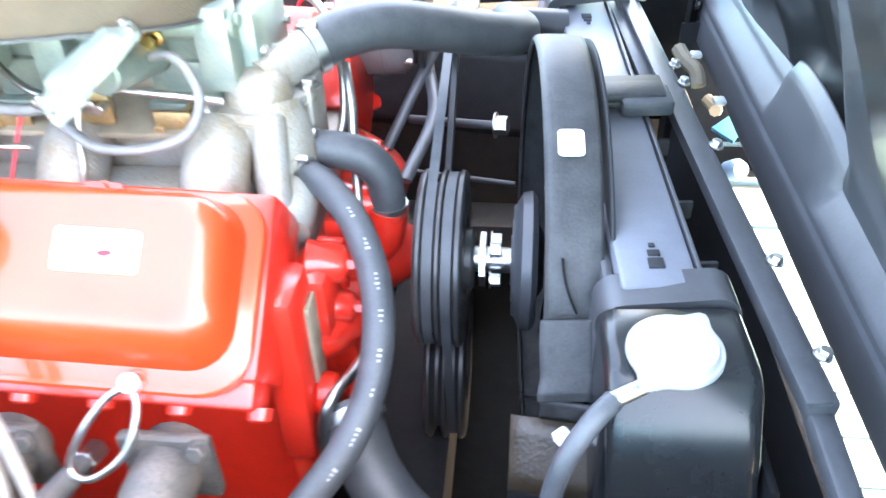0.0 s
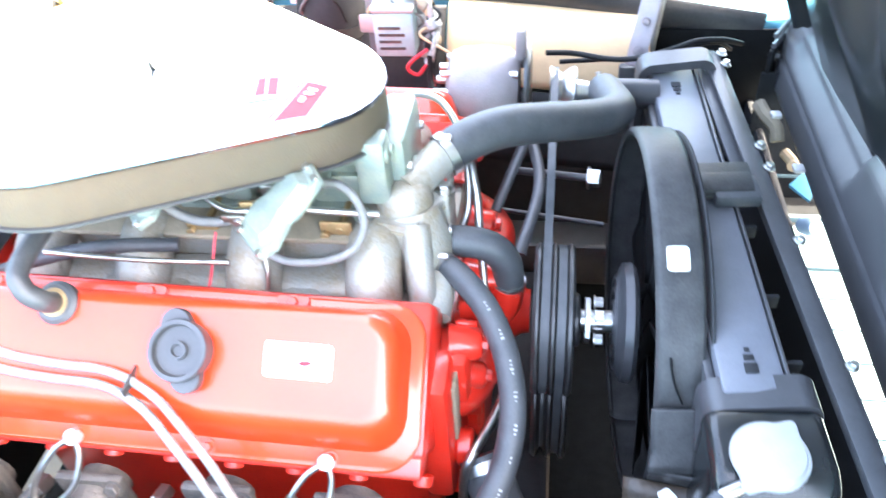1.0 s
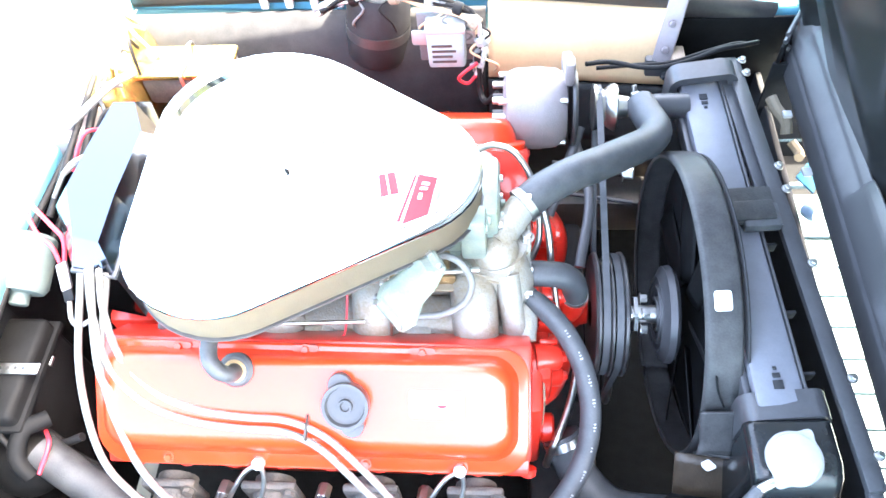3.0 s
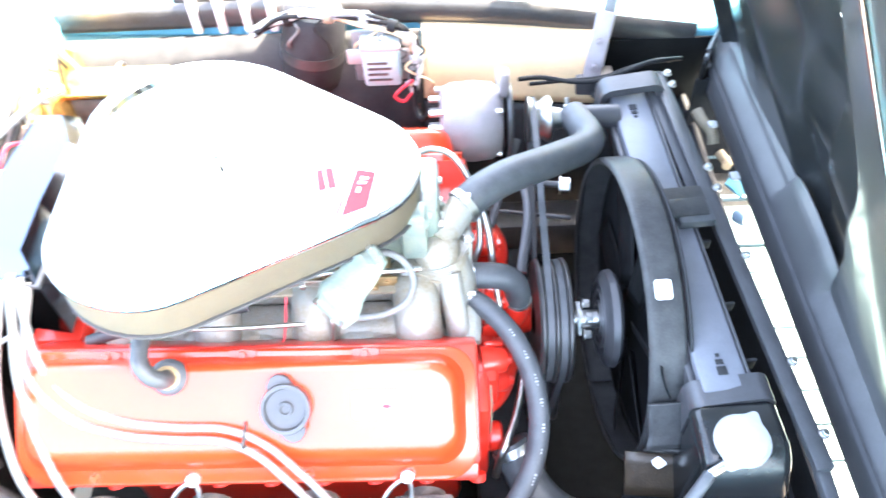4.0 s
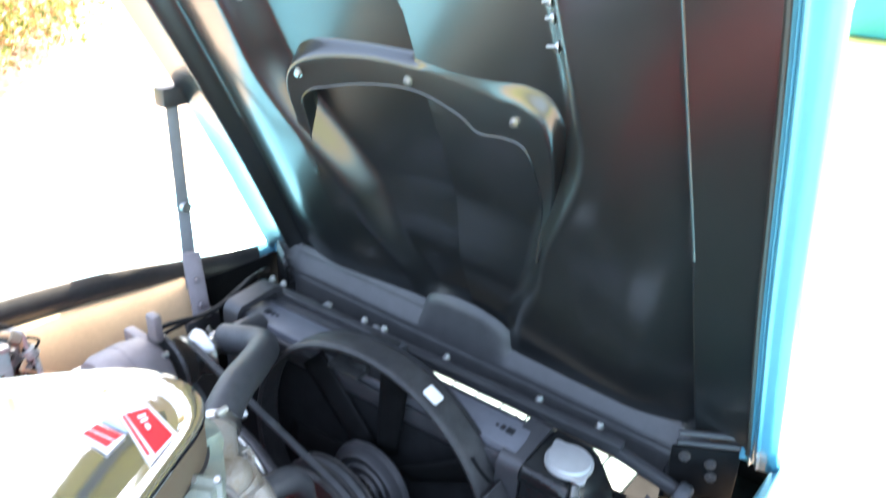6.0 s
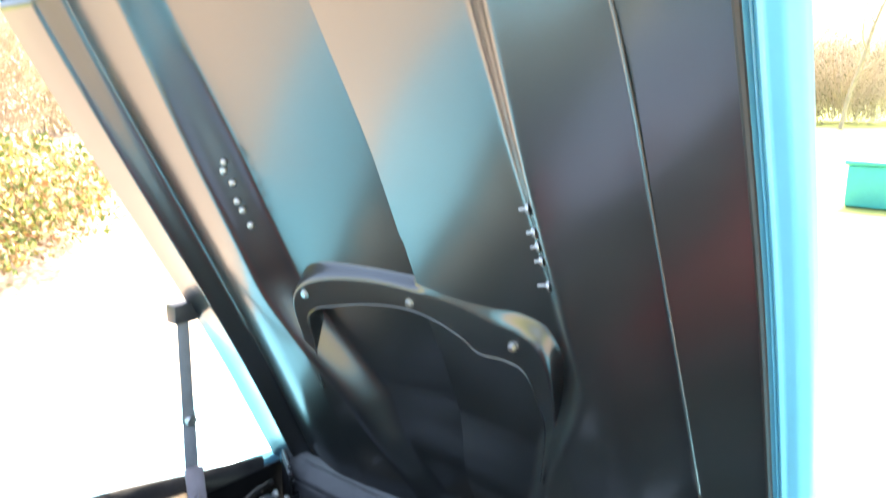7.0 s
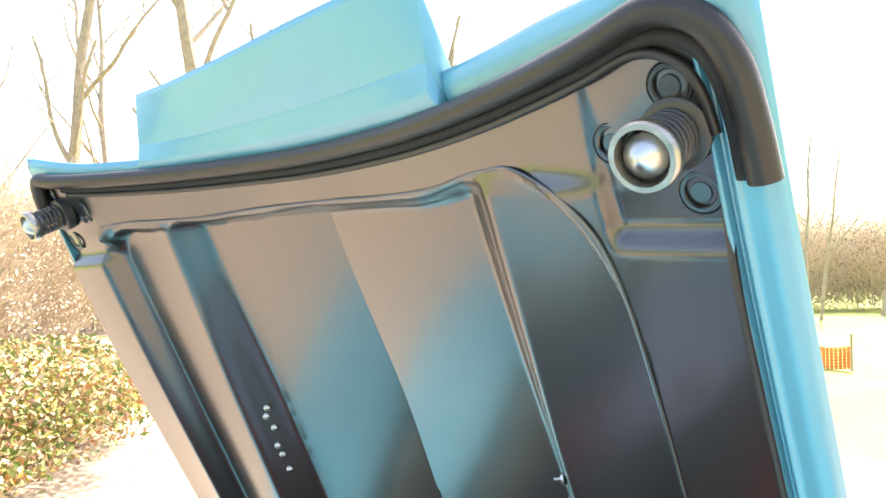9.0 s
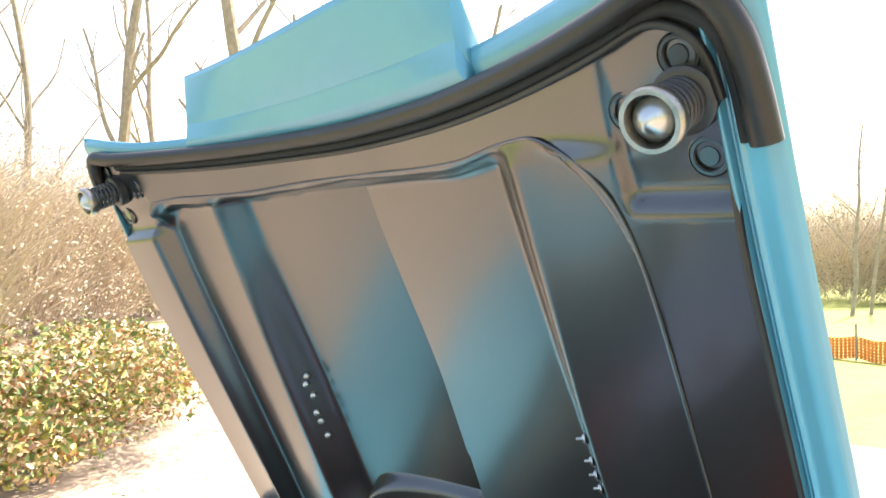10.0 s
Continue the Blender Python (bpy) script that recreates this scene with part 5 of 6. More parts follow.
wire_paths = [
    [(-0.556, -0.125, 0.955), (-0.543, -0.18, 0.930), (-0.518, -0.236, 0.899), (-0.472, -0.272, 0.872), (-0.414, -0.289, 0.860), (-0.351, -0.296, 0.856), (-0.294, -0.299, 0.854), (-0.25, -0.314, 0.844), (-0.214, -0.339, 0.825), (-0.179, -0.366, 0.80), (-0.15, -0.392, 0.765), (-0.14, -0.41, 0.72)],
    [(-0.541, -0.125, 0.955), (-0.528, -0.175, 0.935), (-0.503, -0.226, 0.904), (-0.458, -0.260, 0.878), (-0.405, -0.277, 0.867), (-0.346, -0.284, 0.863), (-0.290, -0.287, 0.861), (-0.243, -0.302, 0.850), (-0.204, -0.328, 0.832), (-0.168, -0.356, 0.806), (-0.135, -0.388, 0.765), (-0.12, -0.41, 0.70)],
    [(-0.570, -0.125, 0.945), (-0.566, -0.236, 0.880), (-0.538, -0.322, 0.820), (-0.489, -0.366, 0.786), (-0.435, -0.392, 0.755), (-0.40, -0.41, 0.70)],
    [(-0.535, -0.125, 0.945), (-0.530, -0.24, 0.888), (-0.495, -0.318, 0.834), (-0.453, -0.363, 0.80), (-0.395, -0.392, 0.765), (-0.36, -0.41, 0.70)],
    [(-0.548, -0.125, 0.965), (-0.540, -0.20, 0.920), (-0.524, -0.25, 0.90), (-0.514, -0.262, 0.87)],
]
for k, pts in enumerate(wire_paths):
    hose("plug_wire", pts, 0.0047, "pale braided spark plug wire draped over valve cover", WIRE, cat="spark plug wire", seg=12, group="spark plug wires")
for x in (-0.34, -0.078):
    c = NEAR @ Vector((-x, 0.158, -0.004))
    t = thing("plug_wire_clip", c, "bright wire-loop plug lead clip on valve cover rail", "clip", "plug lead clips")
    part("button", lathe([(0, 0), (0, 0.006), (0.010, 0.0085), (0.018, 0.008), (0.020, 0)], c, c + W, 16), CAPWHITE, t)
    part("loop", tube([c + W * 0.014, c + Vector((-0.02, -0.018, 0.0)), c + Vector((-0.038, -0.035, -0.022)), c + Vector((-0.05, -0.045, -0.05)), c + Vector((-0.03, -0.052, -0.052)), c + Vector((-0.004, -0.04, -0.035)), c + Vector((0.004, -0.02, -0.01)), c + W * 0.012], 0.0032, 10), STEEL, t)
t = thing("wire_separator", (-0.265, -0.30, 0.845), "small dark plug wire separator", "clip")
part("comb", box((-0.266, -0.310, 0.852), (-0.263, -0.278, 0.862), 0.001), BLACK, t)

# exhaust manifold and plugs under the near bank
EX = thing("exhaust_manifold", (-0.27, -0.40, 0.60), "grey cast iron exhaust manifold below the head", "exhaust manifold")
part("log", tube([(-0.55, -0.41, 0.655), (-0.40, -0.415, 0.665), (-0.2, -0.415, 0.665), (-0.04, -0.405, 0.655)], 0.034, 18), IRON, EX)
for x in (-0.06, -0.20, -0.34, -0.48):
    part("runner", tube([(x, -0.31, 0.70), (x, -0.36, 0.70), (x - 0.01, -0.41, 0.67)], 0.028, 16), IRON, EX)
    part("flange", box((x - 0.038, -0.335, 0.665), (x + 0.038, -0.322, 0.735), 0.005), IRON, EX)
    part("bolt", hexbolt((x + 0.03, -0.336, 0.728), (0, -1, 0.3), 0.008), IRON, EX)
for k, x in enumerate((-0.13, -0.27, -0.41)):
    p, q = Vector((x, -0.325, 0.70)), Vector((x - 0.01, -0.42, 0.72))
    t = thing("spark_plug_boot", p, "black spark plug boot over the manifold", "plug boot", "plug boots")
    part("boot", lathe([(0, 0), (0, 0.008), (0.03, 0.010), (0.06, 0.011), (0.075, 0.009), (0.09, 0.007), (0.09, 0)], p, q, 16), RUBBER, t)
    part("shell", rod(p - (q - p) * 0.1, p + (q - p) * 0.12, 0.010, seg=6), STEEL, t)

# ---- radiator, shroud, expansion tank ----
RO = Vector((0.2985, 0.024, 0.848))
RY = Vector((-0.028, 0.49, 0.018)).normalized()
RX = Vector((1, 0.057, 0.02))
RX = (RX - RY * RX.dot(RY)).normalized()
RZ = RX.cross(RY)
RM = basis(RO, RX, RY, RZ)
RAD = thing("radiator", RM @ Vector((0.0, 0, -0.45)), "black aluminium radiator with flat top tank", "radiator")
part("top_tank", box((-0.024, -0.27, -0.045), (0.036, 0.305, -0.001), 0.005, RM), PLATE, RAD, "satin grey-black top plate")
part("front_rail", box((0.0365, -0.27, -0.05), (0.0405, 0.305, 0.000), 0.0015, RM), GREYBLACK, RAD)
part("rear_rail", box((-0.034, -0.26, -0.04), (-0.0245, 0.30, -0.012), 0.003, RM), GREYBLACK, RAD)
part("core", box((-0.03, -0.27, -0.46), (0.03, 0.305, -0.045), 0.004, RM), DEEPSHADE, RAD)
for side, rows in [(k, ((0.243, 0.0062, 0.0058), (0.2305, 0.0048, 0.0032), (0.221, 0.0024, 0.0022))) for k in (-1, 1)]:
    for y, w, d in rows:
        part("stamped_mark", box((0.0065 - w, side * y - d, -0.0012), (0.0065 + w, side * y + d, 0.0008), 0.0005, RM), SHADOWBLACK, RAD, "dark stamped slot")
part("inlet", tube([RM @ Vector((-0.02, 0.235, -0.010)), RM @ Vector((-0.06, 0.233, -0.006)), RM @ Vector((-0.10, 0.230, -0.002))], 0.021, 16), GREYBLACK, RAD)


def strap(y, label, lift=0.0):
    """A rubber-lined saddle strap over the top tank."""
    t = thing("radiator_strap", RM @ Vector((0, y, 0)), label, "strap", "radiator straps")
    prof = rounded([(-0.042, -0.12), (-0.042, -0.006 + lift), (0.064, 0.002 + lift), (0.066, -0.12), (0.052, -0.12), (0.050, -0.012 + lift), (-0.030, -0.018 + lift), (-0.030, -0.12)], [0.003, 0.02, 0.02, 0.003, 0.003, 0.008, 0.008, 0.003], 5)
    m = RM @ basis((0, y + 0.018, 0), (1, 0, 0), (0, 0, 1), (0, -1, 0))
    part("saddle", moved(loft([[(p.x, p.y, 0) for p in prof], [(p.x, p.y, 0.036) for p in prof]]), m), GREYBLACK, t)
    part("bolt", hexbolt(RM @ Vector((0.060, y, -0.03)), RX, 0.007), STEEL, t)
    return t


strap(-0.268, "black saddle strap between radiator and expansion tank")
strap(0.284, "black saddle strap at the radiator's far end", 0.022)
t = thing("shroud_bracket", RM @ Vector((0.03, -0.04, 0.01)), "black rubber-padded bracket from shroud to crossbar", "bracket")
part("plate", join(box((-0.05, -0.008, 0.004), (0.062, 0.054, 0.012), 0.003, RM), box((-0.03, -0.008, 0.010), (0.058, 0.026, 0.020), 0.004, RM)), PLASTIC, t)
part("pad", box((0.012, -0.018, 0.0), (0.064, 0.022, 0.017), 0.004, RM), RUBBER, t)

TK = thing("expansion_tank", RM @ Vector((0.01, -0.36, -0.2)), "black ribbed expansion tank with pale pressure cap", "expansion tank")
tank_loops = []
for y, top, wd in ((-0.285, -0.008, 0.050), (-0.292, -0.003, 0.053), (-0.343, -0.004, 0.053), (-0.356, -0.012, 0.053), (-0.384, -0.055, 0.052), (-0.397, -0.090, 0.052), (-0.387, -0.098, 0.047), (-0.389, -0.107, 0.047), (-0.404, -0.114, 0.052), (-0.413, -0.150, 0.052), (-0.402, -0.158, 0.046), (-0.404, -0.167, 0.046), (-0.419, -0.174, 0.051), (-0.430, -0.240, 0.048)):
    sec = rounded([(-wd + 0.008, top - 0.03), (wd + 0.008, top - 0.03), (wd + 0.008, top), (-wd + 0.008, top)], 0.012, 4)
    tank_loops.append([RM @ Vector((p.x, y, p.y)) for p in sec])
tank = part("body", join(box((-0.043, -0.352, -0.24), (0.059, -0.285, -0.014), 0.012, RM, 3), box((-0.036, -0.392, -0.24), (0.052, -0.345, -0.125), 0.010, RM, 3), loft(tank_loops)), TANKBLACK, TK)
cc = Vector((0.320, -0.311, 0.830))
part("neck", lathe([(0, 0.0), (0, 0.024), (0.01, 0.024), (0.01, 0)], cc, cc + RZ, 24), STEEL, TK)
capo = []
for k in range(72):
    a = 2 * math.pi * k / 72
    r = 0.033 + 0.010 * math.exp(-((math.sin(a - 0.9)) / 0.22) ** 2)
    capo.append(Vector((r * math.cos(a), r * math.sin(a))))
capm2 = basis(cc, RX, RY, RZ)
part("cap", join(plate(capo, 0.004, 0.009, capm2, bevel=0.001), lathe([(0.009, 0.030), (0.013, 0.028), (0.014, 0.02), (0.0155, 0.008), (0.0155, 0)], cc, cc + RZ, 36)), CAPWHITE, TK, "pale metal pressure cap with two ears")
part("spigot", rod(cc + Vector((-0.015, -0.02, -0.004)), cc + Vector((-0.045, -0.035, -0.01)), 0.006), STEEL, TK)
hose("overflow_hose", [(0.278, -0.344, 0.820), (0.262, -0.360, 0.812), (0.245, -0.375, 0.785), (0.24, -0.378, 0.74), (0.255, -0.375, 0.70), (0.29, -0.37, 0.66)], 0.0075, "thin black overflow hose below the cap")

SHR = thing("fan_shroud", (0.25, PY, 0.45), "black plastic fan shroud with white stickers", "fan shroud")
SY, SZ, SR = -0.012, 0.688, 0.232


def shroud_at(u, v):
    a = radians(-90 + 360 * u)
    prof = [(0.229, SR - 0.006), (0.227, SR - 0.002), (0.230, SR + 0.001), (0.238, SR + 0.002), (0.250, SR + 0.002), (0.262, SR + 0.002), (0.272, SR + 0.001)]
    k = v * (len(prof) - 1)
    i = min(int(k), len(prof) - 2)
    f = k - i
    x = prof[i][0] * (1 - f) + prof[i + 1][0] * f
    r = prof[i][1] * (1 - f) + prof[i + 1][1] * f
    y, z = SY + r * math.cos(math.pi - a), SZ + r * math.sin(a)
    return Vector((x - 0.05 * (y - SY), y, z))


thicken(part("ring", sheet(shroud_at, 96, 18), PLASTIC, SHR, "curved shroud ring"), 0.004)
def shroud_face(u, v):
    a = 2 * math.pi * u
    c, q = math.cos(a), math.sin(a)
    k = min(0.285 / max(abs(c), 1e-3), 0.24 / max(abs(q), 1e-3))
    r = SR * (1 - v) + max(k, SR) * v
    y, z = SY + r * c, SZ + r * q
    return Vector((0.280 - 0.05 * (y - SY), y, min(z, 0.80) if v > 0.01 else z))


thicken(part("panel", sheet(shroud_face, 96, 3), SHADOWBLACK, SHR, "flat shroud panel"), 0.003)
# stepped lower shelf on the near side
def shelf(u, v):
    prof = [(0.232, -0.236, 0.79), (0.232, -0.246, 0.775), (0.234, -0.262, 0.752), (0.232, -0.270, 0.742), (0.232, -0.272, 0.735)]
    k = v * (len(prof) - 1)
    i = min(int(k), len(prof) - 2)
    f = k - i
    x, y, z = (prof[i][j] * (1 - f) + prof[i + 1][j] * f for j in range(3))
    return Vector((x + 0.046 * u, y, z + 0.004 * u))


thicken(part("shelf", sheet(shelf, 6, 30), PLASTIC, SHR, "stepped shroud side"), 0.004)
thicken(part("lower_side", sheet(lambda u, v: Vector((0.236 + 0.085 * u, -0.270 + 0.012 * v - 0.012 * u, 0.735 - 0.034 * v)), 6, 4), PLASTIC, SHR, "black lower side of the shroud"), 0.004)
# Ledge coloured for its sun patch; the side below is near-black as shade.
thicken(part("lower_shelf", sheet(lambda u, v: Vector((0.212 + 0.115 * u, -0.258 - 0.040 * v - 0.012 * u, 0.701 - 0.050 * v)), 6, 4), SUNDUST, SHR, "dusty shroud ledge, tinted brown for the sun on it"), 0.004)
thicken(part("lower_side", sheet(lambda u, v: Vector((0.212 + 0.115 * u, -0.298 + 0.02 * v - 0.012 * u, 0.651 - 0.16 * v)), 6, 6), DIMBLACK, SHR, "black lower side of the shroud"), 0.004)
part("sticker", moved(plate(rounded([(-0.011, -0.013), (0.011, -0.013), (0.011, 0.013), (-0.011, 0.013)], 0.004, 4), 0, 0.0006), basis((0.253, -0.1300, 0.8935), (1, 0.05, 0), Vector((-0.04, 0.877, 0.48)).normalized(), Vector((0, -0.48, 0.877)).normalized())), WHITE, SHR, "rounded white sticker", smooth=False)
part("sticker", moved(plate(rounded([(-0.012, 0), (0, -0.010), (0.012, 0), (0, 0.010)], 0.003, 3), 0, 0.001), basis((0.256, -0.2722, 0.6925), (1, -0.2, 0.1), (0, 0.59, 0.81), (0, -0.81, 0.59))), WHITE, SHR, "white diamond fastener", smooth=False)

# segmented seal between radiator and crossbar
t = thing("radiator_seal", RM @ Vector((0.052, 0, -0.01)), "black segmented foam air seal beside the radiator", "seal")
for k in range(28):
    y = -0.225 + 0.018 * k
    if k > 15 or k in (0, 5, 11):
        part("segment", box((0.043, y, -0.04), (0.062, y + (0.0045 if k < 16 else 0.016), -0.017 - 0.002 * (k % 3)), 0.0015, RM), SHADOWBLACK, t)

BAR = thing("hood_crossbar", (0.38, 0, 0.82), "black square-section crossbar behind the hood hinges", "crossbar")
b0, b1 = Vector((0.412, -0.345, 0.818)), Vector((0.347, 0.345, 0.856))
part("bar", join(box((-0.010, -0.010, 0), (0.010, 0.010, (b1 - b0).length), 0.003, turn_to(b0, b1)), box((-0.004, 0.008, 0), (0.014, 0.012, (b1 - b0).length), 0.001, turn_to(b0, b1))), GREYBLACK, BAR)
part("end_leg", box((-0.009, -0.008, 0), (0.009, 0.008, 0.10), 0.004, turn_to((0.411, -0.338, 0.812), (0.425, -0.445, 0.778))), GREYBLACK, BAR, "stepped near end")
part("end_cap", lathe([(0, 0), (0, 0.017), (0.004, 0.020), (0.016, 0.020), (0.020, 0.016), (0.020, 0)], (0.421, -0.425, 0.782), (0.424, -0.47, 0.768), 24), RUBBER, BAR)
for f in (0.06, 0.2, 0.44, 0.62, 0.68, 0.95, 0.99):
    p = b0.lerp(b1, f)
    part("bolt", hexbolt(p + Vector((0.012, 0, 0.010)), (0.15, 0, 1), 0.0052, 0.007), STEEL, BAR)
part("far_rail", box((0.010, -0.006, 0.42), (0.028, 0.004, (b1 - b0).length + 0.01), 0.003, turn_to(b0, b1)), GREYBLACK, BAR, "second rail beside the bar")
side = [Vector(p) for p in ((0.400, -0.400, 0.772), (0.325, -0.405, 0.700), (0.325, -0.425, 0.60), (0.400, -0.430, 0.61))]
part("side_plate", loft([side, [p + Vector((0.002, 0.006, 0.001)) for p in side]]), TANKBLACK, BAR, "glossy black plate below the bar's end")
part("baffle", box((0.385, -0.37, 0.60), (0.392, -0.235, 0.765), 0.002), DIMBLACK, BAR, "black baffle under the bar")
part("lower_bracket", join(box((0.36, -0.37, 0.60), (0.372, -0.34, 0.70), 0.003), box((0.31, -0.452, 0.58), (0.40, -0.415, 0.655), 0.012, None, 3)), DIMBLACK, BAR)

part("corner_bracket", join(box((0.402, -0.436, 0.71), (0.424, -0.405, 0.765), 0.006), rod((0.413, -0.44, 0.735), (0.413, -0.40, 0.735), 0.009)), RUST, BAR, "rust-brown corner bracket")
part("paper_tag", box((0.418, -0.450, 0.772), (0.432, -0.428, 0.774), 0.0005, None), WHITE, BAR, "scrap of white paper tag", smooth=False)
part("grommet", rod((0.398, -0.428, 0.700), (0.402, -0.432, 0.708), 0.007, seg=14), BOTTLE, BAR, "pale rubber grommet")
t = thing("hinge_clutter", (0.45, 0.30, 0.70), "pale clips, tan foam and turquoise scraps in the gap", "clutter")
part("foam_scrap", tube([(0.425, 0.33, 0.79), (0.432, 0.31, 0.783), (0.445, 0.29, 0.775), (0.448, 0.275, 0.76)], 0.010, 8), GASKET, t, "tan foam scrap")
part("foam_scrap", tube([(0.46, 0.27, 0.745), (0.47, 0.25, 0.74), (0.465, 0.235, 0.745)], 0.008, 8), TAN, t, "pale tan foam scrap")
part("body_scrap", plate([Vector((0.455, 0.20)), Vector((0.485, 0.235)), Vector((0.50, 0.21)), Vector((0.475, 0.165))], 0.735, 0.739), TEAL, t, "sunlit turquoise edge")
part("wire_clip", box((0.43, 0.27, 0.80), (0.445, 0.285, 0.807), 0.003), CAPWHITE, t, "pale clip")
part("wire_clip", box((0.44, 0.155, 0.79), (0.455, 0.172, 0.797), 0.003), CAPWHITE, t, "pale clip")
part("bulb_holder", lathe([(0, 0), (0, 0.012), (0.02, 0.014), (0.03, 0.010), (0.03, 0)], (0.475, 0.16, 0.70), (0.485, 0.13, 0.72), 16), BLUELABEL, t, "blue-grey bulb holder")
# lower near corner: horn and frame parts in shade
t = thing("horn", (0.33, -0.42, 0.55), "black horn trumpet low in the corner", "horn")
part("trumpet", lathe([(0, 0), (0, 0.055), (0.004, 0.056), (0.02, 0.04), (0.06, 0.028), (0.10, 0.05), (0.104, 0.05), (0.104, 0)], (0.20, -0.40, 0.60), (0.40, -0.39, 0.62), 28), TANKBLACK, t)
part("bracket", box((0.30, -0.45, 0.52), (0.31, -0.38, 0.60), 0.002), RUST, t)
t = thing("lower_radiator_hose", (0.1, -0.25, 0.5), "black lower radiator hose", "hose")
part("sleeve", tube([(0.06, -0.22, 0.66), (0.09, -0.27, 0.62), (0.14, -0.30, 0.58), (0.22, -0.30, 0.55), (0.30, -0.29, 0.52)], 0.028, 18), RUBBER, t)
part("clamp", lathe([(0, 0.028), (0, 0.0305), (0.012, 0.0305), (0.012, 0.028)], (0.063, -0.224, 0.656), (0.09, -0.27, 0.62), 24), STEEL, t)

# ---- firewall side: booster, canister, harness ----
BB = thing("brake_booster", (-0.64, 0.30, 0.80), "gold cadmium brake booster and master cylinder", "brake booster")
part("drum", lathe([(0, 0), (0, 0.10), (0.02, 0.115), (0.05, 0.12), (0.056, 0.124), (0.062, 0.12), (0.09, 0.10), (0.11, 0.05), (0.11, 0)], (-0.73, 0.31, 0.86), (0, 0.31, 0.86), 40), GOLD, BB)
part("master_cylinder", join(box((-0.62, 0.275, 0.85), (-0.47, 0.345, 0.905), 0.008), rod((-0.62, 0.31, 0.86), (-0.44, 0.31, 0.86), 0.026)), IRON, BB)
part("lid", box((-0.625, 0.272, 0.905), (-0.465, 0.348, 0.916), 0.005), GOLD, BB)
part("bail", tube([(-0.545, 0.27, 0.88), (-0.545, 0.275, 0.922), (-0.545, 0.345, 0.922), (-0.545, 0.35, 0.88)], 0.003, 8), STEEL, BB)
t = thing("wiper_motor", (-0.66, 0.16, 0.80), "pale metal wiper motor with looped wires", "wiper motor")
part("body", join(rod((-0.70, 0.12, 0.90), (-0.70, 0.22, 0.90), 0.04), box((-0.73, 0.13, 0.85), (-0.66, 0.21, 0.91), 0.008)), GREYCAST, t)
part("loom", tube([(-0.68, 0.14, 0.94), (-0.62, 0.20, 0.965), (-0.60, 0.24, 0.955), (-0.64, 0.26, 0.95)], 0.006, 8), WIRE, t)
t = thing("washer_canister", (-0.66, -0.10, 0.70), "pale green washer bottle on the firewall", "canister")
part("body", lathe([(0, 0), (0, 0.028), (0.005, 0.033), (0.04, 0.035), (0.075, 0.035), (0.083, 0.030), (0.085, 0)], (-0.695, -0.030, 0.895), (-0.700, -0.110, 0.868), 32), BOTTLE, t)
part("tip", rod((-0.700, -0.108, 0.868), (-0.701, -0.126, 0.862), 0.013), BOTTLE, t)
t = thing("wire_connector", (-0.60, -0.135, 0.90), "grey wire connector with red leads", "connector")
m = basis((-0.615, -0.112, 0.905), (0.9, 0.1, 0.4), Vector((0.18, -0.74, -0.64)).normalized(), Vector((-0.38, 0.62, -0.69)).normalized())
part("plug", box((-0.010, -0.025, -0.007), (0.010, 0.012, 0.007), 0.002, m), GREYCAST, t)
part("plug_end", box((-0.009, 0.012, -0.006), (0.009, 0.028, 0.006), 0.002, m), WIREBLACK, t, "black connector half")
part("lead", tube([(-0.622, -0.093, 0.918), (-0.628, -0.080, 0.938), (-0.645, -0.068, 0.955), (-0.66, -0.044, 0.975)], 0.003, 8), WIRERED, t, "red lead")
part("lead", tube([(-0.616, -0.093, 0.918), (-0.612, -0.072, 0.945), (-0.630, -0.055, 0.955), (-0.67, -0.022, 0.965)], 0.003, 8), WIRERED, t, "red lead")
part("tail", tube([(-0.610, -0.134, 0.888), (-0.602, -0.158, 0.882), (-0.592, -0.165, 0.876), (-0.575, -0.158, 0.88)], 0.0035, 8), WIRE, t)
for k, pts in enumerate((
        [(-0.70, -0.35, 0.84), (-0.705, -0.20, 0.88), (-0.70, -0.05, 0.90), (-0.69, 0.10, 0.905), (-0.68, 0.25, 0.91)],
        [(-0.69, -0.02, 0.86), (-0.66, 0.08, 0.90), (-0.66, 0.2, 0.93), (-0.64, 0.30, 0.95)],
        [(-0.68, 0.0, 0.90), (-0.67, 0.12, 0.93), (-0.665, 0.24, 0.95)],
        [(-0.71, -0.25, 0.80), (-0.66, -0.27, 0.75), (-0.63, -0.29, 0.73), (-0.60, -0.30, 0.70)],
        [(-0.66, 0.05, 0.935), (-0.63, 0.07, 0.945), (-0.60, 0.06, 0.94), (-0.59, 0.04, 0.93)])):
    hose("wire_loom", pts, (0.005, 0.006, 0.005, 0.006, 0.004)[k], "taped dark wiring loom along the firewall", WIREBLACK if k != 4 else WIRE, cat="wiring loom", seg=10)
for k in range(7):
    hose("loose_lead", [(-0.67 + 0.012 * k, 0.02 + 0.05 * k, 0.92), (-0.64 + 0.01 * (k % 3), 0.05 + 0.05 * k, 0.955 + 0.01 * (k % 2)), (-0.62, 0.09 + 0.045 * k, 0.94)], 0.003, "thin loose lead near the brake booster", (WIRE, WIRERED, WIREBLACK, WIRE, GOLD, WIREBLACK, WIRE)[k], cat="wire", seg=8, group="loose leads")
t = thing("heater_duct", (-0.62, -0.33, 0.6), "grey rubber duct with cable tie in the rear corner", "duct")
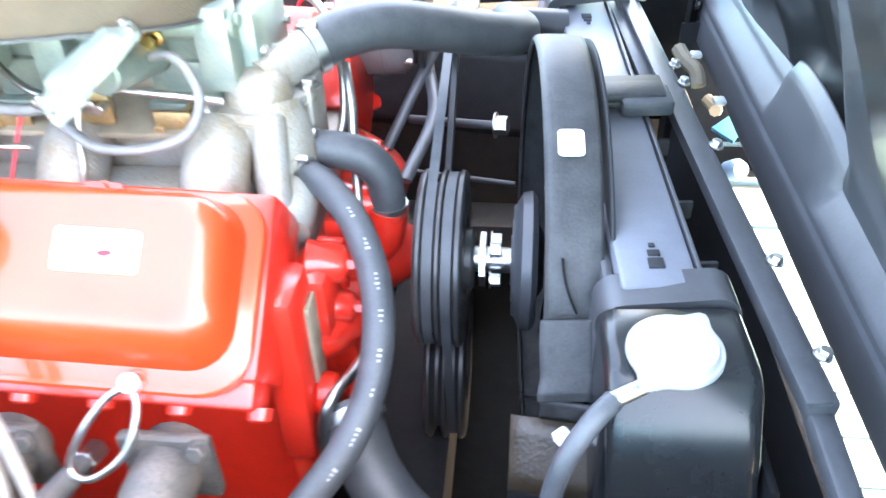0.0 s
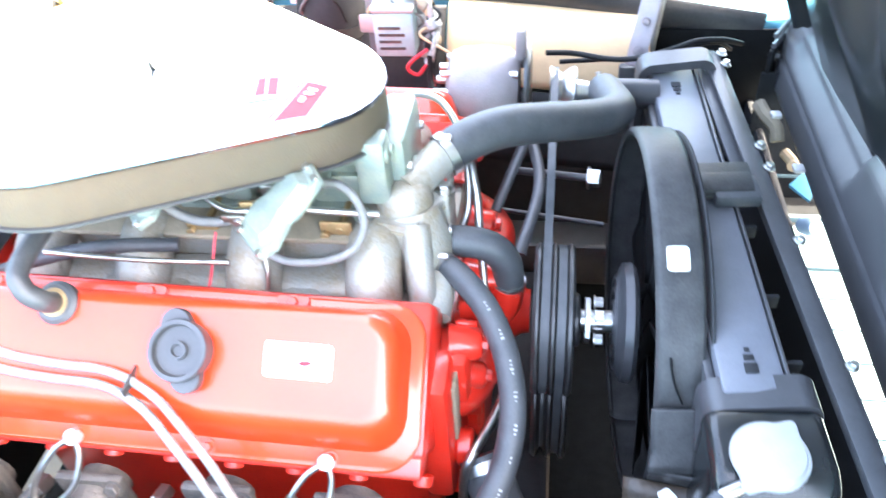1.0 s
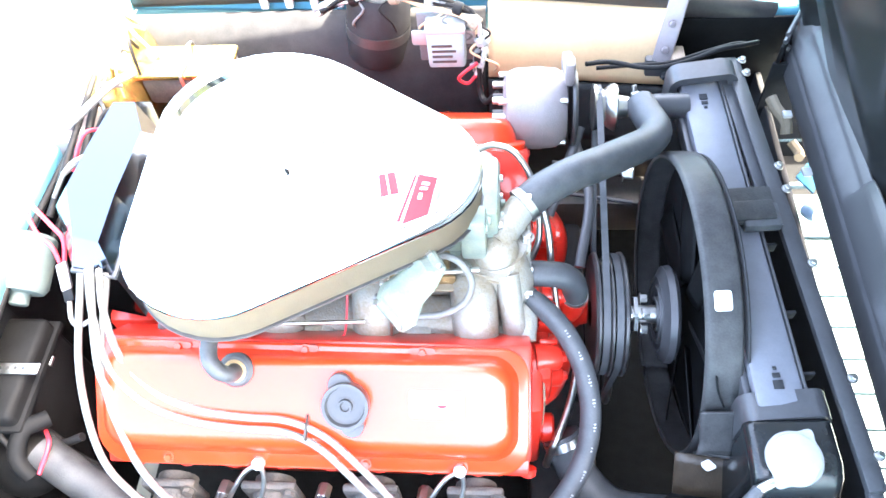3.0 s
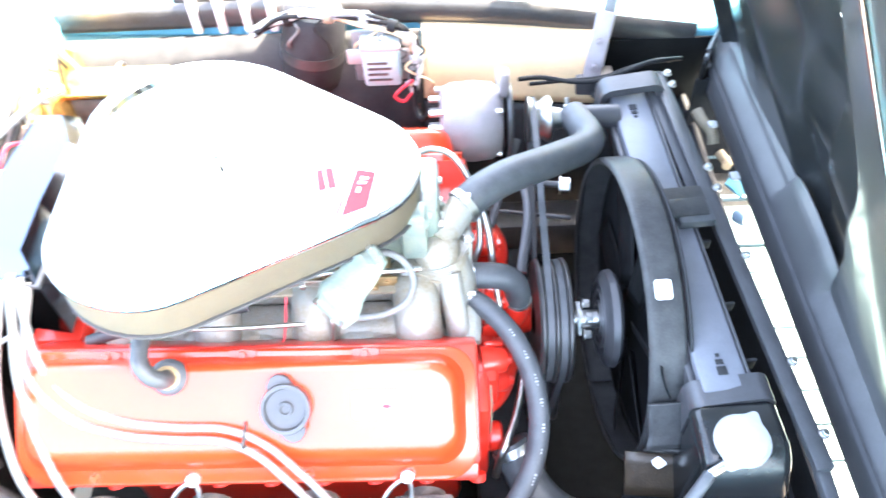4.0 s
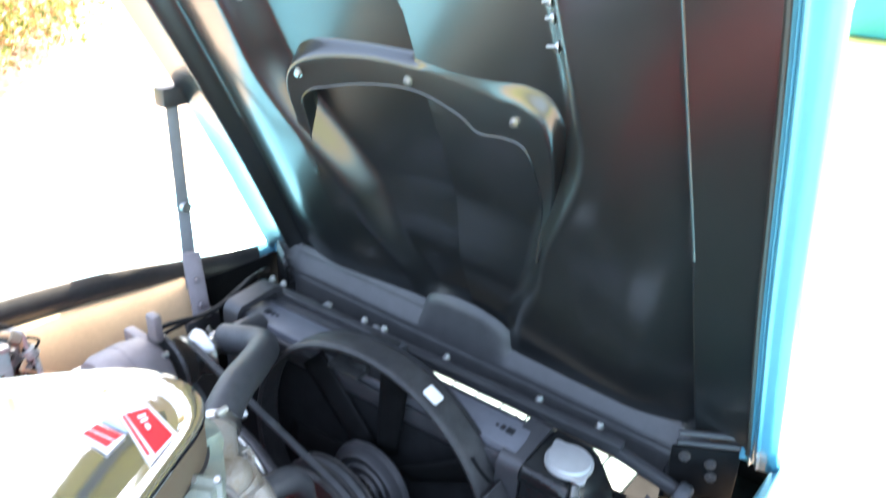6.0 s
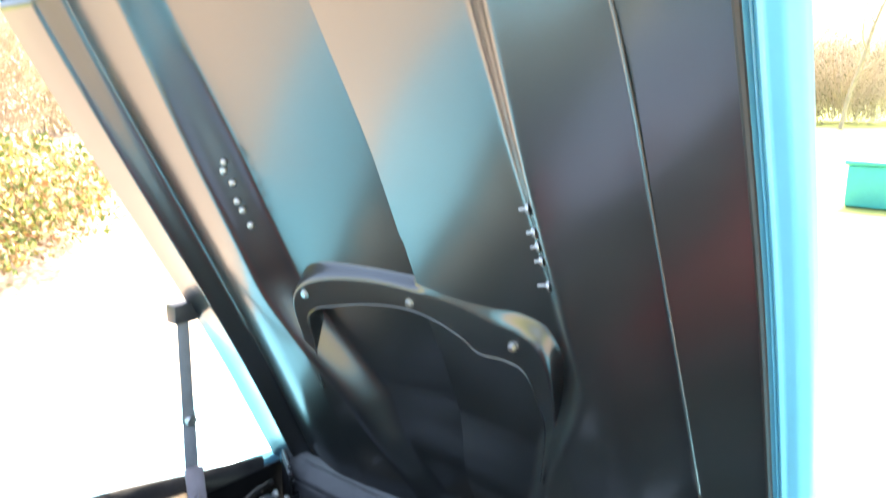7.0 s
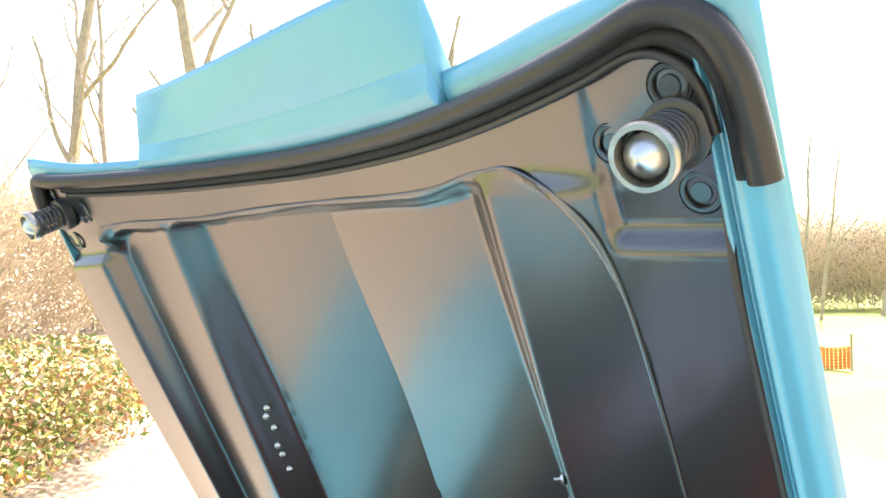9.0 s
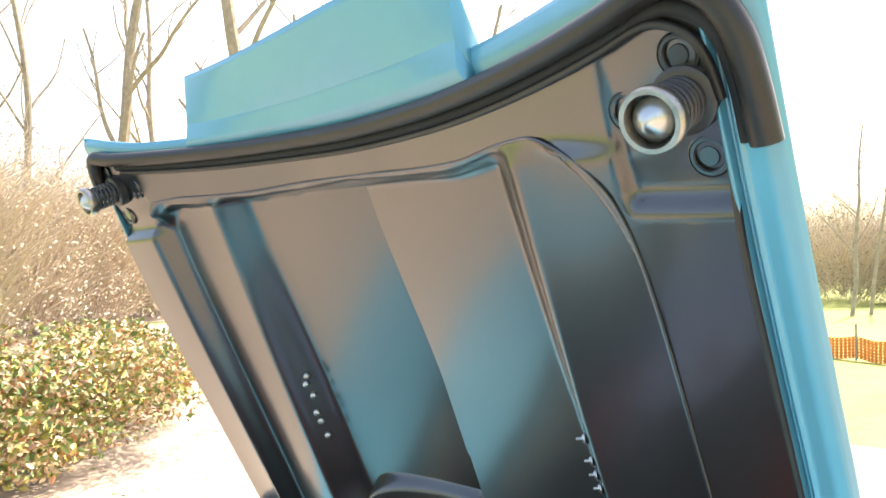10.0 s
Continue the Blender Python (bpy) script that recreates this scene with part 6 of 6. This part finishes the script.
part("sleeve", tube([(-0.655, -0.30, 0.765), (-0.60, -0.33, 0.75), (-0.52, -0.37, 0.73), (-0.44, -0.42, 0.70)], 0.025, 18), PLASTIC, t)
part("tie", tube([(-0.652, -0.275, 0.775), (-0.63, -0.30, 0.792), (-0.64, -0.335, 0.775)], 0.003, 8), WIRERED, t, "red tie")
part("collar", tube([(-0.645, -0.262, 0.79), (-0.668, -0.285, 0.80), (-0.672, -0.318, 0.785), (-0.655, -0.335, 0.765)], 0.012, 12), DIMBLACK, t, "black ribbed collar")
part("boot", lathe([(0, 0), (0, 0.045), (0.02, 0.05), (0.05, 0.042), (0.08, 0.02), (0.085, 0)], (-0.70, -0.30, 0.70), (-0.66, -0.30, 0.80), 28), DIMBLACK, t)
t = thing("strap_clip", (-0.73, -0.17, 0.80), "pale metal strap clip on the black inner panel", "clip")
part("strap", box((-0.735, -0.19, 0.80), (-0.66, -0.175, 0.806), 0.002), STEEL, t)
part("panel", box((-0.735, -0.26, 0.70), (-0.725, -0.12, 0.86), 0.004), DIMBLACK, t)

# relay and loom on the far wing
RL = thing("regulator", (-0.12, 0.36, 0.84), "square grey voltage regulator on the far inner wing", "voltage regulator")
part("case", box((-0.148, 0.345, 0.868), (-0.085, 0.385, 0.945), 0.006), REGCASE, RL)
part("base", box((-0.165, 0.38, 0.855), (-0.07, 0.39, 0.955), 0.003), DULLALU, RL)
part("lid", box((-0.150, 0.343, 0.940), (-0.083, 0.385, 0.950), 0.004), CAPWHITE, RL)
for x in (-0.162, -0.072):
    part("mount_ear", box((x - 0.014, 0.372, 0.895), (x + 0.014, 0.379, 0.925), 0.004), CAPWHITE, RL)
for k in range(4):
    part("label_bar", box((-0.140, 0.3435, 0.882 + 0.011 * k), (-0.100 - 0.006 * (k % 2), 0.3455, 0.886 + 0.011 * k), 0), IRON, RL, smooth=False)
LOOM = thing("wiring_loom", (-0.11, 0.38, 0.972), "tangled taped wiring loom over the regulator", "wiring loom")
rnd = random.Random(41)
spine = [Vector(p) for p in ((-0.34, 0.43, 0.93), (-0.27, 0.415, 0.962), (-0.2, 0.40, 0.975), (-0.14, 0.388, 0.976), (-0.095, 0.376, 0.966), (-0.068, 0.364, 0.948), (-0.057, 0.355, 0.92), (-0.06, 0.35, 0.89), (-0.068, 0.34, 0.86))]
for k, mat in enumerate((TAPE, WIRE, WIREBLACK, TAN, WIREBLACK, CAPWHITE, TAPE)):
    part("wire", tube([p + Vector((rnd.uniform(-0.010, 0.010), rnd.uniform(-0.010, 0.010), rnd.uniform(-0.010, 0.012))) for p in spine], rnd.uniform(0.0026, 0.0048), 8), mat, LOOM)
for k in range(1, 8):
    d = (spine[k] - spine[k - 1]).normalized()
    part("tape_wrap", rod(spine[k] - d * 0.008, spine[k] + d * 0.008, 0.0125, seg=12), (TAPE, WIREBLACK, GASKET)[k % 3], LOOM, "wrap of old tape")
for k in range(6):
    p = spine[1 + k]
    part("stray_lead", tube([p, p + Vector((rnd.uniform(-0.03, 0.03), -0.015, -0.012)), p + Vector((rnd.uniform(-0.03, 0.03), -0.01, -0.045)), p + Vector((rnd.uniform(-0.02, 0.02), 0.01, -0.08))], 0.0022, 6), (WIRE, WIREBLACK, TAN)[k % 3], LOOM)
hose("orange_lead", [(-0.068, 0.34, 0.87), (-0.09, 0.335, 0.855), (-0.10, 0.335, 0.84), (-0.085, 0.335, 0.83), (-0.068, 0.338, 0.845), (-0.062, 0.335, 0.81)], 0.003, "orange looped lead below the regulator", WIRERED, cat="wire", seg=8)
hose("alternator_lead", [(-0.065, 0.34, 0.86), (-0.065, 0.33, 0.82), (-0.055, 0.31, 0.81), (-0.035, 0.29, 0.85)], 0.005, "black lead into the alternator", WIREBLACK, cat="wire", seg=8)
for ob in (RL, LOOM):
    ob.location += Vector((-0.003, 0.005, -0.018))
# louvre fins on the far wing
t = thing("vent_louvre", (-0.39, 0.49, 0.88), "row of pale upright vent fins", "vent")
for k in range(4):
    part("fin", box((-0.462 + 0.046 * k, 0.485, 0.875), (-0.448 + 0.046 * k, 0.500, 0.965), 0.003), WHITE, t)
part("frame", box((-0.49, 0.502, 0.86), (-0.28, 0.508, 0.97), 0.003), BLACK, t)
t = thing("vacuum_reservoir", (-0.25, 0.46, 0.76), "dull brown-black vacuum canister", "canister")
part("body", lathe([(0, 0), (0, 0.05), (0.01, 0.056), (0.13, 0.056), (0.14, 0.05), (0.14, 0)], (-0.255, 0.45, 0.80), (-0.235, 0.46, 0.95), 32), SHADOWBLACK, t)
part("band", lathe([(0.05, 0.0565), (0.05, 0.058), (0.07, 0.058), (0.07, 0.0565)], (-0.255, 0.45, 0.80), (-0.235, 0.46, 0.95), 32), BLACK, t)
hose("hood_release_cable", [(0.11, 0.335, 0.868), (0.15, 0.345, 0.862), (0.20, 0.336, 0.858), (0.24, 0.334, 0.86), (0.285, 0.342, 0.868), (0.325, 0.352, 0.878), (0.365, 0.368, 0.872), (0.40, 0.40, 0.85)], 0.0042, "black cable along the far wing", WIREBLACK, cat="cable", seg=10)
hose("hood_release_cable", [(0.13, 0.35, 0.845), (0.19, 0.352, 0.848), (0.25, 0.352, 0.852), (0.31, 0.368, 0.86), (0.36, 0.388, 0.858), (0.39, 0.42, 0.83)], 0.0036, "black cable along the far wing", WIREBLACK, cat="cable", seg=10)
t = thing("hose_sensor", (0.20, 0.262, 0.87), "bright sensor fitting on the hose's end", "sensor")
part("fitting", lathe([(0, 0), (0, 0.010), (0.012, 0.010), (0.014, 0.007), (0.024, 0.007), (0.026, 0.004), (0.036, 0.004), (0.036, 0)], (0.192, 0.272, 0.832), (0.184, 0.290, 0.866), 16), STEEL, t)

# rear corner beside the firewall: heater box, strap, cables
t = thing("heater_box", (-0.70, -0.20, 0.60), "dull brown-black heater box against the firewall", "heater box")
part("case", join(box((-0.733, -0.285, 0.60), (-0.668, -0.13, 0.838), 0.010, None, 3), box((-0.735, -0.292, 0.80), (-0.662, -0.123, 0.815), 0.004)), DIMBLACK, t)
part("strap", join(box((-0.733, -0.222, 0.842), (-0.648, -0.206, 0.845), 0.001), rod((-0.655, -0.214, 0.844), (-0.655, -0.214, 0.850), 0.006, seg=12)), STEEL, t, "perforated steel strap")
for k in range(6):
    part("strap_hole", lathe([(0, 0), (0, 0.0026), (0.0006, 0.0026), (0.0006, 0)], (-0.725 + 0.011 * k, -0.214, 0.845), (-0.725 + 0.011 * k, -0.214, 1), 10), BLACK, t)
hose("black_cable", [(-0.722, 0.06, 0.878), (-0.722, -0.05, 0.876), (-0.720, -0.134, 0.874), (-0.722, -0.215, 0.868), (-0.712, -0.27, 0.84), (-0.68, -0.31, 0.78)], 0.004, "black cable clipped below the cowl's rim", WIREBLACK, cat="cable", seg=10)
hose("branch_wire", [(-0.722, -0.225, 0.862), (-0.700, -0.262, 0.80), (-0.665, -0.285, 0.76), (-0.635, -0.285, 0.755), (-0.60, -0.28, 0.77)], 0.006, "taped branch of the wiring loom", WIREBLACK, cat="wire", seg=10)
for y in (0.0, -0.12, -0.205):
    t = thing("cable_clip", (-0.720, y, 0.876), "small bright cable clip", "clip", "cable clips")
    part("band", lathe([(-0.006, 0.006), (-0.006, 0.0075), (0.006, 0.0075), (0.006, 0.006)], (-0.7205, y, 0.875), (-0.7205, y - 1, 0.875), 14), STEEL, t)
# ---- garden: shrubs, trees, far things ----
def scatter(name, n, place, size, mat, parent, rng, cup=0.35):
    """Many small folded leaves."""
    verts, faces = [], []
    for _ in range(n):
        p, nrm = place(rng)
        s = size * (0.6 + 0.8 * rng.random())
        d = Vector((rng.uniform(-1, 1), rng.uniform(-1, 1), rng.uniform(-0.8, 1))).normalized()
        side = d.cross(Vector((rng.uniform(-1, 1), rng.uniform(-1, 1), rng.uniform(-1, 1)))).normalized()
        up = side.cross(d)
        i = len(verts)
        verts += [p, p + d * s * 0.5 + side * s * 0.28 + up * s * cup * 0.3, p + d * s, p + d * s * 0.5 - side * s * 0.28 + up * s * cup * 0.3]
        faces.append((i, i + 1, i + 2, i + 3))
    me = bpy.data.meshes.new(name)
    me.from_pydata([tuple(v) for v in verts], [], faces)
    me.materials.append(mat)
    ob = new(name, me)
    PLACE[ob.name] = Vector((0, 0, 0))
    if parent:
        ob.parent = parent
        ob.location = -PLACE[parent.name]
    return ob


def shrub(x, y, rx, ry, h, n, size, mat, label, seed, twigs=30):
    rng = random.Random(seed)
    t = thing("shrub", (x, y, 0), label, "shrub", "shrubs beside the driveway")
    lobes = [(rng.uniform(-0.7, 0.7) * rx, rng.uniform(-0.7, 0.7) * ry, rng.uniform(0.35, 0.8) * h, rng.uniform(0.28, 0.5)) for _ in range(14)]

    def place(r):
        lx, ly, lz, k = r.choice(lobes)
        d = Vector((r.gauss(0, 1), r.gauss(0, 1), r.gauss(0, 1))).normalized()
        rad = 0.65 + 0.45 * r.random()
        p = Vector((x + lx + d.x * k * rx * rad, y + ly + d.y * k * ry * rad, max(0.03, lz + d.z * k * h * rad * 0.8)))
        return p, d
    scatter("crown", n, place, size, mat, t, rng)
    stems = []
    for k in range(twigs):
        lx, ly, lz, kk = rng.choice(lobes)
        a = Vector((x + rng.uniform(-0.2, 0.2) * rx, y + rng.uniform(-0.2, 0.2) * ry, 0))
        b = Vector((x + lx, y + ly, lz))
        c = b + Vector((rng.uniform(-0.4, 0.4), rng.uniform(-0.4, 0.4), rng.uniform(0.1, 0.5))) * h * 0.5
        stems.append(tube([a, (a + b) / 2 + Vector((rng.uniform(-0.1, 0.1), rng.uniform(-0.1, 0.1), 0)), b, c], lambda q, h=h: 0.012 * h * (1.1 - q), 5, 3))
    part("stem_mass", join(*stems), BARK, t)
    return t


def twiggy(x, y, r, h, n, label, seed, mat=TWIG, leaves=0, leafmat=LEAF):
    """A bare shrub of many fine upright twigs."""
    rng = random.Random(seed)
    t = thing("bare_shrub", (x, y, 0), label, "shrub", "bare shrubs at the lane")
    verts, faces = [], []
    for k in range(n):
        a = rng.uniform(0, 2 * math.pi)
        rad = r * math.sqrt(rng.random())
        p = Vector((x + 0.5 * rad * math.cos(a), y + 0.5 * rad * math.sin(a), rng.uniform(0, 0.5) * h))
        d = Vector((math.cos(a) * rng.uniform(0.1, 0.9), math.sin(a) * rng.uniform(0.1, 0.9), rng.uniform(0.4, 1.2))).normalized()
        ln = h * rng.uniform(0.25, 0.6)
        w = 0.006 + 0.010 * rng.random()
        for j in range(3):
            q = p + d * ln / 3
            s = d.cross(Vector((rng.uniform(-1, 1), rng.uniform(-1, 1), 0.2))).normalized() * w
            s2 = d.cross(s).normalized() * w
            i = len(verts)
            verts += [p + s, p - s * 0.5 + s2, p - s * 0.5 - s2, q + s * 0.6, q - s * 0.3 + s2 * 0.6, q - s * 0.3 - s2 * 0.6]
            faces += [(i, i + 1, i + 4, i + 3), (i + 1, i + 2, i + 5, i + 4), (i + 2, i, i + 3, i + 5)]
            p = q
            d = (d + Vector((rng.uniform(-0.5, 0.5), rng.uniform(-0.5, 0.5), rng.uniform(-0.35, 0.3)))).normalized()
            w *= 0.65
    me = bpy.data.meshes.new("twig_mass")
    me.from_pydata([tuple(v) for v in verts], [], faces)
    me.materials.append(mat)
    ob = new("twig_mass", me)
    ob.parent = t
    ob.location = -PLACE[t.name]
    if leaves:
        def place(q):
            a = q.uniform(0, 2 * math.pi)
            rad = r * math.sqrt(q.random())
            return Vector((x + rad * math.cos(a), y + rad * math.sin(a), h * (0.05 + 0.95 * q.random() * (1 - 0.5 * (rad / r) ** 2)))), None
        scatter("leaves", leaves, place, 0.075, leafmat, t, rng)
    return t


def bare_tree(x, y, h, r, seed, lean, label, depth=4):
    rng = random.Random(seed)
    t = thing("bare_tree", (x, y, 0), label, "tree", "bare winter trees")
    trunk, limbs = [], []

    def grow(p, d, ln, rad, level):
        n = 5
        pts = [p]
        for k in range(n):
            d = (d + Vector((rng.uniform(-0.13, 0.13), rng.uniform(-0.13, 0.13), rng.uniform(0.0, 0.10))) * (1 + 0.7 * level)).normalized()
            pts.append(pts[-1] + d * ln / n)
        (trunk if level == 0 else limbs).append(tube(pts, lambda q: rad * (1 - 0.55 * q), 8 if level < 2 else 5, 3))
        if level >= depth:
            return
        kids = (9, 5, 4, 3)[level]
        for k in range(kids):
            f = rng.uniform(0.3, 1.0) if level else 0.28 + 0.72 * (k + rng.random()) / kids
            i = min(int(f * n), n - 1)
            q = pts[i].lerp(pts[i + 1], f * n - i)
            a = rng.uniform(0, 2 * math.pi)
            side = Vector((math.cos(a), math.sin(a), rng.uniform(0.3, 1.3)))
            grow(q, (d * 0.5 + side).normalized(), ln * rng.uniform(0.22, 0.42), rad * (1 - 0.5 * f) * 0.45, level + 1)
    grow(Vector((x, y, -0.1)), Vector((lean[0], lean[1], 1)).normalized(), h, r, 0)
    part("trunk", join(*trunk), BARK, t)
    part("crown", join(*limbs), BARK, t)
    return t


EYE_END = Vector((-0.485, -0.733, 0))


def polar(az, d):
    return EYE_END.x + d * math.cos(radians(az)), EYE_END.y + d * math.sin(radians(az))


for az, d, h, r, lean, depth in ((69.2, 27, 15, 0.25, (0.06, 0.0), 3), (65.3, 30, 13, 0.16, (-0.04, 0.0), 3), (73.8, 30, 12, 0.17, (-0.03, 0.02), 3), (59.0, 28, 16, 0.33, (0.04, -0.02), 3), (43.0, 34, 13, 0.15, (0, 0), 3), (40.5, 32, 12, 0.14, (0.05, 0), 3), (54, 40, 15, 0.2, (0, 0), 3), (78, 33, 14, 0.2, (0, 0), 3), (36, 42, 13, 0.18, (0, 0), 3)):
    x, y = polar(az, d)
    bare_tree(x, y, h, r, int(az * 10), lean, "tall bare deciduous tree with pale bark", depth)
for k, (az, d, rx, ry, h) in enumerate(((74.5, 7.6, 1.3, 1.5, 1.0), (70.0, 8.6, 1.1, 1.3, 0.92), (78.0, 6.6, 1.2, 1.1, 0.84), (67.0, 10.2, 0.8, 1.1, 0.88), (81.5, 7.4, 1.5, 1.5, 1.05))):
    x, y = polar(az, d)
    shrub(x, y, rx, ry, h, 8500, 0.062, LEAF, "low evergreen shrub with yellow-green and russet leaves", 40 + k)
for k, (az, d, r, h) in enumerate(((75, 19, 2.6, 4.8), (70.5, 21, 2.2, 4.6), (79, 17, 2.8, 5.0), (66.5, 24, 2.0, 3.8), (63, 27, 2.6, 3.6), (84, 18, 3, 5.2))):
    x, y = polar(az, d)
    twiggy(x, y, r, h, 1500, "dense bare tan shrub in sunlight", 60 + k, leaves=4200, leafmat=TWIG)
for k, (az, d, r, h) in enumerate(((17.5, 33, 2.8, 4.6), (15.2, 36, 3.2, 5.2), (12.5, 34, 3.0, 3.9), (19.5, 38, 3.4, 5.2), (10, 36, 3.0, 4.8), (7, 38, 3.6, 5), (22.5, 40, 3.6, 5), (26, 42, 4, 5.5))):
    x, y = polar(az, d)
    twiggy(x, y, r, h, 900, "far bare shrub and evergreen thicket", 80 + k, leaves=2600, leafmat=PINE if k % 2 == 0 else TWIG)
for az, d, h, r in ((17.0, 26, 6, 0.07), (15.9, 27, 5.5, 0.06), (12.3, 30, 6, 0.08)):
    x, y = polar(az, d)
    bare_tree(x, y, h, r, int(az * 7), (0.02, 0.0), "young bare tree on the lawn", 2)
# far woods, one band behind everything
def woods():
    rng = random.Random(5)

    def place(r):
        az = r.uniform(-20, 110)
        d = r.uniform(60, 80)
        x, y = polar(az, d)
        z = abs(r.gauss(0, 1.3)) + 1.0 * (1 + math.sin(az * 0.6)) * r.random()
        return Vector((x, y, z)), None
    ob = scatter("far_woods", 9000, place, 0.9, TWIG, None, rng)
    tagged(ob, "hazy far band of bare woods", "woods", kind="stuff")


woods()
t = thing("barrier_fence", (13.2, 3.2, 0), "bright orange plastic mesh fence on the lawn", "fence")
for k in range(3):
    a, b = Vector((13.1 + 0.21 * k, 2.7 + 0.72 * k, 0)), Vector((13.31 + 0.21 * k, 3.42 + 0.72 * k, 0))
    part("post", rod(a, a + Vector((0, 0, 0.6)), 0.02, seg=8), BARK, t)

    def mesh_at(u, v, a=a, b=b):
        return a.lerp(b, u) + Vector((0.03 * math.sin(u * 9), 0, 0.04 + 0.36 * v - 0.05 * math.sin(u * math.pi)))
    thicken(part("panel", sheet(mesh_at, 44, 28, keep=lambda u, v: not (int(u * 44) % 4 == 1 and int(v * 28) % 4 in (1, 2))), ORANGE, t), 0.01)
t = thing("utility_box", (10.93, 1.21, 0), "aqua plastic utility box with flat lid at lawn edge", "utility box")
part("body", box((10.58, 0.86, 0), (11.28, 1.56, 0.54), 0.03), AQUA, t)
part("lid", join(box((10.54, 0.82, 0.54), (11.32, 1.60, 0.61), 0.03), box((10.75, 0.80, 0.47), (11.1, 0.83, 0.56), 0.01)), AQUA, t)

# fallen leaves on the driveway
def litter():
    rng = random.Random(9)

    def place(r):
        return Vector((r.uniform(0.5, 9), r.uniform(3.5, 16), 0.004)), None
    ob = scatter("fallen_leaves", 1500, place, 0.06, LEAF, None, rng, cup=0.1)
    for v in ob.data.vertices:
        v.co.z = 0.004 + 0.25 * abs(v.co.z - 0.004)
    tagged(ob, "dry leaves strewn on the driveway", "leaves", kind="stuff")


litter()
